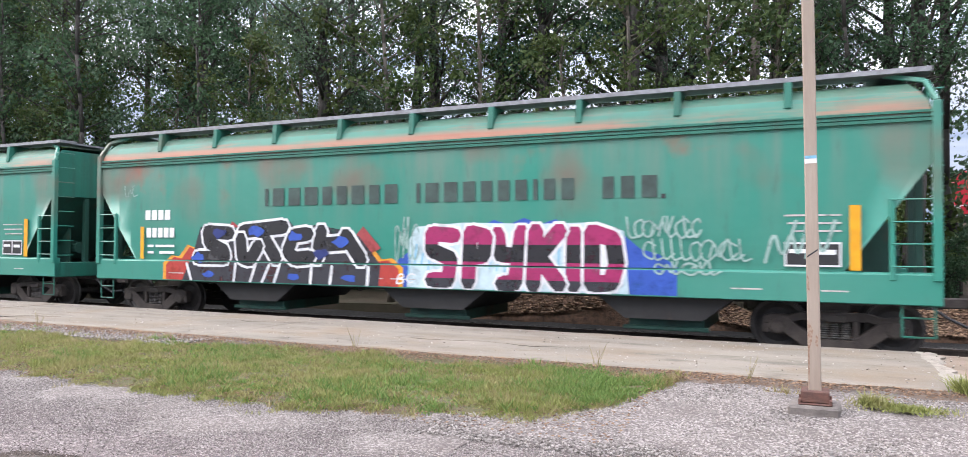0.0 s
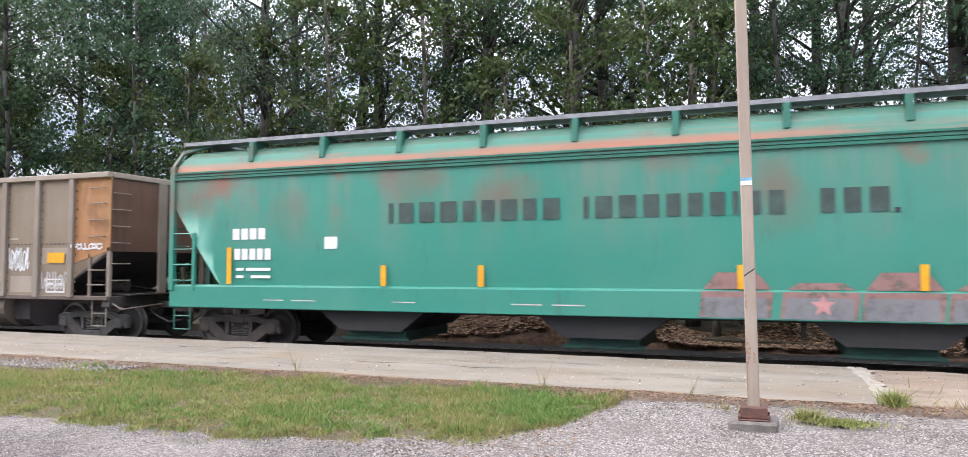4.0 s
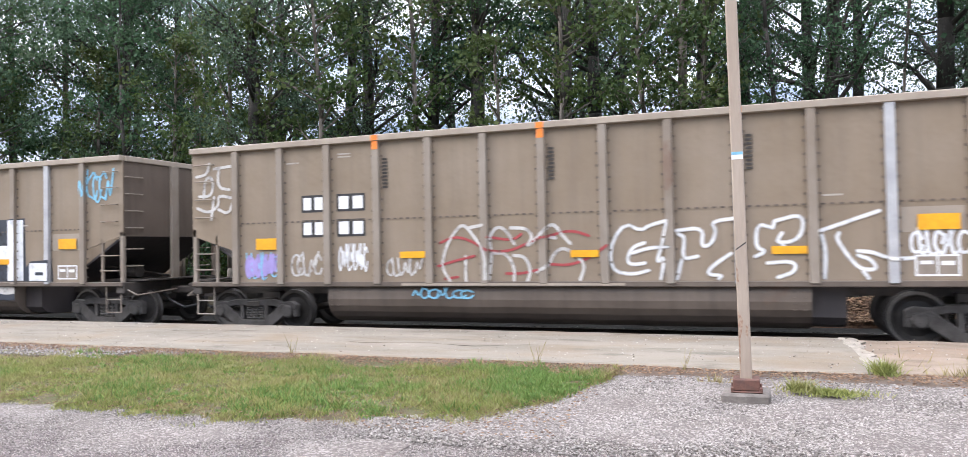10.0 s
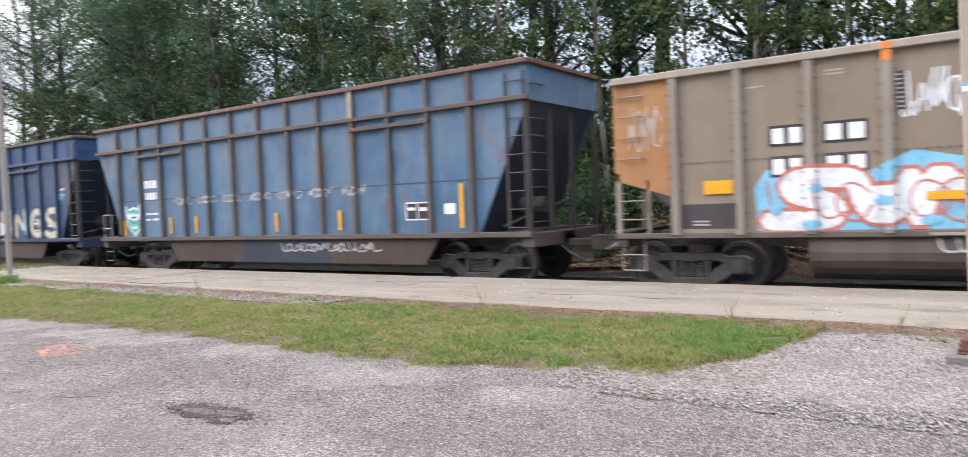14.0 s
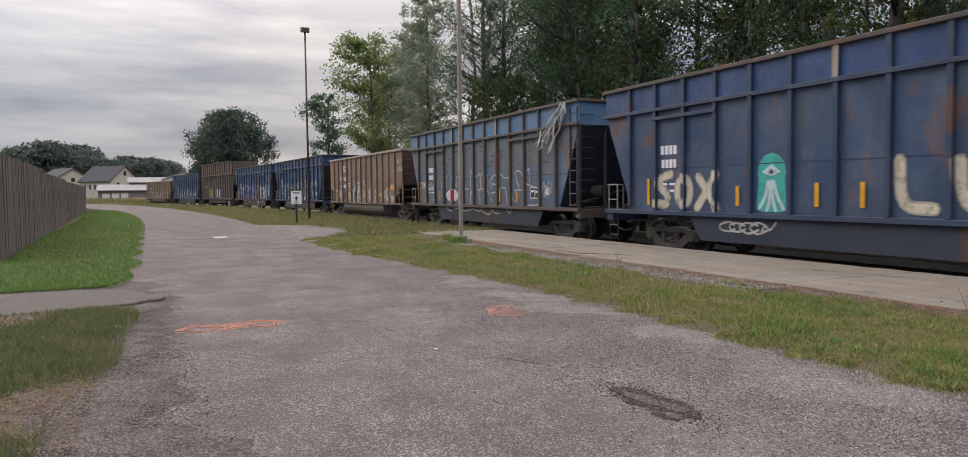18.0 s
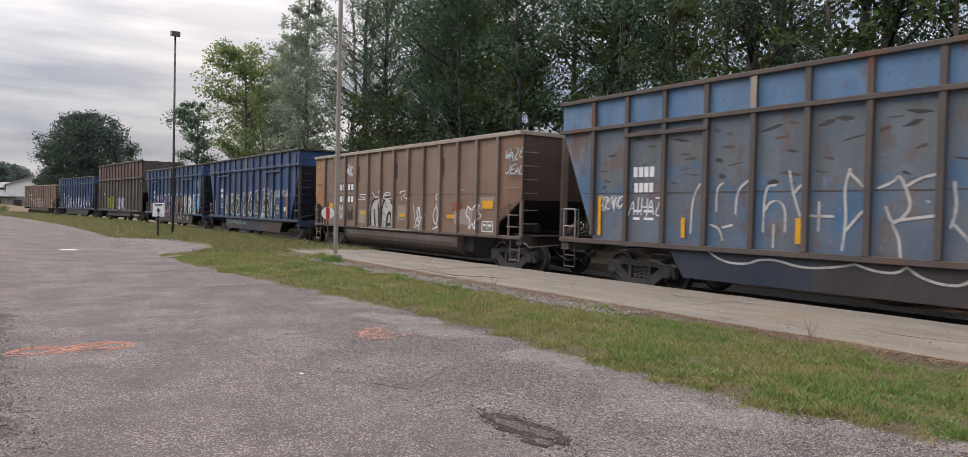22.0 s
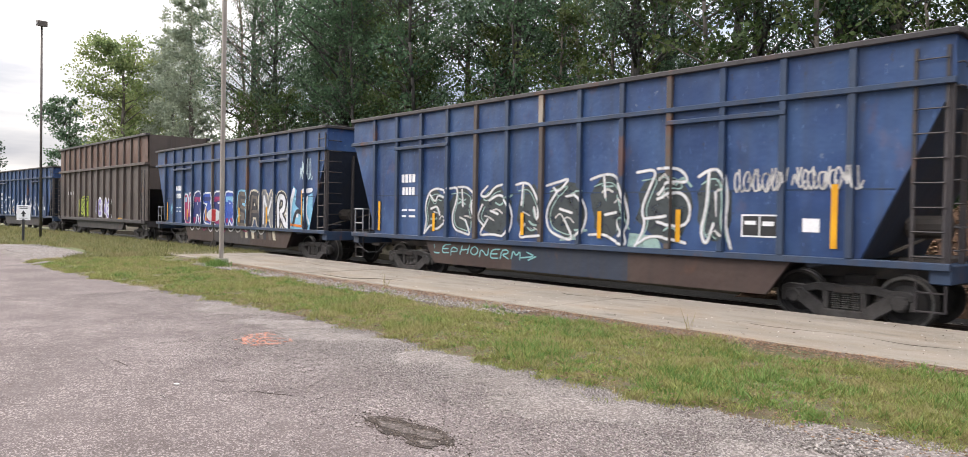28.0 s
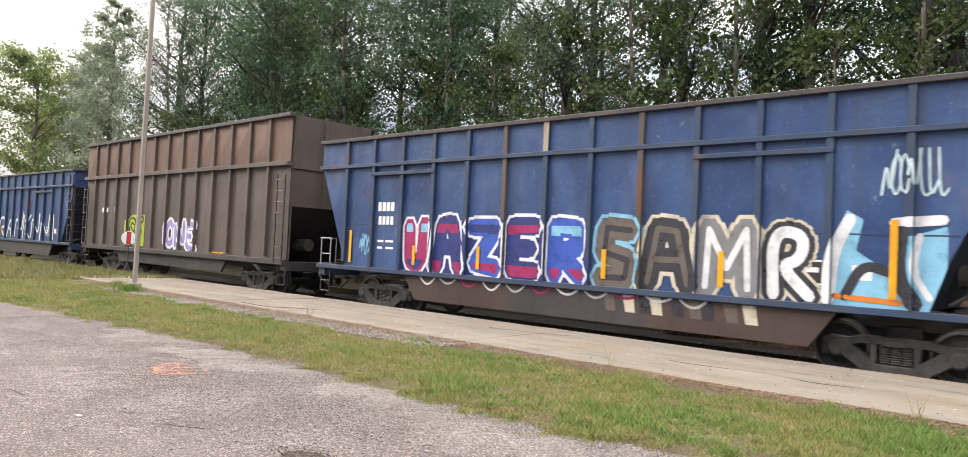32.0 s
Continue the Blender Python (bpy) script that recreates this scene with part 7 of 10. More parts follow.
for p in ([(10.02, 1.32), (9.74, 1.25), (9.43, 1.3), (9.34, 1.52), (9.39, 1.86), (9.63, 2.17), (9.9, 2.02), (10.05, 2.12), (10.34, 2.19)], [(9.96, 1.81), (9.74, 1.74), (9.63, 1.49), (9.74, 1.42), (9.96, 1.45)], [(9.74, 1.63), (10.02, 1.72), (10.37, 1.73)], [(10.34, 2.15), (10.26, 1.78), (10.15, 1.43), (10.31, 1.59), (10.23, 1.17)], [(10.51, 2.01), (10.97, 2.06), (10.92, 1.71), (11.09, 1.76), (11.18, 1.99), (11.09, 2.15), (11.49, 2.2)], [(10.54, 1.95), (10.66, 1.9), (10.59, 1.5), (10.86, 1.56)], [(10.59, 1.5), (10.51, 1.17)], [(11.41, 1.6), (11.09, 1.39), (11, 1.24), (11.26, 1.23), (11.2, 1.17)], [(12.06, 2.02), (11.83, 2.1), (11.8, 1.69), (11.98, 1.63), (11.79, 1.54)], [(12.11, 2.13), (12.57, 2.25), (12.51, 1.81), (12.11, 1.75), (12.22, 1.93)], [(12.11, 2.13), (12.08, 2.02)], [(12.22, 1.74), (12.3, 1.63)], [(11.98, 1.43), (12.41, 1.46), (12.41, 1.28), (12.14, 1.19)], [(12.8, 1.95), (13.67, 2.25)], [(12.8, 1.95), (12.88, 1.65), (12.85, 1.17)], [(13.08, 1.91), (13.03, 1.82), (13.24, 1.47), (13.39, 1.31), (13.62, 1.31), (13.54, 1.47), (13.34, 1.54)], [(13.34, 1.61), (13.57, 1.59), (13.8, 1.47), (14.15, 1.49)], [(13.42, 1.28), (13.49, 1.17)]):
    lettering(car, [[(u - h, z) for u, z in p]], fc, [(0.07, "pale"), (0.04, "white")], "white outlined angular letters")
tags(car, JL, fc, [(1.45, 2.2, 1.2, 1.7, "lilac", 0.11, 7), (1.45, 2.2, 1.15, 1.75, "sky", 0.045, 5), (2.6, 3.3, 1.2, 1.75, "pale", 0.06, 4), (3.75, 4.4, 1.3, 1.9, "white", 0.04, 8), (4.85, 5.6, 1.2, 1.6, "pale", 0.05, 5), (14.1, 14.85, 1.5, 1.95, "white", 0.07, 6)])
tags(car, JL, fc, [(5.4, 6.6, 0.78, 1.0, "sky", 0.05, 6)])
corner_tag(car, JL, fc, "pale", 0.05)
cars.append((car, -65.98, JL))

car, fc = gondola("coal_gondola_car", "tan-brown coal gondola with huge white block letters", silver=(11,), ends=("rust_panel", "tan"), orange=(4, 7, 10))
gondola_marks(car, fc)
fill(car, JL, fc, [[(7.35, 1.15), (7.4, 1.4), (8.05, 1.55), (8.1, 2.4), (8.3, 2.6), (13.05, 2.72), (13.08, 1.5), (13.25, 1.65), (13.95, 1.68), (14.0, 1.15)], [(8.1, 0.68), (12.75, 0.68), (12.75, 1.0), (8.1, 1.0)]], "ink", 0.003, "dark shadow of the block letters")
for k, q in enumerate((rect(8.32, 9.72, 1.17, 1.55), rect(8.75, 9.35, 1.5, 2.2), rect(8.28, 9.8, 2.0, 2.58), rect(8.28, 8.6, 1.72, 2.05), rect(10.0, 11.3, 1.17, 1.6), rect(10.0, 10.6, 1.55, 2.1), rect(10.0, 11.32, 2.05, 2.62),
                          rect(11.55, 12.15, 1.17, 2.66), rect(12.1, 12.5, 1.62, 2.05), rect(12.45, 13.0, 1.17, 2.68), rect(13.2, 13.9, 1.17, 1.6), rect(7.5, 8.05, 1.17, 1.42))):
    fill(car, JL, fc, [q], "white", 0.007 + 0.0006 * k, "tall white roller-paint letters" if k == 0 else "")
fill(car, JL, fc, [rect(13.4, 13.75, 1.3, 1.38)], "ink", 0.016)
fill(car, JL, fc, [[(2.65, 1.15), (2.6, 1.9), (2.8, 2.2), (4.4, 2.1), (5.0, 2.4), (5.6, 2.25), (6.4, 2.3), (6.5, 2.42), (6.7, 2.28), (7.9, 2.3), (8.05, 2.1), (8.0, 1.6), (7.3, 1.15)]], "sky", 0.003, "sky-blue cloud behind red and white letters")
SAM = ([[(4.1, 2.0), (3.2, 2.05), (3.15, 1.75), (3.9, 1.62), (3.85, 1.3), (2.85, 1.32)]], [[(4.2, 1.95), (4.35, 1.4), (4.75, 1.4), (4.95, 1.95)], [(4.35, 1.68), (4.85, 1.7)]], [[(5.05, 1.35), (5.3, 2.1), (5.6, 1.65), (5.95, 2.1), (6.15, 1.35)]], [[(6.5, 1.3), (6.55, 2.05), (7.4, 2.0), (7.4, 1.65), (6.7, 1.6)]])
for g in SAM:
    lettering(car, [[[(u - h, z) for u, z in p] for p in g]], fc, [(0.46, "salmon"), (0.32, "white")], "white letters edged in salmon red")
for u, z in ((2.95, 1.5), (3.6, 1.85), (4.6, 1.62), (5.2, 1.3), (5.85, 1.75), (6.35, 1.4), (6.9, 1.8), (7.1, 1.32), (3.5, 1.25)):
    fill(car, JL, fc, [[(u + math.cos(k * 0.785) * 0.17 * sp.uniform(0.5, 1.1), z + math.sin(k * 0.785) * 0.1 * sp.uniform(0.6, 1.1)) for k in range(8)]], "sky", 0.031)
tags(car, JL, fc, [(2.8, 7.4, 1.25, 2.0, "salmon", 0.05, 10), (4.8, 5.7, 2.8, 3.6, "white", 0.05, 6), (14.9, 15.9, 3.0, 3.8, "sky", 0.07, 4), (0.3, 0.9, 2.6, 3.5, "pale", 0.03, 4), (5.3, 6.0, 0.78, 1.0, "pale", 0.05, 3)])
for a, b in ((8.5, 9.9), (10.3, 11.5), (11.85, 13.0), (7.7, 8.2)):
    fill(car, JL, fc, [[(a - 0.2, 1.02), (b - 0.2, 1.02), (b - 0.25, 0.86), (b - 0.6, 0.82), (a + 0.15, 0.86), (a - 0.15, 0.82)]], "pale", 0.008, "white paint run down onto the tub")
marks(car, JL, fc, [(1.3, 2.3, 1.2, 1.65, "belly", "bare_patch")])
cars.append((car, -84.21, JL))

# blue high hopper gondolas
car, fc = chip_car("hopper_gondola_car", "faded light blue hopper gondola with rusty posts and chord", "blue_light", "blue_light", "post_rust", "rust_dark", ("belly_rust", "belly_blue", "belly_rust"), (2, 5, 8), silver=(9,))
chip_marks(car, fc, [(1.45, 1.25, 1.75), (4.0, 1.3, 1.8), (5.3, 1.3, 1.8), (8.9, 1.3, 1.8), (11.3, 1.3, 1.8), (15.1, 1.3, 2.3)])
h = ML / 2
mask = [(1.95, 1.22), (1.6, 1.5), (1.48, 1.8), (1.42, 2.28), (1.62, 2.1), (1.95, 2.18), (2.28, 2.1), (2.48, 2.3), (2.42, 1.8), (2.3, 1.5)]
for k, col in ((1.0, "white"), (0.86, "teal"), (0.56, "ice"), (0.46, "teal")):
    fill(car, ML, fc, [[(1.95 + (u - 1.95) * k, 1.74 + (z - 1.74) * k) for u, z in mask]], col, 0.012 - 0.008 * k, "white outline of a teal masked face" if k == 1 else "")
fill(car, ML, fc, [[(1.58, 1.82), (1.95, 1.72), (2.32, 1.82), (2.3, 1.98), (1.95, 1.9), (1.6, 1.98)]], "white", 0.0135)
fill(car, ML, fc, [[(1.72, 1.86), (1.95, 1.79), (2.18, 1.86), (1.95, 1.87)]], "coal", 0.0155)
lettering(car, [[(1.75 - ML / 2, 1.55), (1.95 - ML / 2, 1.46), (2.15 - ML / 2, 1.55)]], fc, [(0.05, "white")])
tags(car, ML, fc, [(u, u + 0.8, 2.15, 2.4, "pale", 0.04, 5) for u in (4.2, 5.4, 6.6, 7.8, 9.0, 10.2, 11.4)])
tags(car, ML, fc, [(9.0, 12.5, 0.75, 0.98, "pale", 0.05, 14)])
cars.append((car, -102.63, ML))

car, fc = chip_car("hopper_gondola_car", "dark blue hopper gondola with cream letters and a teal octopus", "blue_dirty", "blue", "blue_post", "post_rust", ("belly_blue", "belly_blue", "belly_rust"), (), silver=(6,))
chip_marks(car, fc, [(2.1, 1.35, 2.1), (5.55, 1.38, 1.85), (7.85, 1.38, 1.9), (8.95, 1.38, 1.9), (11.25, 1.35, 1.95), (15.28, 1.3, 2.5)])
CRM = ([[(3.05, 2.2), (2.6, 2.1), (2.55, 1.85), (2.95, 1.65), (2.9, 1.35), (2.45, 1.4)]], [[(3.55, 2.1), (3.3, 1.9), (3.35, 1.45), (3.65, 1.35), (3.85, 1.6), (3.8, 2.0), (3.55, 2.1)]], [[(4.1, 1.3), (4.8, 2.15)], [(4.15, 2.1), (4.85, 1.3)]],
       [[(9.72, 2.3), (9.75, 1.4), (10.4, 1.38)]], [[(10.85, 2.25), (10.9, 1.55), (11.25, 1.35), (11.6, 1.55), (11.62, 2.25)]], [[(12.05, 1.35), (12.05, 2.25), (12.8, 1.4), (12.82, 2.3)]], [[(14.1, 2.15), (13.65, 2.25), (13.3, 1.9), (13.35, 1.45), (13.8, 1.3), (14.1, 1.5), (14.1, 1.8), (13.85, 1.8)]], [[(15.25, 2.2), (14.8, 2.25), (14.5, 2.0), (14.75, 1.8), (15.2, 1.65), (15.2, 1.4), (14.8, 1.28), (14.4, 1.4)]])
for g in CRM:
    lettering(car, [[[(u - h, z) for u, z in p] for p in g]], fc, [(0.26, "chalk"), (0.17, "cream")], "cream letters worn to rust")
lettering(car, [[(13.0 - h, 2.2), (13.02 - h, 1.4)]], fc, [(0.14, "sky")], "sky-blue stroke beside a letter")
OCT = (6.58, 1.9)
fill(car, ML, fc, [[(OCT[0] + math.cos(k * 0.5236) * 0.42, 2.16 + math.sin(k * 0.5236) * 0.44) for k in range(12)], [(6.2, 2.1), (6.96, 2.1), (7.02, 1.3), (6.85, 1.24), (6.32, 1.24), (6.14, 1.3)]], "teal", 0.004, "teal octopus")
fill(car, ML, fc, [[(6.3, 2.16), (6.58, 2.34), (6.86, 2.16), (6.58, 2.06)]], "ice", 0.008)
fill(car, ML, fc, [[(6.5, 2.16), (6.58, 2.24), (6.66, 2.16), (6.58, 2.1)]], "coal", 0.012)
lettering(car, [[(u - h, z) for u, z in p] for p in ([(6.5, 1.95), (6.42, 1.6), (6.22, 1.32)], [(6.58, 1.95), (6.54, 1.5), (6.46, 1.28)], [(6.6, 1.95), (6.64, 1.5), (6.72, 1.28)], [(6.66, 1.95), (6.76, 1.6), (6.95, 1.32)])], fc, [(0.085, "ice")], "white arms edged in teal")
tags(car, ML, fc, [(4.9, 6.6, 0.7, 1.0, "pale", 0.07, 4), (15.5, 16.0, 2.5, 2.9, "sky", 0.04, 5)])
decal(car, [rect(15.62 - h, 16.0 - h, z, z + 0.07) for z in (2.72, 2.92)], MAT["white"], fc, 0.008, "white line", "print_bar", split=True)
cars.append((car, -121.02, ML))

car, fc = chip_car("hopper_gondola_car", "grimy blue-grey hopper gondola trailing torn plastic, white scrawls", "blue_grey", "blue_bright", "post_rust", "post_rust", ("belly_blue", "belly", "belly_blue"), (1, 3, 4, 6, 9, 11), silver=(4, 8))
chip_marks(car, fc, [(1.5, 1.3, 2.3), (4.2, 1.35, 1.8), (7.0, 1.35, 1.85), (10.9, 1.35, 1.9), (12.4, 1.35, 1.75), (15.3, 1.5, 1.9)])
# faded and gouged sheets between the posts
gr = random.Random(12)
for i, (a, b) in enumerate(zip(M_POSTS[:-1], M_POSTS[1:])):
    low = 2.62 + gr.uniform(-0.25, 0.3)
    pts = [(a + 0.07 - h, 3.86), (a + 0.09 - h, low)] + [(a + (b - a) * k / 7 - h, low + gr.uniform(-0.22, 0.22)) for k in range(1, 7)] + [(b - 0.09 - h, low + gr.uniform(-0.1, 0.2)), (b - 0.07 - h, 3.86)]
    decal(car, [pts], MAT["faded_grey"], fc[:1], 0.0012, "greyed sun-faded sheet" if i == 0 else "", "faded_patch")
    for k in range(gr.randrange(4, 8)):
        x, z, w, d = gr.uniform(a + 0.2, b - 0.3) - h, gr.uniform(2.5, 3.7), gr.uniform(0.08, 0.26), gr.uniform(0.015, 0.05)
        tilt = gr.uniform(-0.25, 0.25)
        decal(car, [[(x + w * math.cos(q * 0.7854) * gr.uniform(0.7, 1.2), z + w * tilt * math.cos(q * 0.7854) + d * math.sin(q * 0.7854) * gr.uniform(0.5, 1.5)) for q in range(8)]], MAT["post_rust" if k % 2 else "belly"], fc[:1], 0.0022, "rusty gouge" if i == 0 and k == 0 else "", "gouge")
THIN = ([(4.62, 2.54), (4.43, 2.24), (4.4, 1.47)], [(4.94, 1.66), (5.17, 1.59), (5.25, 1.35)], [(5.25, 1.61), (5.48, 1.67)], [(5.07, 1.96), (5.07, 2.46), (5.25, 2.56)], [(5.56, 1.9), (5.58, 2.4), (5.89, 2.62)], [(6.22, 1.56), (6.24, 2.46), (6.48, 2.49)], [(6.26, 1.99), (6.35, 2.15), (6.56, 2.19), (6.71, 2.03), (6.71, 1.58)], [(6.77, 2.75), (6.85, 2.34), (7.02, 1.89)], [(6.9, 2.34), (6.98, 2.45), (7.12, 2.52)], [(6.46, 1.69), (6.46, 1.26)], [(7.24, 1.89), (7.68, 1.89)], [(7.4, 2.15), (7.4, 1.61)], [(7.97, 2.75), (7.89, 2.47), (7.89, 2.26), (7.93, 1.84), (7.87, 1.28)], [(7.97, 2.68), (8.22, 2.44)], [(7.93, 1.64), (8.22, 1.99)], [(8.49, 2.4), (8.74, 2.5), (8.84, 2.63), (8.97, 2.36), (9.05, 2.07), (8.9, 1.87), (8.74, 1.77), (8.63, 2.07)], [(8.74, 1.77), (8.87, 1.54), (8.9, 1.22)], [(8.81, 1.84), (9.41, 1.93)], [(8.97, 2.43), (9.16, 2.55), (9.41, 2.61)], [(9.29, 2.17), (9.32, 2.16)])
THIN += ([(9.7, 2.48), (9.75, 2.05), (9.67, 1.75)], [(10.05, 1.92), (9.94, 2.17), (10.15, 2.38), (10.58, 2.49)], [(10.05, 2.09), (10.58, 2.06)], [(9.72, 1.79), (10.1, 1.37)], [(10.05, 1.71), (10.64, 1.75)], [(10.93, 2.48), (11.26, 2.31), (11.63, 2.3), (11.82, 2.52)], [(10.97, 1.92), (11.4, 1.95), (11.45, 1.57), (11.52, 1.26)], [(12.11, 2.43), (12.36, 2.57), (12.64, 2.55), (12.85, 2.33), (13.08, 2.36)], [(12.33, 2.42), (12.36, 2.06), (12.6, 2.03), (12.52, 1.88)], [(12.15, 1.8), (12.97, 1.84), (13.08, 1.53), (13.01, 1.32), (12.85, 1.23)], [(11.89, 1.69), (11.99, 1.5), (12.17, 1.35)], [(13.29, 2.55), (13.38, 2.65), (13.41, 2.38), (13.44, 2.08)], [(13.12, 2.05), (13.4, 1.99), (14.2, 1.85)], [(13.26, 1.25), (13.95, 1.24), (14.21, 1.37)])
for p in THIN:
    lettering(car, [[(u - h, z) for u, z in p]], fc[:1], [(0.05, "pale")], "thin white sprayed strokes")
lettering(car, [[(u - h, z) for u, z in p] for p in ([(4.78, 1.14), (5.26, 0.88), (5.84, 0.87), (6.12, 0.98)], [(6.12, 0.98), (6.5, 1.02), (7.1, 0.88), (7.86, 0.97), (8.1, 1.04)], [(8.1, 1.04), (8.5, 0.93), (8.84, 0.93), (9, 1.05)], [(9, 1.05), (9.29, 0.86), (9.72, 0.79), (9.94, 0.86), (10.1, 1.03)], [(10.1, 1.03), (10.31, 0.86), (10.74, 0.88)], [(11.4, 1.1), (11.59, 0.92), (11.73, 0.89), (11.84, 1.09)])], fc[-1:], [(0.045, "pale")], "white scalloped line along the sill")
tags(car, ML, fc, [(1.5, 2.2, 1.9, 2.3, "pale", 0.04, 6), (14.4, 15.0, 1.5, 2.1, "pale", 0.05, 4)])
lettering(car, word("OZYO", 1.42 - h, 2.3 - h, 2.0, 2.28, 0.25, 0.03, 0.03, tag), fc, [(0.04, "white")], "white tag over the reflector")
lettering(car, word("AIHAZ", 2.5 - h, 3.5 - h, 1.85, 2.25, 0.2, 0.05, 0.04, tag), fc, [(0.035, "white")], "white tag under the stencil")
pr = random.Random(3)
for k in range(9):
    pl = Shape()
    x, y, z = 15.9 - h + pr.uniform(0, 0.4), -MW - 0.16, MT - 0.05
    pts = [(x, y, z)]
    for j in range(6):
        x, y, z = x - pr.uniform(0.0, 0.42), y - pr.uniform(-0.05, 0.07), z - pr.uniform(0.12, 0.36)
        pts.append((x, y, z))
    rows = []
    for a in pts:
        w = pr.uniform(0.02, 0.08)
        rows += [(a[0] - w, a[1], a[2]), (a[0], a[1] - 0.05, a[2]), (a[0] + w, a[1] - 0.02, a[2])]
    pl.add(rows, [(3 * i + q, 3 * i + q + 1, 3 * i + q + 4, 3 * i + q + 3) for i in range(len(pts) - 1) for q in (0, 1)])
    part("torn_plastic", pl, MAT["plastic"], car, "shreds of pale plastic sheet caught on the corner" if k == 0 else "")
cars.append((car, -139.5, ML))

car, fc = gondola("coal_gondola_car", "brown coal gondola with scattered white and black tags", body="brown_old", ends=("rust_panel", "brown_warm"), orange=(), JT=4.24, post_paint="brown_post")
gondola_marks(car, fc)
h = JL / 2
lettering(car, [[(u - h, z) for u, z in p] for p in ([(5.55, 2.42), (5.0, 2.46), (4.95, 2.36), (5.5, 2.3), (5.45, 2.2), (4.85, 2.24)], [(6.2, 2.5), (6.55, 2.24), (7.0, 2.56)], [(7.25, 2.38), (7.85, 2.4), (7.75, 2.52), (7.35, 2.48), (7.15, 2.32), (7.35, 2.22), (7.95, 2.28)], [(8.65, 2.52), (8.75, 2.2)], [(8.55, 2.5), (9.1, 2.56), (9.2, 2.44), (8.7, 2.38), (9.35, 2.24)])], fc, [(0.04, "white")], "white script letters")
fill(car, JL, fc, [[(6.05, 1.15), (5.9, 1.9), (6.3, 2.3), (6.9, 2.35), (7.2, 2.1), (7.5, 2.35), (8.1, 2.2), (8.1, 1.15)]], "pale", 0.004, "white bubble letters with black shading")
lettering(car, [[(u - h, z) for u, z in p] for p in ([(6.1, 1.2), (6.0, 1.9), (6.4, 2.3), (6.9, 2.25), (7.0, 1.2)], [(7.0, 1.3), (7.1, 2.1), (7.6, 2.35), (8.1, 2.1)], [(6.5, 1.2), (6.4, 1.8)], [(7.5, 1.2), (7.6, 1.7), (7.9, 1.7), (7.9, 1.25), (7.6, 1.25)])], fc, [(0.12, "black")])
tags(car, JL, fc, [(2.5, 3.3, 1.3, 2.0, "white", 0.04, 7), (3.7, 4.3, 1.3, 1.9, "black", 0.04, 6), (3.6, 4.2, 3.2, 3.7, "white", 0.06, 5), (12.35, 12.9, 1.8, 2.15, "red", 0.04, 5)])
lettering(car, word("ISMY", 9.7 - h, 10.3 - h, 1.5, 2.0, 0.1, 0.0, 0.1, tag) + word("LEMY", 9.75 - h, 10.35 - h, 1.2, 1.6, 0.15, 0.1, 0.1, tag), fc, [(0.035, "white")], "white knotted tag")
lettering(car, [[(u - h, z) for u, z in p] for p in ([(11.35, 2.2), (11.25, 2.32), (11.35, 2.42), (11.47, 2.32), (11.36, 2.2), (11.36, 1.25)], [(11.36, 2.05), (11.1, 1.75), (11.16, 1.4), (11.45, 1.35), (11.62, 1.6), (11.58, 1.9), (11.36, 2.02)], [(11.1, 1.2), (11.6, 1.28)],
                                                         [(13.35, 2.0), (13.6, 1.85), (14.05, 2.1), (13.9, 1.8), (14.2, 1.7), (13.85, 1.55), (13.95, 1.2), (13.65, 1.5), (13.4, 1.2), (13.5, 1.6), (13.2, 1.7), (13.35, 2.0)])], fc, [(0.05, "white")], "white looped sign")
lettering(car, word("WAZE", 15.3 - h, 16.25 - h, 3.42, 3.72, 0.15, 0.1, 0.05, tag) + word("JEAL", 15.35 - h, 16.25 - h, 2.98, 3.24, 0.2, 0.1, 0.04, tag), fc, [(0.035, "ice")], "pale blue tag on the end panel")
marks(car, JL, fc, [(4.85, 5.6, 1.25, 1.8, "tan_chord", "bare_patch"), (8.4, 9.2, 1.45, 2.0, "tan_chord", "bare_patch"), (12.6, 13.6, 1.4, 1.9, "tan_chord", "bare_patch")])
cars.append((car, -157.9, JL))

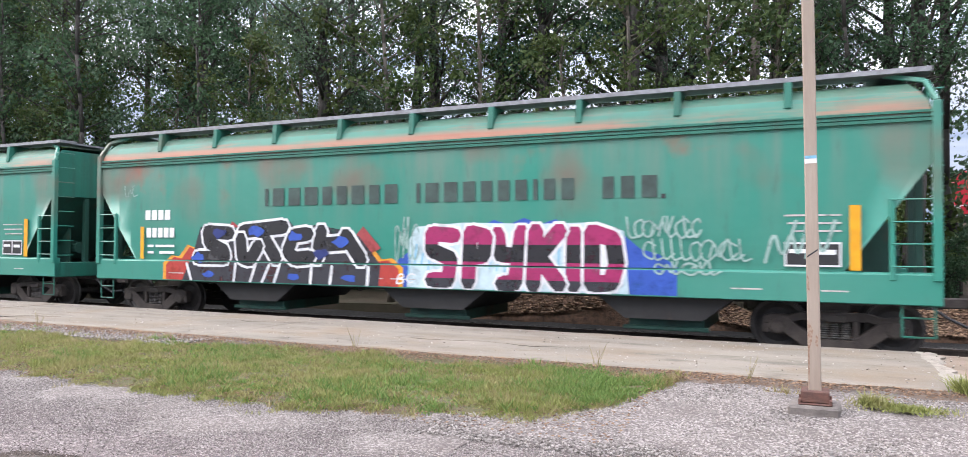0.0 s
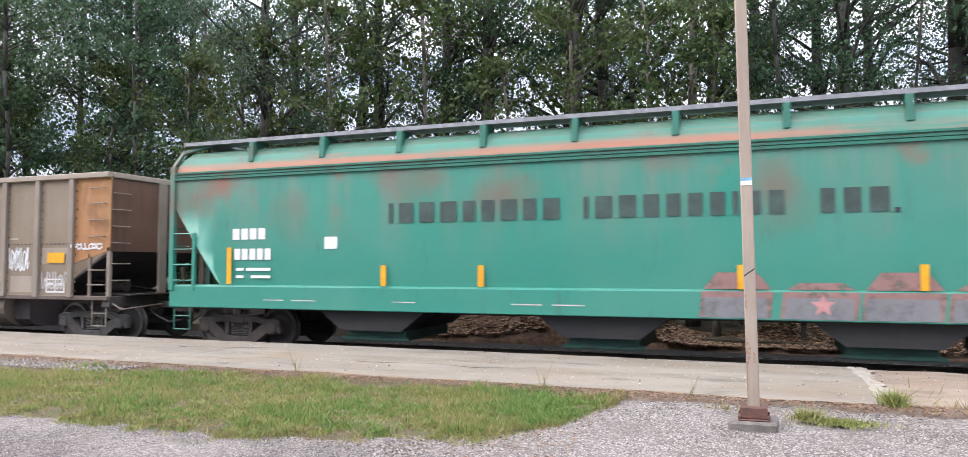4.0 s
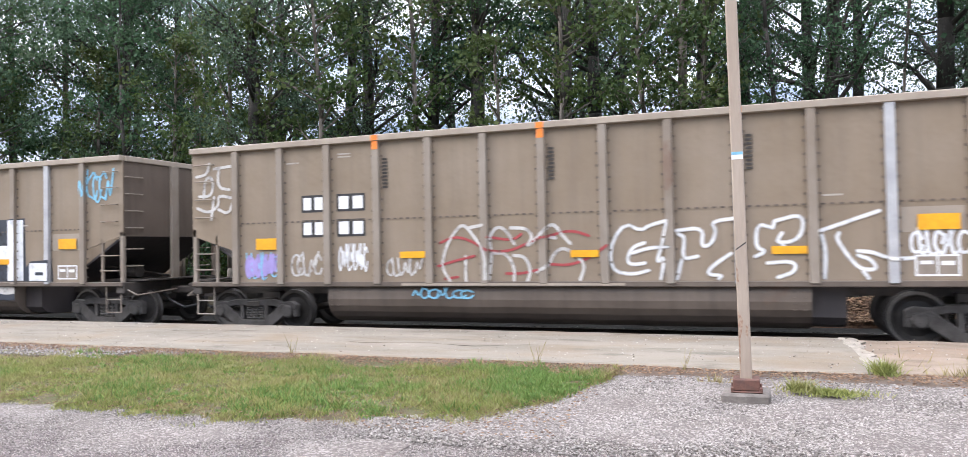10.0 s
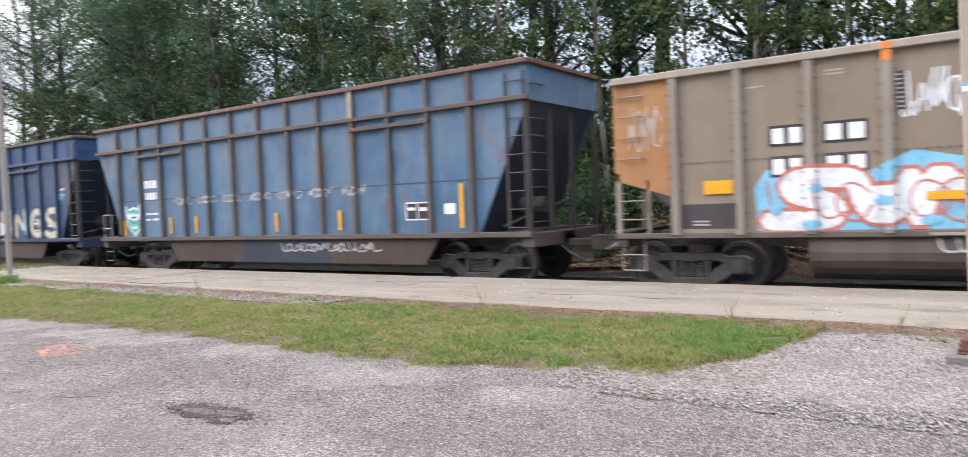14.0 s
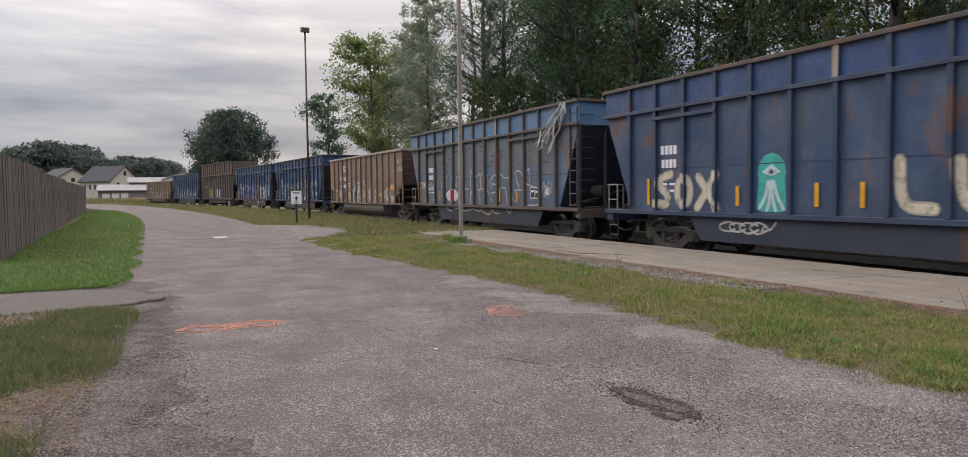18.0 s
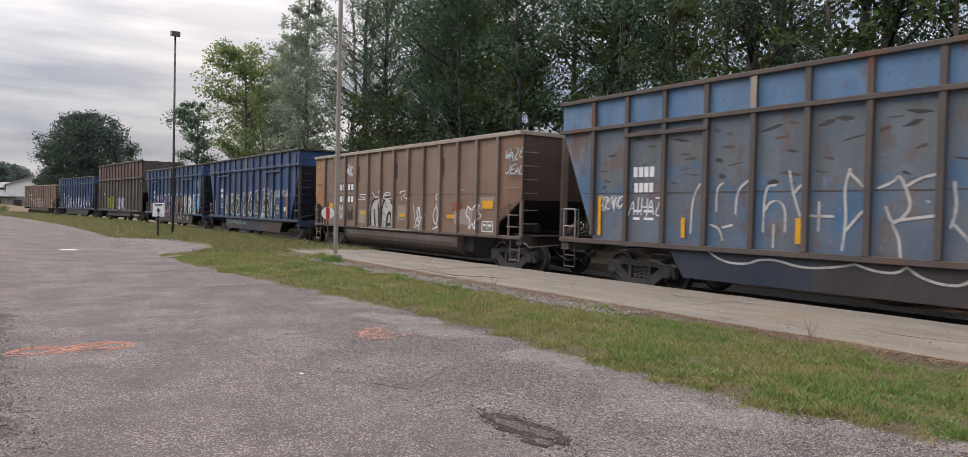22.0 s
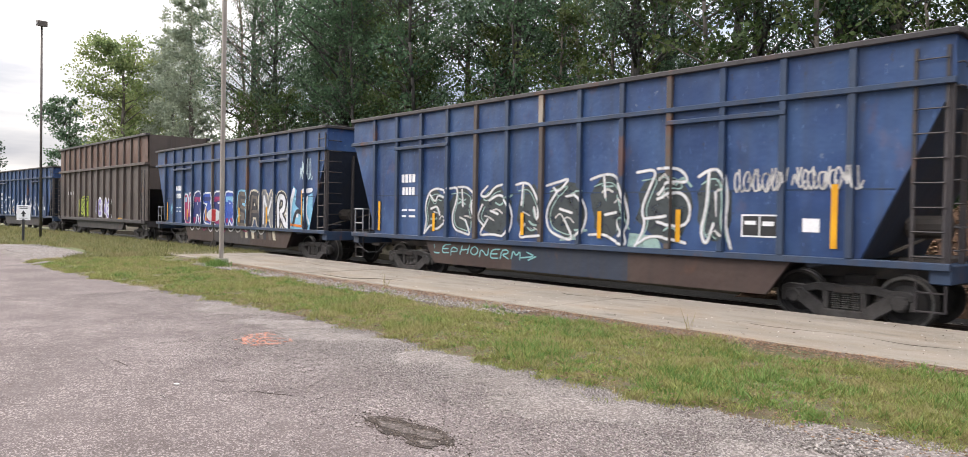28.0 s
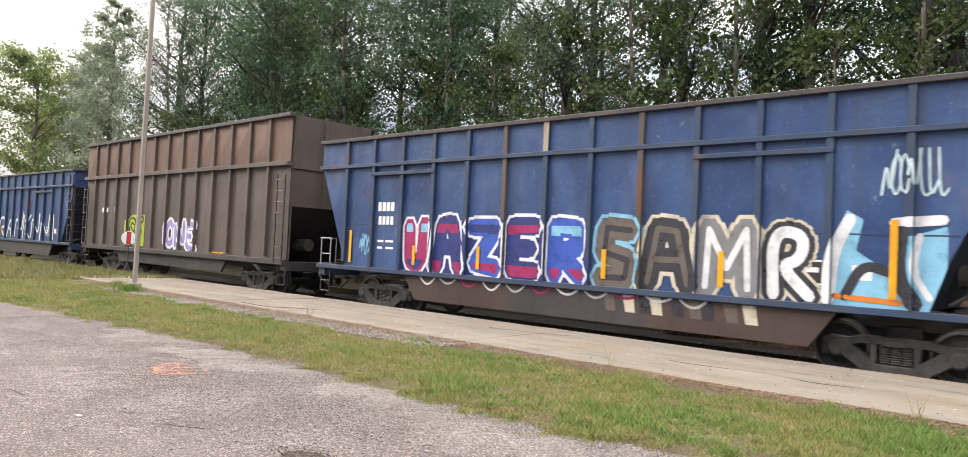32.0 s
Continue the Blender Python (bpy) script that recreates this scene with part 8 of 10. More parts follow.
car, fc = chip_car("hopper_gondola_car", "deep blue hopper gondola with black-filled white outlined letters", "blue", "blue", "blue_post", "belly", ("belly_rust", "belly_blue", "belly_rust"), (4, 6, 9), silver=(6,))
chip_marks(car, fc, [(1.5, 1.3, 2.2), (4.2, 1.35, 1.85), (7.7, 1.35, 1.9), (10.1, 1.35, 1.95), (12.1, 1.35, 2.0), (15.15, 1.35, 2.45)])
h = ML / 2
THROW = (([[(0, 0), (.12, .32), (.02, .58), (.2, .92), (.5, 1), (.8, .97), (1, .9)], [(.25, .86), (.5, .68), (.6, .86), (.85, .8)], [(.3, .55), (.6, .62), (.7, .42)], [(0, 0), (.35, .24), (.5, .06), (1, .3)]], 3.75, 4.75, 2.55),
         ([[(0, .97), (.36, 1), (.3, .7), (.12, .42), (.2, .12), (.6, .05), (.88, 0), (.66, .32)], [(.36, 1), (.72, 1), (1, .84), (.84, .6), (1, .3), (.95, 0)], [(.52, .94), (.56, .6)]], 4.85, 5.9, 2.57),
         ([[(.3, .98), (.06, .8), (.3, .76), (.5, .96), (.7, 1)], [(.16, .62), (0, .36), (.22, .2)], [(.35, .7), (.66, .84), (.93, .62), (1, .3), (.84, 0), (.4, .06), (.04, 0), (.32, .34)], [(.4, .5), (.6, .44)]], 6.0, 7.35, 2.6),
         ([[(0, .96), (.3, 1), (.55, .96), (.8, .72), (1, .4), (.8, .3), (.7, .55)], [(.28, .98), (.22, .6)], [(.36, .26), (.1, 0), (.5, .04), (1, .06)]], 7.45, 8.35, 2.64),
         ([[(.02, .88), (.35, .94), (.6, 1), (.3, .76), (.2, .84)], [(.3, .8), (.02, .5), (.06, .16), (.4, .04), (.7, 0), (.46, .34)], [(.5, .7), (.8, .74), (1, .46), (.9, .16), (.74, .06)], [(.36, .5), (.64, .44)]], 8.45, 9.75, 2.72),
         ([[(.02, .92), (.4, 1), (.7, .96), (.9, .6), (1, .3), (.8, .1)], [(.36, .98), (.4, .66)], [(.4, .4), (.7, .44)], [(0, .1), (.4, .12), (.66, .02), (.98, -.04), (.72, .34)]], 9.8, 10.9, 2.78),
         ([[(.02, .96), (.4, 1), (.26, .76), (.1, .46), (.2, .26), (0, -.04)], [(.4, 1), (.8, 1), (.96, .8), (.6, .84), (.42, .66)], [(.4, .6), (.8, .72), (1, .5), (.9, .22), (.4, .3)], [(0, -.02), (.3, .14), (.9, .04)], [(.16, .34), (.6, .38)]], 11.05, 12.4, 2.84),
         ([[(.05, .9), (.4, 1), (.8, .96), (.9, .6), (.82, .3), (1, 0)], [(.35, .96), (.3, .5), (.12, .2), (.3, 0), (.5, .3)], [(.55, .7), (.6, .4)]], 12.5, 13.25, 2.8))
for i, (g, u0, u1, top) in enumerate(THROW):
    at = lambda x, z: (u0 + (u1 - u0) * x - h, 1.27 + (top - 1.27) * z)
    blob = [at(0.5 + 0.52 * math.cos(k * math.pi / 8) * sp.uniform(0.75, 1.05), 0.5 + 0.5 * math.sin(k * math.pi / 8) * sp.uniform(0.8, 1.02)) for k in range(16)]
    decal(car, [blob], PAINT["smoke"], fc, 0.003 + 0.0015 * (i % 2), "thin black fill behind outlined letters" if i == 0 else "")
    lettering(car, [[[at(*q) for q in p] for p in g]], fc, [(0.07, "pale"), (0.035, "white")], "white outlined throw-up letters")
    for p in g[:2]:      # second, thinner pass of the can
        lettering(car, [[at(0.5 + (x - 0.5) * 0.8, 0.48 + (z - 0.5) * 0.8) for x, z in p]], fc, [(0.03, "mist")])
    for k in range(6):
        x, z = sp.uniform(0.2, 0.75), sp.uniform(0.15, 0.85)
        lettering(car, [[at(x, z), at(x + 0.12, z + sp.uniform(-0.06, 0.12)), at(x + 0.26, z + sp.uniform(-0.1, 0.06))]], fc, [(sp.uniform(0.03, 0.06), ("mist", "pale", "ink")[k % 3])])
fill(car, ML, fc, [[(8.9, 1.25), (9.3, 1.75), (9.5, 1.3)], [(10.85, 1.2), (10.9, 1.5), (11.6, 1.45), (11.7, 1.2)]], "mist", 0.002)
tags(car, ML, fc, [(13.3, 14.3, 2.3, 2.75, "pale", 0.05, 9), (14.4, 15.6, 2.35, 2.75, "pale", 0.05, 10)])
lettering(car, word("LEPHONERM", 4.15 - h, 7.6 - h, 0.74, 0.97, 0.3, 0.06, 0.03, tag) + [[(7.6 - h, 0.78), (8.15 - h, 0.84), (7.85 - h, 0.93)], [(8.15 - h, 0.84), (7.9 - h, 0.74)]], fc, [(0.036, "aqua")], "pale teal sprayed lettering on the sill")
cars.append((car, -176.66, ML))

car, fc = chip_car("hopper_gondola_car", "deep blue hopper gondola under a long many-coloured graffiti piece", "blue", "blue", "blue_post", "belly", ("belly_rust", "belly", "belly_rust"), (5, 8), silver=(6,))
chip_marks(car, fc, [(1.5, 1.3, 2.2), (4.15, 1.35, 1.85), (6.4, 1.35, 1.9), (9.9, 1.35, 1.95), (12.4, 1.35, 2.0), (15.2, 1.35, 2.6)])
decal(car, flames(ML, 3.6, 9.6, 1.2, 2.55, 12, 0.05), PAINT["navy"], fc, 0.003, "dark blue cloud behind a piece")
MZR = ([[(3.95, 2.35), (4.0, 1.45), (4.25, 1.35), (4.45, 1.6), (4.5, 2.4)]], [[(5.0, 1.35), (5.15, 2.4), (5.5, 2.45), (5.75, 1.35)], [(5.1, 1.85), (5.65, 1.85)]], [[(6.2, 2.35), (6.95, 2.35), (6.3, 1.5), (7.0, 1.4)]], [[(8.1, 2.4), (7.45, 2.4), (7.45, 1.4), (8.1, 1.4)], [(7.5, 1.9), (7.95, 1.9)]], [[(8.65, 1.38), (8.65, 2.4), (9.2, 2.35), (9.2, 1.95), (8.75, 1.85), (9.3, 1.38)]])
for i, (g, col) in enumerate(zip(MZR, ("crimson", "navy", "blue", "navy", "blue"))):
    blocks(car, ML, fc, [g], "white", col, 0.42, 0.15, (), "blue and red letters with white outlines" if i == 0 else "")
    for c2, lo, hi in (("crimson" if i else "navy", 1.2, 1.5), (("sky", "crimson", "navy", "crimson", "sky")[i], 2.2, 2.42)):
        cut = [(x0, x1, max(z0, lo), min(z1, hi), y) for x0, x1, z0, z1, y in fc if max(z0, lo) < min(z1, hi)]
        decal(car, [q for p in g for q in stroke([(u - h, z) for u, z in p], 0.3 if i % 2 else 0.24)], PAINT[c2], cut, 0.0175, "", "graffiti_shade")
GRV = ([[(10.5, 2.35), (9.95, 2.4), (9.9, 1.9), (10.45, 1.75), (10.4, 1.4), (9.85, 1.38)]], [[(10.9, 1.35), (11.1, 2.4), (11.5, 2.35), (11.75, 1.35)], [(11.05, 1.8), (11.65, 1.8)]], [[(12.1, 1.35), (12.15, 2.4), (12.5, 1.7), (12.85, 2.4), (12.9, 1.35)]])
for i, g in enumerate(GRV):
    blocks(car, ML, fc, [g], "cream" if i else "sky", ("taupe", "coal", "grey")[i], 0.46, 0.16, (), "taupe, black and cream letters" if i == 0 else "")
    decal(car, [q for p in g for q in stroke([(u - h, z) for u, z in p], 0.12)], PAINT[("coal", "taupe", "white")[i]], fc, 0.018, "", "graffiti_shade")
    for u in (0.0, 0.45, 0.8):
        fill(car, ML, fc, [[(9.9 + 1.05 * i + u, 1.06), (10.15 + 1.05 * i + u, 1.06), (10.2 + 1.05 * i + u, 0.72), (9.98 + 1.05 * i + u, 0.72)]], ("taupe", "cream", "coal")[(i + int(u * 3)) % 3], 0.006)
lettering(car, [[[(u - h, z) for u, z in p] for p in ([(13.35, 1.3), (13.3, 2.4), (13.85, 2.35), (13.8, 1.9), (13.45, 1.8), (13.95, 1.3)],)]], fc, [(0.5, "cream"), (0.4, "coal"), (0.2, "white")], "cream, black and white letter")
fill(car, ML, fc, [[(14.2, 1.2), (14.2, 2.0), (14.5, 2.75), (14.75, 2.6), (14.65, 2.1), (15.1, 1.8), (15.3, 2.3), (15.9, 2.5), (16.0, 2.1), (15.7, 1.2)]], "sky", 0.004, "sky-blue and black flourish")
for col, w, p in (("white", 0.2, [(14.25, 1.3), (14.3, 2.1), (14.55, 2.6)]), ("coal", 0.16, [(14.5, 1.35), (14.75, 1.9), (15.2, 1.75)]), ("white", 0.16, [(15.2, 2.55), (15.85, 2.6)]), ("coal", 0.24, [(15.3, 2.4), (15.25, 1.7), (15.5, 1.3)]), ("white", 0.1, [(15.55, 2.35), (15.45, 1.8), (15.7, 1.4)]), ("orange", 0.09, [(14.3, 1.35), (14.9, 1.32), (15.3, 1.3)])):
    lettering(car, [[(u - h, z) for u, z in p]], fc, [(w, col)])
for i in range(11):
    k = sp.uniform(0.06, 0.2)
    lettering(car, [[(4.4 + 0.72 * i + 0.18 * q - h, 1.06 - k * math.sin(math.pi * q / 3)) for q in range(4)]], fc, [(0.05, ("white", "pale", "crimson")[i % 3])], "drips on the sill" if i == 0 else "")
tags(car, ML, fc, [(15.0, 15.9, 2.9, 3.7, "ice", 0.05, 6), (1.9, 2.4, 1.5, 2.1, "sky", 0.05, 4)])
cars.append((car, -195.26, ML))

# the tall umber car
def tall_car():
    car = thing("high_cube_gondola_car", "tall dark umber gondola with a raised upper tier and dented sides", "freight car", "train")
    L, h, top = 16.9, 8.45, 5.85
    dr = random.Random(8)
    us = [0] + [1.2 + 1.21 * i for i in range(13)] + [L]
    for a, b in zip(us, us[1:]):
        for nm, z0, z1, y in (("side_panel", 1.2, 4.25, 1.58), ("upper_panel", 4.25, top, 1.6)):
            for k in (-1, 1):
                s = Shape()
                y0 = k * y
                dent = dr.uniform(-0.05, 0.01) * -k
                xm, zm = (a + b) / 2 - h, (z0 + z1) / 2 + dr.uniform(-0.4, 0.4)
                s.add([(a - h, y0, z0), (b - h, y0, z0), (b - h, y0, z1), (a - h, y0, z1), (xm, y0 + dent, zm)], [(0, 1, 4), (1, 2, 4), (2, 3, 4), (3, 0, 4)])
                s.box(a - h, b - h, *sorted((y0 - k * 0.06, y0 - k * 0.1)), z0, z1)
                part(nm, s, MAT["umber" if nm == "side_panel" else "rust_dark"], car)
    for u in us[1:-1]:
        for k in (-1, 1):
            part("side_post", Shape().box(u - h - 0.06, u - h + 0.06, *sorted((k * 1.7, k * 1.5)), 1.3, top - 0.1)
                 .prism([(u - h - 0.06, 1.3), (u - h - 0.16, 1.2), (u - h + 0.16, 1.2), (u - h + 0.06, 1.3)], "y", *sorted((k * 1.72, k * 1.58))), MAT["umber"], car, bevel=0.008)
    for k in (-1, 1):
        part("belt_rail", Shape().box(-h, h, *sorted((k * 1.55, k * 1.74)), 4.18, 4.32), MAT["umber"], car, bevel=0.01)
        part("top_chord", Shape().box(-h - 0.05, h + 0.05, *sorted((k * 1.5, k * 1.74)), top - 0.12, top), MAT["belly"], car, bevel=0.01)
        a, b = sorted((k * h, k * (h - 0.06)))
        part("end_sheet", Shape().box(a, b, -1.55, 1.55, 2.9, top - 0.05), MAT["umber"], car)
        part("end_rib", Shape().box(*sorted((k * h, k * (h + 0.06))), -1.5, 1.5, 4.1, 4.3).box(*sorted((k * h, k * (h + 0.06))), -0.4, -0.3, 2.9, top).box(*sorted((k * h, k * (h + 0.06))), 0.7, 0.8, 2.9, top), MAT["umber"], car)
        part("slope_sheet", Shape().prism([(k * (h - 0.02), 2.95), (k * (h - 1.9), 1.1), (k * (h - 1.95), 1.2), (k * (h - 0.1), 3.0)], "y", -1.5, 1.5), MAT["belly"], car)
        part("end_sill", Shape().box(*sorted((k * h, k * (h - 0.3))), -1.6, 1.6, 0.86, 1.16), MAT["belly"], car, bevel=0.015)
        part("side_sill", Shape().box(-h, h, *sorted((k * 1.5, k * 1.72)), 1.05, 1.22), MAT["belly"], car, bevel=0.01)
        part("air_tank", Shape().tube((k * (h - 0.4), -0.5, 1.7), (k * (h - 1.1), -0.5, 1.7), 0.2, 12), MAT["steel"], car)
        coupler(car, k * h)
        ladder(car, *sorted((k * (h - 0.08), k * (h - 0.52))), -1.72, 1.1, 3.9, MAT["belly"], 8)
        stirrup(car, k * (h - 0.08), k * (h - 0.5), MAT["belly"])
    part("fish_belly_sill", Shape().prism([(3.7 - h, 1.1), (4.1 - h, 0.62), (12.8 - h, 0.62), (13.2 - h, 1.1)], "y", -1.56, -1.48).prism([(3.7 - h, 1.1), (4.1 - h, 0.62), (12.8 - h, 0.62), (13.2 - h, 1.1)], "y", 1.48, 1.56), MAT["belly"], car)
    part("centre_sill", Shape().box(-h, h, -0.3, 0.3, 0.8, 1.12), MAT["steel"], car)
    for x in (-h + 2.3, h - 2.3):
        truck(car, x)
    fcs = [(-h, h, 1.25, 4.1, -1.6)] + [(u - h - 0.06, u - h + 0.06, 1.3, 4.1, -1.7) for u in us[1:-1]]
    return car, fcs


car, fc = tall_car()
fill(car, ML, fc, [[(4.8, 1.3), (4.7, 2.3), (5.3, 2.6), (6.5, 2.6), (6.5, 1.3)]], "lime", 0.004, "lime green and black piece")
lettering(car, word("SF", 5.0 - ML / 2, 6.3 - ML / 2, 1.4, 2.4, 0.2, 0, 0, tag), fc, [(0.3, "black"), (0.14, "lime")])
lettering(car, word("ONE", 8.5 - ML / 2, 10.9 - ML / 2, 1.4, 2.3, 0.2, 0, 0.05, tag), fc, [(0.42, "white"), (0.2, "lilac")], "white and violet letters")
decal(car, [rect(12.0 - ML / 2, 13.1 - ML / 2, 1.22, 1.3)], MAT["yellow"], fc, 0.006, name="reflector")
decal(car, bars(2.0 - ML / 2, 3.6 - ML / 2, 2.7, 2.9, 7, 0.3), MAT["white"], fc, 0.006, "faint white mark", "mark_block", split=True)
cars.append((car, -213.92, ML))

car, fc = chip_car("hopper_gondola_car", "deep blue hopper gondola with tall white scrawled letters", "blue", "blue", "blue_post", "belly", ("belly",), ())
chip_marks(car, fc, [(1.5, 1.3, 2.2), (6.4, 1.35, 1.9), (15.2, 1.35, 2.6)])
lettering(car, word("GZRANKNNI", 3.4 - ML / 2, 15.0 - ML / 2, 1.3, 2.5, 0.2, 0.1, 0.12, tag), fc, [(0.13, "white")], "tall white letters")
cars.append((car, -232.6, ML))
car, fc = gondola("coal_gondola_car", "faded brown coal gondola with white letters, last of the train", body="brown_old", ends=("brown_old", "brown_old"), orange=(), post_paint="brown_post")
gondola_marks(car, fc)
lettering(car, word("GTEAI", 5.0 - JL / 2, 12.0 - JL / 2, 1.3, 2.3, 0.3, 0.1, 0.1, tag), fc, [(0.1, "white")], "white sprayed letters")
cars.append((car, -251.0, JL))


def train_s(t):
    """How far the train has gone at t seconds; it slows a little."""
    ease = np.interp(t, (0, 6, 10, 11, 12, 13, 16, 20, 23, 28, 32), (0.05, -0.15, 0.08, 0.07, 0.24, 0.3, 0.24, 0.36, -0.08, -0.1, 0.28))
    return 6.40679668 * t - 0.016349459 * t * t - 0.000116269 * t ** 3 + float(ease)


def motions():
    times = [0.1 * k for k in range(321)]
    for car, off, L in cars:
        rows = []
        for t in times[::5]:
            s = off + train_s(t)
            b = L / 2 - 2.3
            xa, ya, _ = track_at(s - b)
            xb, yb, _ = track_at(s + b)
            rows.append((t, pose((xa + xb) / 2, (ya + yb) / 2, RAIL, 0, 0, math.degrees(math.atan2(yb - ya, xb - xa)))))
        walk(car, rows)
    for w in wheelsets:
        x, y, z = w.matrix_basis.translation
        walk(w, [(t, pose(x, y, z, 0, math.degrees(train_s(t) / 0.46), 0)) for t in times])


# ---- trees ----
def tree_mesh(seed, height, spread, first, leaves, size, trunk_r, lean=0.0, wild=1.0, ball=False):
    """A tapered trunk with limbs (arrays) and leaf blades clustered round the limb ends."""
    r = random.Random(seed)
    g = np.random.default_rng(seed)
    wood = Shape()
    tips = []
    pts = [Vector((0, 0, -0.4))]
    n = 9
    for i in range(1, n + 1):
        k = i / n
        pts.append(Vector((lean * height * k + r.uniform(-0.12, 0.12) * wild, r.uniform(-0.12, 0.12) * wild, height * 0.96 * k)))
    for i in range(n):
        a, b = trunk_r * (1 - i / n) ** 0.8 + 0.03, trunk_r * (1 - (i + 1) / n) ** 0.8 + 0.03
        wood.tube(pts[i], pts[i + 1], a * (1.35 if i == 0 else 1), 8, b)
    limbs = int(16 * wild + height)
    for j in range(limbs):
        k = first + (0.97 - first) * (j + r.random()) / limbs
        i = min(n - 1, int(k * n))
        o = pts[i].lerp(pts[i + 1], k * n - i)
        ang = r.uniform(0, 6.283)
        reach = spread * (0.45 + 0.75 * math.sin(math.pi * min(1, (k - first) / (1 - first) * 0.85 + 0.12))) * r.uniform(0.6, 1.15) * (0.7 if ball else 1.0)
        mid = o + Vector((math.cos(ang), math.sin(ang), r.uniform(0.35, 1.1))) * reach * 0.5
        end = mid + Vector((math.cos(ang + r.uniform(-0.5, 0.5)), math.sin(ang + r.uniform(-0.5, 0.5)), r.uniform(0.1, 0.9))) * reach * 0.5
        q = trunk_r * 0.32 * (1.1 - k)
        wood.tube(o, mid, q + 0.02, 5, q * 0.7 + 0.012)
        wood.tube(mid, end, q * 0.7 + 0.012, 5, 0.01)
        tips += [(mid, reach * 0.26), (end, reach * 0.42), (end, reach * 0.42), (mid.lerp(end, 0.6), reach * 0.34)]
        for _ in range(2):
            e2 = mid + Vector((r.uniform(-1, 1), r.uniform(-1, 1), r.uniform(-0.35, 0.6))) * reach * 0.42
            wood.tube(mid, e2, q * 0.45 + 0.01, 4, 0.008)
            tips.append((e2, reach * 0.36))
    if ball:      # a full round crown
        tips = [t for t in tips if (t[0].x ** 2 + t[0].y ** 2) / spread ** 2 + ((t[0].z - height * 0.56) / (height * 0.45)) ** 2 < 0.9]
        for _ in range(260):
            q = Vector((r.gauss(0, 1), r.gauss(0, 1), r.gauss(0, 1))).normalized() * (r.random() ** 0.25)
            tips.append((Vector((q.x * spread * 1.15, q.y * spread * 1.15, height * 0.56 + q.z * height * 0.43)), spread * 0.22))
    c = np.array([tuple(t[0]) for t in tips])
    s = np.array([t[1] for t in tips])
    idx = g.integers(0, len(tips), leaves)
    off = g.normal(0, 1, (leaves, 3))
    off /= np.linalg.norm(off, axis=1)[:, None] + 1e-9
    pos = c[idx] + off * (s[idx] * g.uniform(0.0, 1.0, leaves) ** 0.75)[:, None] * np.array([1, 1, 0.78])
    d = g.normal(0, 1, (leaves, 3))
    d[:, 2] -= 0.35
    d /= np.linalg.norm(d, axis=1)[:, None]
    w = np.cross(d, g.normal(0, 1, (leaves, 3)))
    w /= np.linalg.norm(w, axis=1)[:, None] + 1e-9
    nn = np.cross(d, w)
    ln = (size * g.uniform(0.6, 1.3, leaves))[:, None]
    v = np.stack([pos, pos + d * ln * 0.5 + w * ln * 0.36 + nn * ln * 0.1, pos + d * ln, pos + d * ln * 0.5 - w * ln * 0.36 + nn * ln * 0.1], 1).reshape(-1, 3)
    f = np.arange(leaves * 4).reshape(-1, 4)
    f = np.concatenate([f[:, [0, 1, 2]], f[:, [0, 2, 3]]])
    return wood, v, f


def tree_kind(seed, height, spread, first, leaves, size, trunk_r, bark, leaf, lean=0.0, wild=1.0, ball=False):
    wood, v, f = tree_mesh(seed, height, spread, first, leaves, size, trunk_r, lean, wild, ball)
    return wood.mesh("trunk", MAT[bark], smooth=True), fast("crown", v, f, MAT[leaf])


def plant(name, kind, label, x, y, z, scale, turn, group, category="tree"):
    t = thing(name, label, category, group, at=Matrix.Translation((x, y, z)) @ Matrix.Rotation(turn, 4, "Z") @ Matrix.Scale(scale, 4))
    linked("trunk", kind[0], t)
    linked("crown", kind[1], t)
    return t


K_TALL = [tree_kind(21 + i, h, sp, fi, int(n * 2.3), 0.107, tr, bk, lf, ln) for i, (h, sp, fi, n, tr, bk, lf, ln) in enumerate((
    (18, 2.6, 0.3, 6000, 0.25, "bark", "leaf", 0.01), (17, 2.3, 0.4, 4600, 0.22, "bark", "leaf", -0.02), (19, 3.0, 0.26, 7200, 0.3, "bark", "leaf_grey", 0.0),
    (16, 2.2, 0.34, 3800, 0.13, "bark_pale", "leaf", 0.03), (17.5, 2.8, 0.24, 5600, 0.2, "bark", "leaf_warm", -0.01)))]
K_THIN = [tree_kind(41 + i, h, 1.5, 0.35, n, 0.17, 0.075, bk, lf, ln, 0.8) for i, (h, n, bk, lf, ln) in enumerate((
    (12, 2600, "bark_pale", "shrub", 0.02), (13.5, 2200, "bark", "leaf", -0.03), (10, 2400, "bark_pale", "leaf_warm", 0.04)))]
K_BUSH = [tree_kind(61 + i, h, sp, 0.05, n, 0.13, 0.035, "bark", lf, 0.0, 0.7) for i, (h, sp, n, lf) in enumerate(((2.6, 1.5, 2600, "shrub"), (1.7, 1.3, 1800, "leaf"), (3.4, 1.4, 2600, "leaf")))]
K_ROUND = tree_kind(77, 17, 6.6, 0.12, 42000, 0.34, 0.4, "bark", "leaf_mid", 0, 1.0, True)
K_GOLD = tree_kind(78, 15.5, 3.3, 0.3, 15000, 0.23, 0.2, "bark_pale", "leaf_gold", 0, 1.0)
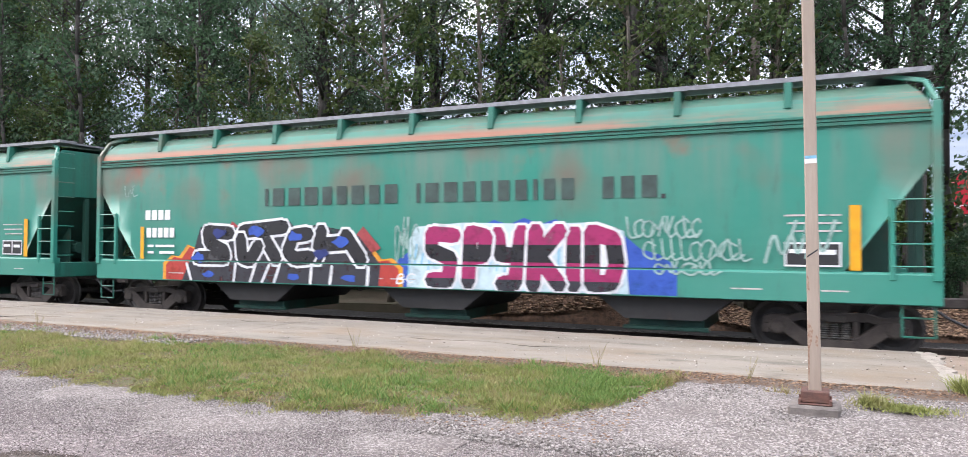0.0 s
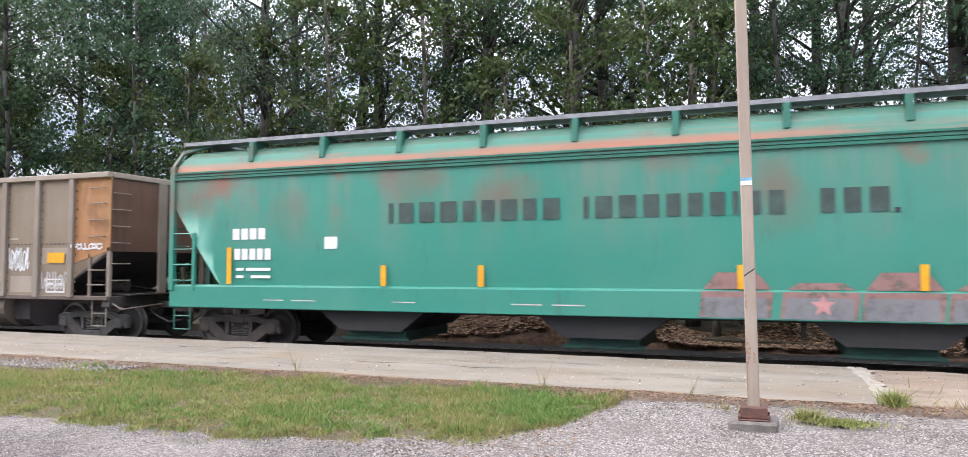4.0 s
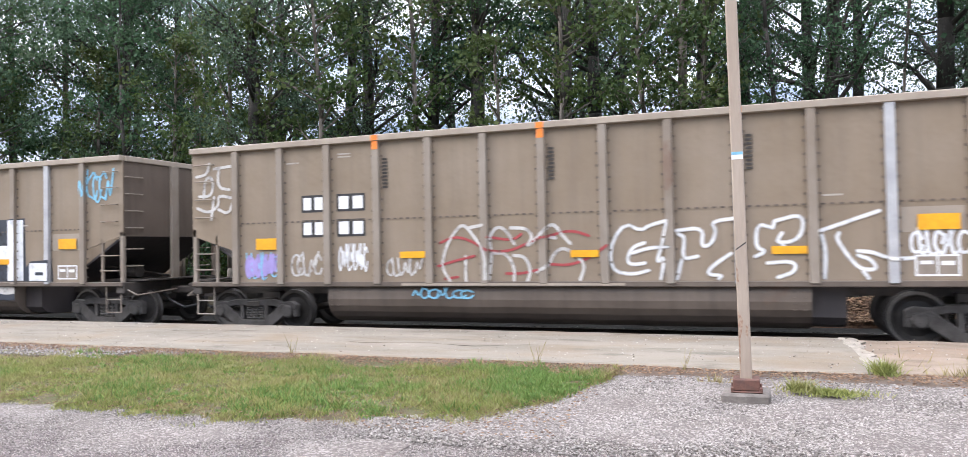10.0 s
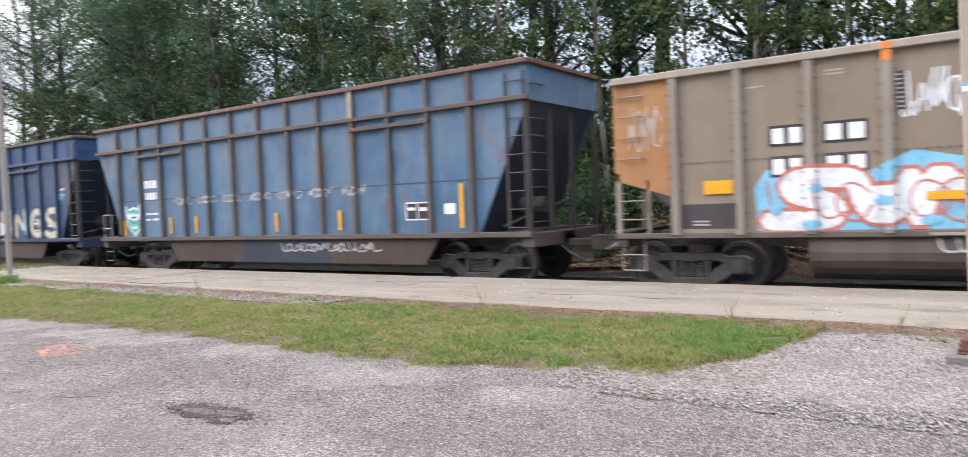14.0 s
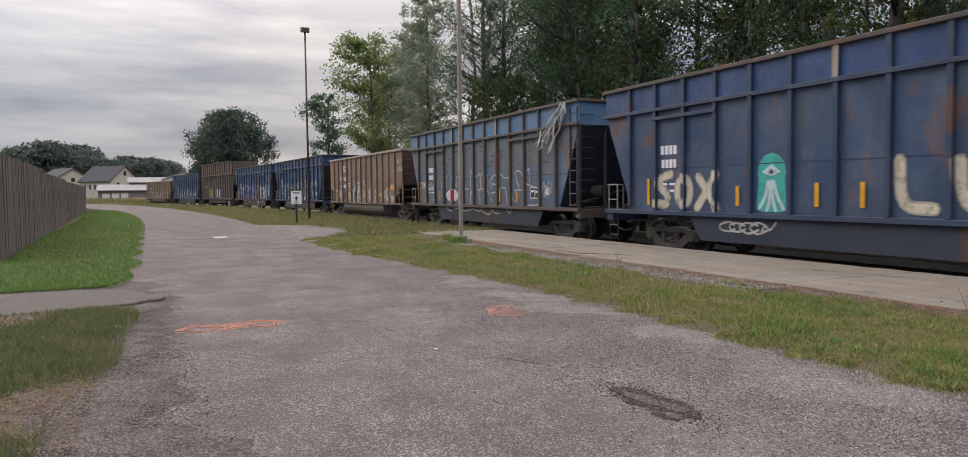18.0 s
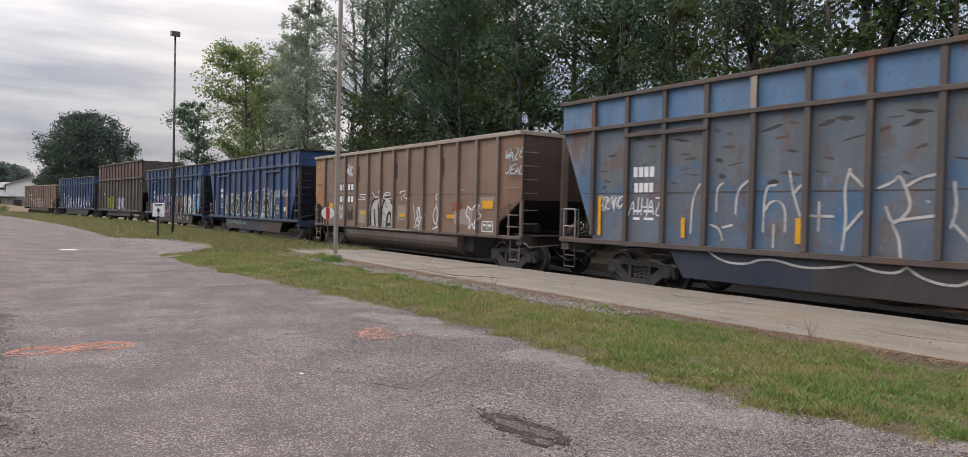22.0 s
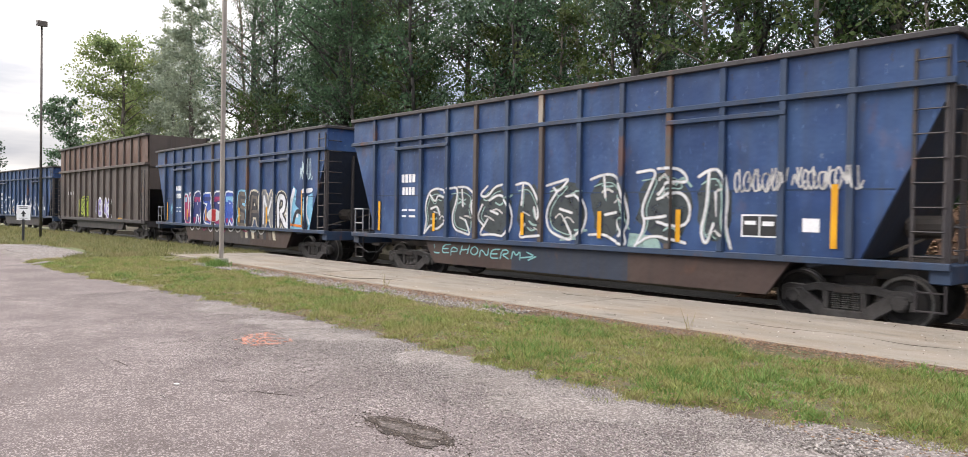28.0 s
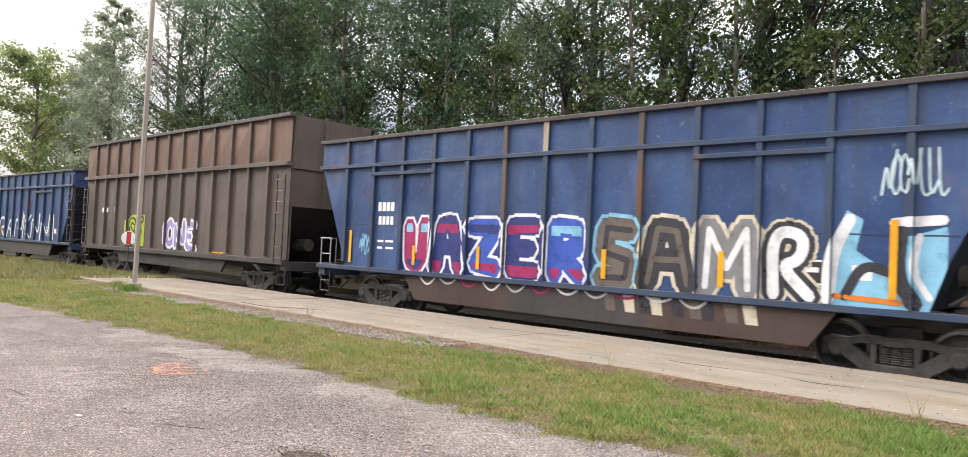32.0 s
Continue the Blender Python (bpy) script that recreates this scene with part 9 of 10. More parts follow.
K_SMALL = tree_kind(84, 10.5, 1.8, 0.36, 5200, 0.2, 0.12, "bark", "leaf_maple", 0.02, 0.9)
# the greyness of this crown is haze painted into its leaves
K_HAZY = tree_kind(79, 19.5, 2.5, 0.14, 19000, 0.2, 0.2, "bark_pale", "leaf_haze", 0, 1.0, True)
K_MAPLE = tree_kind(85, 19.0, 3.7, 0.16, 26000, 0.15, 0.28, "bark", "leaf_maple", 0, 1.0, True)

tr = random.Random(17)
for row, (y0, step, x0, x1) in enumerate(((21.8, 3.3, -46, 24), (26.5, 5.2, -47, 28), (34.0, 9.0, -48, 34), (30.0, 3.6, -8, 30))):
    x = x0
    while x < x1:
        k = tr.choice((0, 0, 0, 1, 1, 1, 2, 2, 2, 3, 3, 4) if row < 2 else (0, 1, 2, 2, 3))
        plant("tree", K_TALL[k], "tall slender woodland tree with dense dark green leaves" if k != 4 else "woodland tree with paler yellow-green leaves", x + tr.uniform(-1, 1), y0 + tr.uniform(-1.6, 1.6), 0.0, tr.uniform(0.85, 1.12), tr.uniform(0, 6.28), "woodland trees")
        x += step * tr.uniform(0.75, 1.25)
x = -44.6
while x < 22:
    if not 2.2 < x < 5.2:
        plant("sapling", K_THIN[tr.randrange(3)], "thin pale-stemmed sapling at the wood's edge", x, 20.3 + tr.uniform(-0.7, 1.5), -0.1, tr.uniform(0.8, 1.1), tr.uniform(0, 6.28), "saplings", "tree")
    x += tr.uniform(1.2, 3.2)
x = -64
while x < 22:
    if not 2.2 < x < 5.2:
        plant("shrub", K_BUSH[tr.randrange(3)], "leafy undergrowth shrub at the wood's edge", x, 20.2 + tr.uniform(-0.6, 2.8), -0.1, tr.uniform(0.7, 1.15), tr.uniform(0, 6.28), "undergrowth", "shrub")
    x += tr.uniform(0.9, 2.0)
# understorey deeper in the wood
for y0 in (25.5, 31, 38, 46):
    x = -58
    while x < 40:
        if not 0.11 < x / y0 < 0.3:
            plant("understorey_tree", K_BUSH[tr.choice((0, 2, 2))], "leafy understorey growth inside the wood", x, y0 + tr.uniform(-1.5, 1.5), -0.1, tr.uniform(1.3, 2.2), tr.uniform(0, 6.28), "understorey", "tree")
        x += tr.uniform(2.6, 4.6)
for _ in range(26):      # low growth before the trailer
    y = tr.uniform(22, 44)
    plant("shrub", K_BUSH[tr.randrange(3)], "low shrub on the wood's floor", y * tr.uniform(0.1, 0.32), y, -0.1 + 0.03 * max(0, y - 36), tr.uniform(0.45, 0.62), tr.uniform(0, 6.28), "undergrowth", "shrub")
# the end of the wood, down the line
for kd, x, y, sc, lab in ((K_HAZY, -58, 21.5, 1.0, "tall tree at the end of the wood, its leaf colour lightened with haze"), (K_HAZY, -65, 22.6, 0.9, "tall tree at the end of the wood, its leaf colour lightened with haze"),
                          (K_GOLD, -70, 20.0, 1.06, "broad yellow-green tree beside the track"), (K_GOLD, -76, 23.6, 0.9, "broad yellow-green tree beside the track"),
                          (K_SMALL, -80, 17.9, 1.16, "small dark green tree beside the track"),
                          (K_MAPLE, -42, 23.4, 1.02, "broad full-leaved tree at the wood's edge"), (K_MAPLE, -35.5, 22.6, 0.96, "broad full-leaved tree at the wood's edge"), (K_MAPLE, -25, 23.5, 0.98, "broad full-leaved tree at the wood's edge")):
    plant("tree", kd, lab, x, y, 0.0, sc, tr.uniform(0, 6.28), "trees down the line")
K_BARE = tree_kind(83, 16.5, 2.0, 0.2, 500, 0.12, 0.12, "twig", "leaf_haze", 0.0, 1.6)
plant("bare_tree", K_BARE, "thin half-dead tree with bare pinkish-brown twigs", -43.6, 20.3, 0.0, 1.0, 0.5, "trees down the line")
plant("bare_tree", K_BARE, "thin half-dead tree with bare pinkish-brown twigs", -47.0, 20.6, 0.0, 1.08, 2.4, "trees down the line")
stem = thing("bare_sapling", "slender bare grey stem leaning a little at the wood's edge", "tree", at=pose(3.82, 22.0, 0.0))
part("trunk", Shape().path([(0, 0, -0.3), (0.05, 0, 3.0), (0.22, 0, 6.0), (0.5, 0.05, 9.0), (0.75, 0.05, 11.5)], 0.038, 7), MAT["bark_pale"], stem, smooth=True)
plant("round_tree", K_ROUND, "big round-crowned dark tree beyond the train", -156, 15.5, -0.3, 1.12, 0.4, "")
plant("round_tree", K_ROUND, "round-crowned tree farther off", -200, 13.5, -0.3, 0.62, 2.0, "")
# far wooded hill: many crowns, one object; distance haze is in the leaf colour
hv, hf = [], []
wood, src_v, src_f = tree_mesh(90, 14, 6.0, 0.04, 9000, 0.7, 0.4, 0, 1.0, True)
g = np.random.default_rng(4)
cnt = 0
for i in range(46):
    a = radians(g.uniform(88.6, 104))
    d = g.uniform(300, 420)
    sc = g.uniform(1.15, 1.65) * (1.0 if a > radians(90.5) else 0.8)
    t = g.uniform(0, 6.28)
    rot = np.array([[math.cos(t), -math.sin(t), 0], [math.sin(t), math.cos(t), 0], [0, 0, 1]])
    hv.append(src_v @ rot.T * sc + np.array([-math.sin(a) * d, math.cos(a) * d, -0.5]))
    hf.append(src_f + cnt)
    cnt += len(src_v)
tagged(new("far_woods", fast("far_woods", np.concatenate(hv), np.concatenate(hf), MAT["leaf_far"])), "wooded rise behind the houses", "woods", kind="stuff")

# ---- grass and litter ----
def blades(name, label, count, place, hmin, hmax, width, mat, seed, category="grass", bumps=0.0):
    """Grass as single bent blades; bumps: how strongly its height rises and falls from tuft to tuft."""
    g = np.random.default_rng(seed)
    p = place(g, count)
    n = len(p)
    h = g.uniform(hmin, hmax, n) * g.uniform(0.5, 1.0, n)
    if bumps:
        q = np.sin(p[:, 0] * 8.3 + 2 * np.sin(p[:, 1] * 6.1)) * np.sin(p[:, 1] * 10.7 + 2 * np.sin(p[:, 0] * 5.3)) + 0.6 * np.sin(p[:, 0] * 2.9 + 1.3 * p[:, 1])
        h *= np.clip(1 + bumps * q, 0.25, 2.2)
    t = g.uniform(0, 6.283, n)
    w = width * g.uniform(0.6, 1.3, n)
    bend = g.normal(0, 0.62, (n, 2)) * h[:, None]
    a = p + np.stack([np.cos(t) * w, np.sin(t) * w, np.zeros(n)], 1)
    b = p - np.stack([np.cos(t) * w, np.sin(t) * w, np.zeros(n)], 1)
    c = p + np.concatenate([bend, h[:, None]], 1)
    v = np.stack([a, b, c], 1).reshape(-1, 3)
    return tagged(new(name, fast(name, v, np.arange(n * 3).reshape(-1, 3), mat)), label, category, kind="stuff")


def patchy(g, x, y, scale, keep):
    """Keeps points where a slow wave pattern is high, so that grass grows in patches."""
    f = np.sin(x * 1.3 * scale + 2 * np.sin(y * 0.9)) + np.sin(y * 2.1 * scale + 1.7 * np.sin(x * 0.7)) + np.sin((x + y) * 0.53 * scale + 1.0)
    return f + g.normal(0, 0.8, len(x)) > keep


def tufts(x0, x1, n_tufts, per, keep, scale, spread, far, out=0.15):
    """Grass in tufts: blades splayed round many centres, thinner towards the edges."""
    def place(g, n):
        x = x0 + (x1 - x0) * g.uniform(0, 1, n_tufts)
        lo = np.array([verge_end(k) for k in x]) + 0.1 * np.sin(x * 6.1 + 1) + 0.08 * np.sin(x * 13.3)
        back = far - 0.1 + 0.22 * np.sin(x * 1.7) + 0.16 * np.sin(x * 4.3 + 1)
        y = lo - out + (back - lo + out) * g.uniform(0, 1, n_tufts)
        edge = np.minimum(y - lo + 0.25, back - y + 0.3)
        m = patchy(g, x, y, scale, keep + 1.1 * (edge < 0.35) + 0.9 * (edge < 0.12)) & ~((x < -8.5) & (y > 8.15 + 0.25 * np.sin(x * 1.9)) & (g.uniform(0, 1, len(x)) > 0.12))
        x, y = x[m], y[m]
        k = g.integers(per // 2, per * 3 // 2, len(x))
        xs, ys = np.repeat(x, k), np.repeat(y, k)
        r = np.repeat(g.uniform(0.4, 1.3, len(x)), k) * spread
        z = np.repeat(-0.012 + 0.05 * np.clip((y - lo[m]) / 0.5 + 0.5, 0, 1), k)
        return np.stack([xs + g.normal(0, 1, len(xs)) * r, ys + g.normal(0, 1, len(xs)) * r, z], 1)
    return place


blades("verge_grass", "tufted yellow-green verge grass between lane and platform", 0, tufts(-26, -1.6, 26000, 18, -1.7, 2.6, 0.05, 8.75, 0.16), 0.02, 0.058, 0.0062, MAT["grass"], 1, bumps=0.85)
blades("verge_grass_lush", "lush darker grass tufts in the verge", 0, tufts(-26, -1.7, 7000, 26, 1.0, 1.9, 0.045, 8.95, 0.05), 0.03, 0.08, 0.008, MAT["grass_lush"], 2, bumps=0.7)
blades("verge_grass_end", "lush green grass at the end of the verge", 0, tufts(-5.0, -1.7, 1700, 26, 0.4, 2.2, 0.05, 8.6, 0.0), 0.035, 0.105, 0.008, MAT["grass_lush"], 12, bumps=0.6)
blades("verge_grass_dry", "dry straw-coloured grass in the verge", 0, tufts(-26, -1.3, 8000, 12, -0.7, 3.3, 0.05, 9.0, 0.25), 0.02, 0.09, 0.006, MAT["grass_dry"], 3, bumps=0.6)
blades("verge_ground_cover", "low creeping weeds covering the verge", 0, tufts(-26, -1.9, 12000, 12, -1.4, 1.4, 0.07, 8.75, 0.05), 0.012, 0.045, 0.01, MAT["grass"], 7)
blades("verge_broad_weeds", "broad-leaved weed rosettes among the grass", 0, tufts(-24, -1.7, 2300, 11, 0.8, 1.1, 0.03, 8.9, 0.1), 0.025, 0.08, 0.016, MAT["grass_lush"], 8, "weeds", bumps=0.4)
blades("verge_edge_tufts", "lone tufts creeping out over the lane's edge", 0, tufts(-20, -1.4, 900, 20, 0.3, 3.4, 0.05, 6.6, 0.5), 0.025, 0.085, 0.007, MAT["grass"], 9, bumps=0.5)


def far_place(g, n):
    x = -26 - 110 * g.uniform(0, 1, n) ** 1.5
    sg = np.maximum(0, -38 - x) ** 2 / 900
    y = 4.95 - sg + 7.5 * g.uniform(0, 1, n)
    m = ~((x > -37) & (x < -25.5) & (y < 5.3 + 2.3 * np.maximum(0, 1 - ((x + 31.5) / 6.2) ** 2)))
    return np.stack([x[m], y[m], np.full(m.sum(), 0.03)], 1)


blades("far_verge_grass", "rough grass between lane and track down the line", 66000, far_place, 0.07, 0.24, 0.016, MAT["grass_far"], 4)
blades("mound_weeds", "tall olive weeds on the dirt before the warehouse", 7000, lambda g, n: np.stack([g.uniform(-205, -150, n), g.uniform(-15, 3, n), np.full(n, -0.3)], 1), 0.7, 1.7, 0.12, MAT["grass_far"], 44, "weeds")


def lawn_place(g, n):
    x = -14.5 - 68 * g.uniform(0, 1, n) ** 1.6
    e = np.array([lawn_edge(k) for k in x])
    y = e + 0.1 - 3.4 * g.uniform(0, 1, n) ** 1.1
    return np.stack([x, y, np.full(n, 0.06)], 1)


blades("lawn_grass", "bright mown lawn blades along the fence", 70000, lawn_place, 0.04, 0.1, 0.011, MAT["grass_lush"], 5)


def side_place(g, n):
    x = -12 + 7.0 * g.uniform(0, 1, n)
    e = np.array([side_edge(k) for k in x])
    y = e + 0.15 - 3.0 * g.uniform(0, 1, n) ** 1.3
    m = patchy(g, x, y, 2.1, 1.2 - 0.26 * np.clip(-x, 0, 8.5)) & (y < e + 0.15 * g.normal(0, 1, n))
    return np.stack([x[m], y[m], np.full(m.sum(), 0.04)], 1)


blades("roadside_grass", "patchy roadside grass by the driveway", 110000, side_place, 0.04, 0.12, 0.006, MAT["grass_side"], 6)


def clump(cx, cy, rx, ry, z):
    def place(g, n):
        a, r = g.uniform(0, 6.283, n), np.abs(g.normal(0, 0.55, n))
        return np.stack([cx + rx * r * np.cos(a), cy + ry * r * np.sin(a), np.full(n, z)], 1)
    return place


for i, (cx, cy, rx, ry, n, hh, mt) in enumerate(((0.72, 8.05, 0.42, 0.2, 1500, 0.06, "grass"), (0.45, 8.15, 0.18, 0.12, 300, 0.16, "grass"), (1.4, 9.25, 0.16, 0.14, 420, 0.26, "grass"), (2.4, 9.3, 0.6, 0.14, 260, 0.2, "grass_dry"),
                                                 (-20.9, 8.5, 0.4, 0.3, 700, 0.3, "grass_lush"), (-22.5, 8.8, 0.5, 0.4, 500, 0.3, "grass"), (3.5, 10.2, 1.4, 0.7, 300, 0.3, "grass_dry"), (-1.55, 8.95, 0.08, 0.08, 22, 0.12, "grass"), (-3.4, 8.9, 0.1, 0.08, 40, 0.14, "grass_lush"), (-0.35, 8.4, 0.3, 0.1, 60, 0.12, "grass_dry"))):
    blades("weed_clump", "weeds growing by the platform", n, clump(cx, cy, rx, ry, 0.05), hh * 0.5, hh, 0.008, MAT[mt], 20 + i, "weeds")


def stones(name, label, count, place, smin, smax, mat, seed, squash=0.6, category="gravel"):
    """Loose stones: small irregular octahedra."""
    g = np.random.default_rng(seed)
    p = place(g, count)
    n = len(p)
    base = np.array([(1, 0, 0), (-1, 0, 0), (0, 1, 0), (0, -1, 0), (0, 0, 1), (0, 0, -1)], float)
    s = g.uniform(smin, smax, n) ** 1.0
    t = g.uniform(0, 6.283, n)
    v = base[None] * g.uniform(0.6, 1.4, (n, 6, 1)) * s[:, None, None]
    v[:, :, 2] *= squash
    c, k = np.cos(t)[:, None], np.sin(t)[:, None]
    v = np.stack([v[:, :, 0] * c - v[:, :, 1] * k, v[:, :, 0] * k + v[:, :, 1] * c, v[:, :, 2]], 2) + p[:, None, :]
    f = np.array([(0, 2, 4), (2, 1, 4), (1, 3, 4), (3, 0, 4), (2, 0, 5), (1, 2, 5), (3, 1, 5), (0, 3, 5)])
    f = (f[None] + 6 * np.arange(n)[:, None, None]).reshape(-1, 3)
    return tagged(new(name, fast(name, v.reshape(-1, 3), f, mat)), label, category, kind="stuff")


def area(x0, x1, y0, y1, z):
    def place(g, n):
        return np.stack([g.uniform(x0, x1, n), g.uniform(y0, y1, n), np.full(n, z)], 1)
    return place


def tone(name, lo, hi):
    m, n, l, b = nodes(name, 0.9, 0, 0.25)
    gg = n.new("ShaderNodeNewGeometry")
    l.new(blend(n, l, gg.outputs["Random Per Island"], lo, hi), b.inputs["Base Color"])
    return m


DARK_STONE = tone("dark_mixed_stones", (0.07, 0.058, 0.05), (0.25, 0.22, 0.2))
STONE, CHIP, LITTER = tone("mixed_grey_stones", (0.08, 0.07, 0.064), (0.35, 0.318, 0.295)), tone("split_wood_chips", (0.05, 0.03, 0.02), (0.36, 0.23, 0.15)), tone("fallen_leaf_litter", (0.09, 0.052, 0.035), (0.28, 0.18, 0.115))
stones("loose_gravel", "loose grey gravel stones round the pole", 60000, area(-3.2, 6, 5.4, 8.9, 0.014), 0.005, 0.017, STONE, 31)
stones("lane_grit", "grit and small stones scattered on the lane", 30000, lambda g, n: np.stack([g.uniform(-16, 4, n), np.clip(5.7 - np.abs(g.normal(0, 1.3, n)), 0.5, 6), np.full(n, 0.003)], 1), 0.003, 0.01, STONE, 32)
stones("lane_pebbles", "pale pebbles lying on the worn lane", 60000, lambda g, n: np.stack([g.uniform(-10, 3.5, n), np.clip(5.9 - np.abs(g.normal(0, 1.1, n)), 2.5, 6), np.full(n, 0.003)], 1), 0.004, 0.011, STONE, 45)
stones("pothole_crumbs", "dark crumbs of asphalt in the pothole", 2200, lambda g, n: np.stack([-5.2 + g.normal(0, 0.26, n), 3.54 + g.normal(0, 0.09, n), np.full(n, 0.005)], 1), 0.003, 0.009, tone("dark_asphalt_crumbs", (0.026, 0.021, 0.018), (0.12, 0.095, 0.08)), 46)
stones("shoulder_gravel", "dark gravel stones along the lane's edge", 45000, lambda g, n: np.stack([g.uniform(-14, -3.5, n), np.minimum(1.0, g.normal(-0.3, 0.34, n)), np.full(n, 0.008)], 1), 0.003, 0.011, DARK_STONE, 33)
stones("verge_gravel", "gravel in the verge beside the platform", 9000, area(-22, -9, 8.2, 9.15, 0.055), 0.008, 0.025, STONE, 34)
stones("pull_in_gravel", "gravel stones spilling into the verge", 4000, lambda g, n: np.stack([g.uniform(-36, -26.5, n), 5.2 + g.uniform(0, 1.9, n), np.full(n, 0.06)], 1), 0.012, 0.03, STONE, 35)
stones("roadside_litter", "brown leaf litter on the roadside soil", 9000, lambda g, n: np.stack([g.uniform(-12, -4, n), g.uniform(-3.0, -0.3, n), np.full(n, 0.05)], 1), 0.006, 0.02, LITTER, 43, 0.35, "leaves")
stones("verge_litter", "dead leaves and twigs among the grass", 13000, lambda g, n: np.stack([g.uniform(-22, -1.5, n), g.uniform(5.6, 9.0, n), np.full(n, 0.05)], 1), 0.006, 0.02, LITTER, 41, 0.35, "leaves")
stones("platform_debris", "small stones and debris on the platform", 2000, area(-26, 8, 9.3, 12.25, 0.093), 0.004, 0.017, tone("pale_debris", (0.08, 0.06, 0.045), (0.48, 0.44, 0.4)), 36)
stones("leaf_litter", "dry leaf litter along the platform edge", 15000, lambda g, n: np.stack([g.uniform(-24, 2.5, n), np.clip(9.3 - np.abs(g.normal(0, 0.34, n)), 8.2, 9.35), np.full(n, 0.066)], 1), 0.006, 0.022, LITTER, 37, 0.35, "leaves")
stones("ballast_stones", "dark ballast stones beside the rails", 16000, lambda g, n: np.stack([g.uniform(-30, 8, n), TRACK_Y + g.choice([-1, 1], n) * g.uniform(0.9, 2.6, n), np.full(n, -0.42)], 1), 0.02, 0.05, tone("ballast_pieces", (0.03, 0.028, 0.026), (0.16, 0.15, 0.14)), 38)

# wood-chip mounds behind the track
def mound(x, y):
    return sum(h * math.exp(-((x - a) / w) ** 2 - ((y - b) / d) ** 2) for a, b, w, d, h in CHIPS)


CHIPS = [(tr.uniform(-9, 14), tr.uniform(20.0, 20.7), tr.uniform(1.2, 2.4), tr.uniform(0.6, 0.9), tr.uniform(0.45, 0.85)) for _ in range(15)]
CHIPS = [(a, b, w, d, k if a < -1.5 else k * 0.5) for a, b, w, d, k in CHIPS]
sh = ribbon([-11 + 0.5 * i for i in range(54)], lambda x: 19.0, lambda x: 21.8, -0.6, lambda x, y: -0.5 + (0.12 if y > 19.2 else 0) + mound(x, y), 0.1, rnd, 14)
solo("wood_chip_bank", sh, MAT["chips"], "bank of brown wood chips behind the track", "wood chips", kind="structure", smooth=True)


def chip_place(g, n):
    x, y = g.uniform(-11, 14, n), g.uniform(19.0, 21.5, n)
    return np.stack([x, y, np.array([-0.37 + mound(a, b) for a, b in zip(x, y)])], 1)


stones("wood_chips", "loose split wood chips and bark", 22000, chip_place, 0.02, 0.085, CHIP, 39, 0.3, "wood chips")

# ---- far buildings ----
def gable_house(name, label, x, y, turn, w, d, eave, ridge, wall, roof, wins):
    """A house with a gable towards local -y."""
    hs = thing(name, label, "house", at=pose(x, y, -0.6, 0, 0, turn))
    part("wall", Shape().prism([(-w / 2, 0), (w / 2, 0), (w / 2, eave), (0, ridge), (-w / 2, eave)], "y", -d / 2, d / 2), MAT[wall], hs)
    s = Shape()
    for k in (-1, 1):
        s.prism([(k * (w / 2 + 0.5), eave - 0.35), (k * (w / 2 + 0.5), eave - 0.1), (0, ridge + 0.28), (0, ridge + 0.02)], "y", -d / 2 - 0.5, d / 2 + 0.5)
    part("roof", s, MAT[roof], hs)
    for wx, wz, ww, wh in wins:
        f = part("window", Shape().box(wx - ww / 2 - 0.12, wx + ww / 2 + 0.12, -d / 2 - 0.06, -d / 2, wz - 0.12, wz + wh + 0.12), MAT["siding_white"], hs)
        part("pane", Shape().box(wx - ww / 2, wx + ww / 2, -d / 2 - 0.1, -d / 2 - 0.05, wz, wz + wh), MAT["dark"], f)
    return hs


hz = gable_house("house", "cream two-storey house with a grey gable roof", -262, -11.2, 131, 10.5, 14, 6.6, 11.2, "siding", "shingle", ((0, 8.2, 1.0, 1.5), (-2.6, 4.6, 1.1, 1.5), (2.6, 4.6, 1.1, 1.5), (-2.6, 1.6, 1.1, 1.5)))
for i in range(5):
    f = part("window", Shape().box(-5.33, -5.25, -5 + i * 2.2, -4 + i * 2.2, 3.9, 5.6), MAT["siding_white"], hz)
    part("pane", Shape().box(-5.36, -5.32, -4.9 + i * 2.2, -4.1 + i * 2.2, 4.0, 5.5), MAT["dark"], f)
gable_house("house", "brown-roofed house among the trees", -275, -25, 120, 14, 12, 6.6, 10.8, "siding", "shingle", ((0, 6.6, 1.2, 1.3), (-3, 3, 1.1, 1.4), (3, 3, 1.1, 1.4)))
wh = thing("warehouse", "long low grey block warehouse with pale metal roofs", "warehouse", at=pose(-226, 0, -0.6))
part("wall", Shape().box(-12, 0, -12.6, 10, 0, 3.5), MAT["block"], wh)
part("roof", Shape().prism([(0.6, 3.3), (0.6, 3.5), (-9, 5.2), (-9, 5.0)], "y", -13.0, 6.0), MAT["metal_roof"], wh, "pale sloping metal roof")
part("upper_wall", Shape().box(-20, -9, -5.0, 12.5, 0, 5.8), MAT["block"], wh)
part("upper_roof", Shape().prism([(-8.6, 5.6), (-8.6, 5.85), (-16, 7.4), (-16, 7.15)], "y", -5.5, 13.0), MAT["metal_roof"], wh, "pale upper roof")
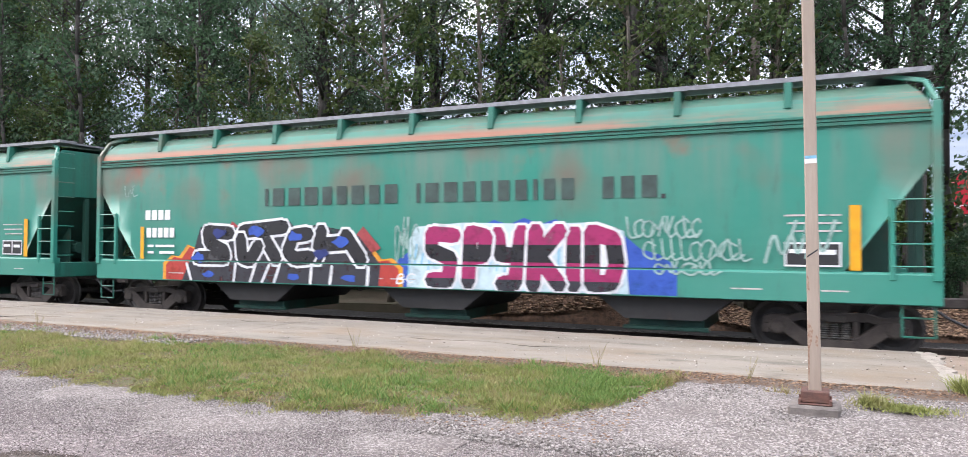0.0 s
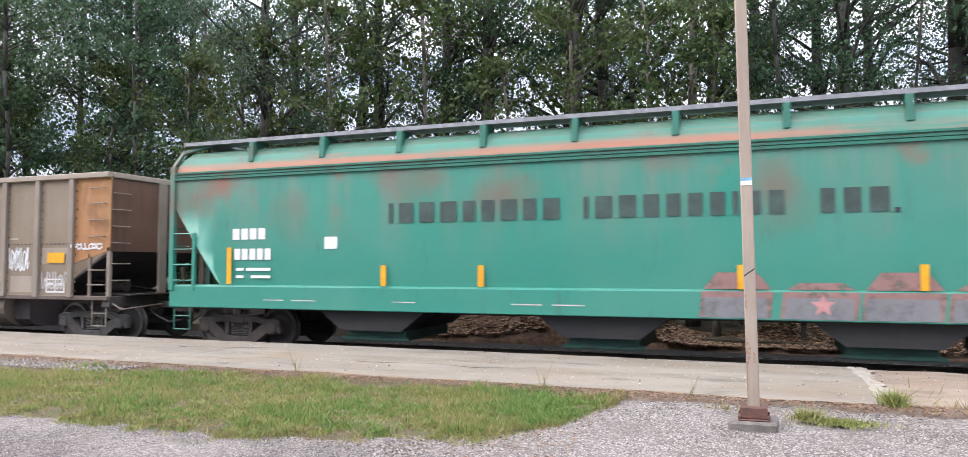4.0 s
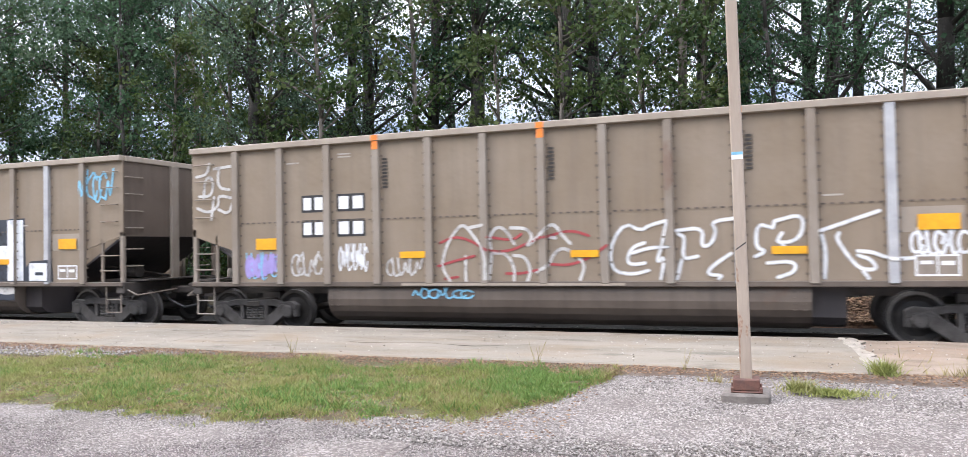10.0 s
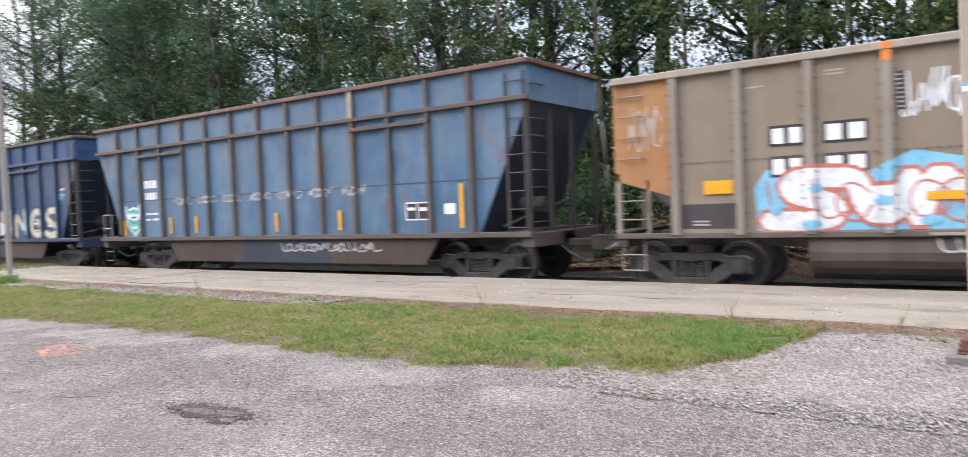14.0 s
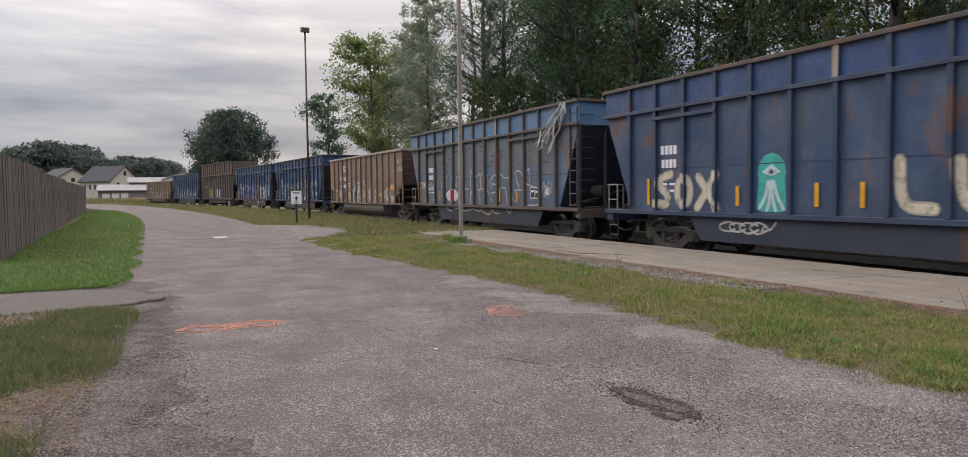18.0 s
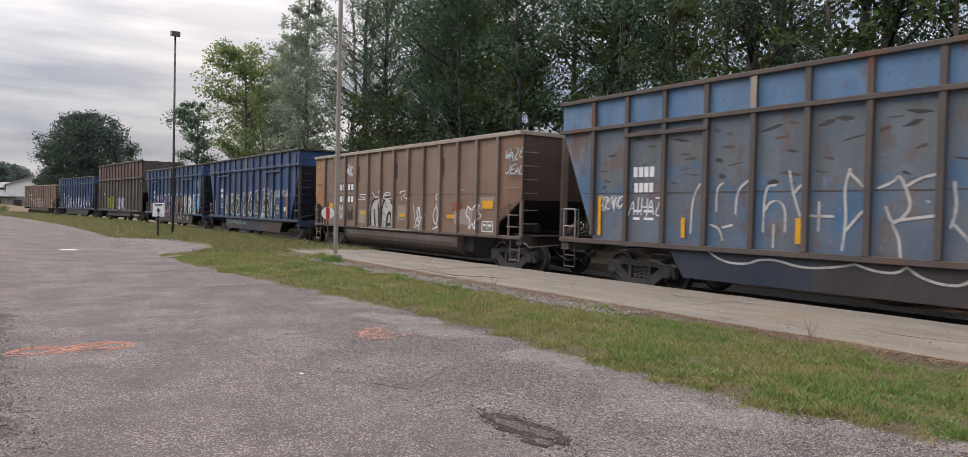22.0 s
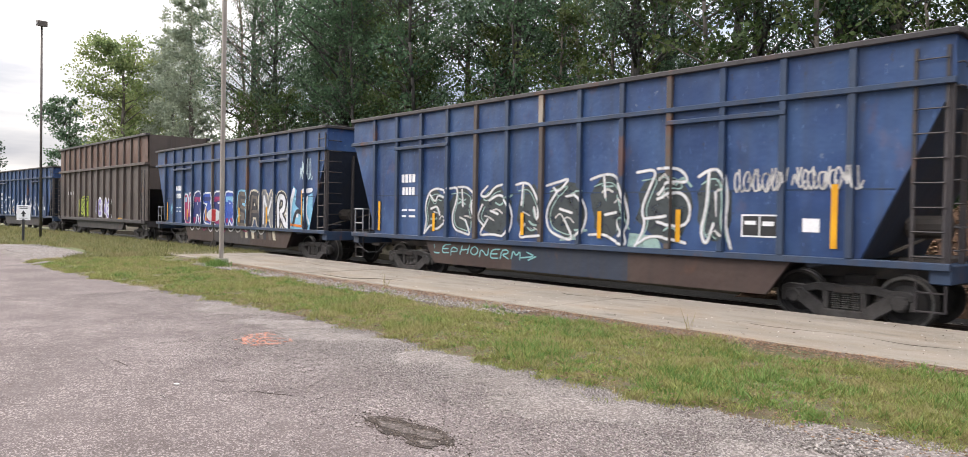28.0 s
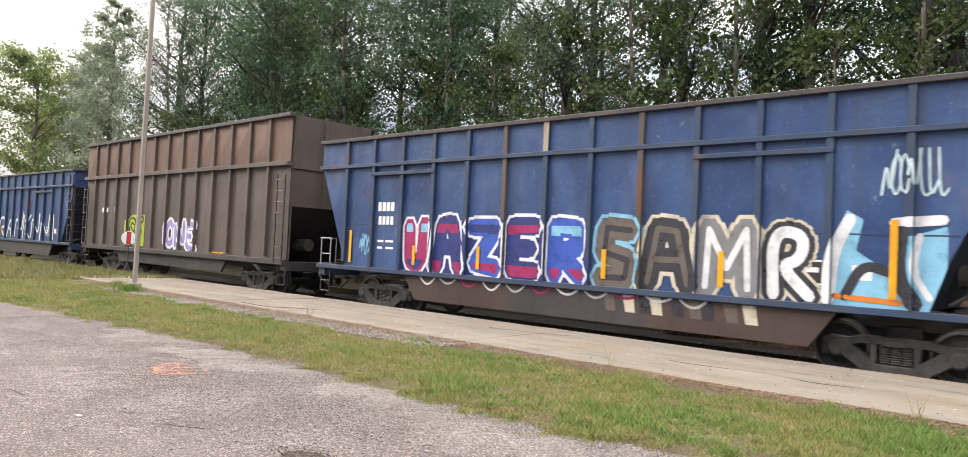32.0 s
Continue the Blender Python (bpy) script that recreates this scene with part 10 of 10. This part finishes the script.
part("annex_wall", Shape().prism([(4, 0), (14, 0), (14, 6.4), (9, 8.2), (4, 6.4)], "x", -14, -0.5), MAT["siding_white"], wh, "white gabled annex")
part("annex_roof", Shape().prism([(3.6, 6.3), (9, 8.3), (14.4, 6.3), (14.4, 6.55), (9, 8.6), (3.6, 6.55)], "x", -14.3, 0), MAT["metal_roof"], wh)
for k, y in enumerate((-11.5, -9.2, -6.9, 1.0, 5.5)):
    part("bay_door", Shape().box(0.0, 0.08, y, y + 1.8, 0.3, 2.6), MAT["siding_white" if k < 3 else "dark"], wh)
part("roof_vent", Shape().box(-6.5, -3.5, 5.4, 8.6, 3.4, 6.9), MAT["block"], wh)
dm = Shape()
nx, ny = 26, 14
dv = [(-205 + 40 * i / nx, -14 + 26 * j / ny, -0.62 + max(0, math.sin(math.pi * i / nx) * math.sin(math.pi * j / ny)) ** 0.8 * (1.35 + 0.3 * math.sin(i * 1.3 + j)) ) for i in range(nx + 1) for j in range(ny + 1)]
dm.add(dv, [(i * (ny + 1) + j, (i + 1) * (ny + 1) + j, (i + 1) * (ny + 1) + j + 1, i * (ny + 1) + j + 1) for i in range(nx) for j in range(ny)])
solo("dirt_mound", dm, MAT["dirt"], "low weedy mound of brown dirt before the warehouse", "dirt", kind="structure", smooth=True)

solo("far_bank", ribbon([-20 + 4 * i for i in range(20)], lambda x: 42.0, lambda x: 70.0, -0.65, lambda x, y: min(3.0, 0.1 + 0.45 * (y - 42.0)) + 0.1 * wave(x, y, 0.5), 0.0, None, 12), MAT["floor"], "wooded bank rising beyond the trees", "soil", kind="structure")
# red trailer parked beyond the wood
tl = thing("parked_trailer", "red trailer with white lettering blocks parked beyond the wood", "trailer", at=pose(13.2, 49.2, -0.3))
part("body", Shape().box(-6.2, 6.2, 0, 2.5, 4.35, 6.3), MAT["red_trailer"], tl, bevel=0.04)
part("side_stripe", Shape().box(-6.2, 6.2, -0.02, 0.1, 3.75, 4.34), MAT["white"], tl, "white band along the lower edge")
part("chassis", Shape().box(-6.0, 6.0, 0.4, 2.1, 3.2, 3.74), MAT["dark"], tl)
for a in (-5.1, -4.1, -3.2, -2.4, -1.5, 0.6, 1.6, 2.6):
    part("lettering_block", Shape().box(a, a + 0.62, -0.03, 0.0, 4.85, 5.6), MAT["white"], tl)
for a in (-5.9, -4.3, -2.7, 1.0, 3.2):
    part("stripe_block", Shape().box(a, a + 0.7, -0.045, -0.02, 3.8, 4.3), MAT["red_trailer"], tl)

# small litter
solo("paper_scrap", Shape().prism([(-7.695, 2.729), (-7.629, 2.723), (-7.617, 2.759), (-7.689, 2.759)], "z", 0.004, 0.012), PAINT["pale"], "small white paper scrap on the lane", "litter")
solo("paper_scrap", Shape().prism([(-10.43, -0.27), (-10.33, -0.25), (-10.38, -0.18)], "z", 0.02, 0.06), PAINT["pale"], "crumpled white scrap in the roadside gravel", "litter")
for x, y, n in ((-0.75, 9.05, 9), (-2.6, 9.1, 7), (-6.4, 9.2, 8), (2.9, 9.45, 10), (4.4, 9.6, 9), (-13.5, 9.1, 8)):
    stalk = Shape()
    for _ in range(n):
        a, k = tr.uniform(0, 6.28), tr.uniform(0.12, 0.34)
        stalk.tube((x + tr.uniform(-0.05, 0.05), y + tr.uniform(-0.05, 0.05), 0.03), (x + 0.4 * k * math.cos(a), y + 0.4 * k * math.sin(a), 0.05 + k), 0.004, 4, 0.0015)
    solo("weed_stalks", stalk, MAT["grass_dry"], "thin dry weed stalks at the platform's edge", "weeds", kind="stuff")

motions()
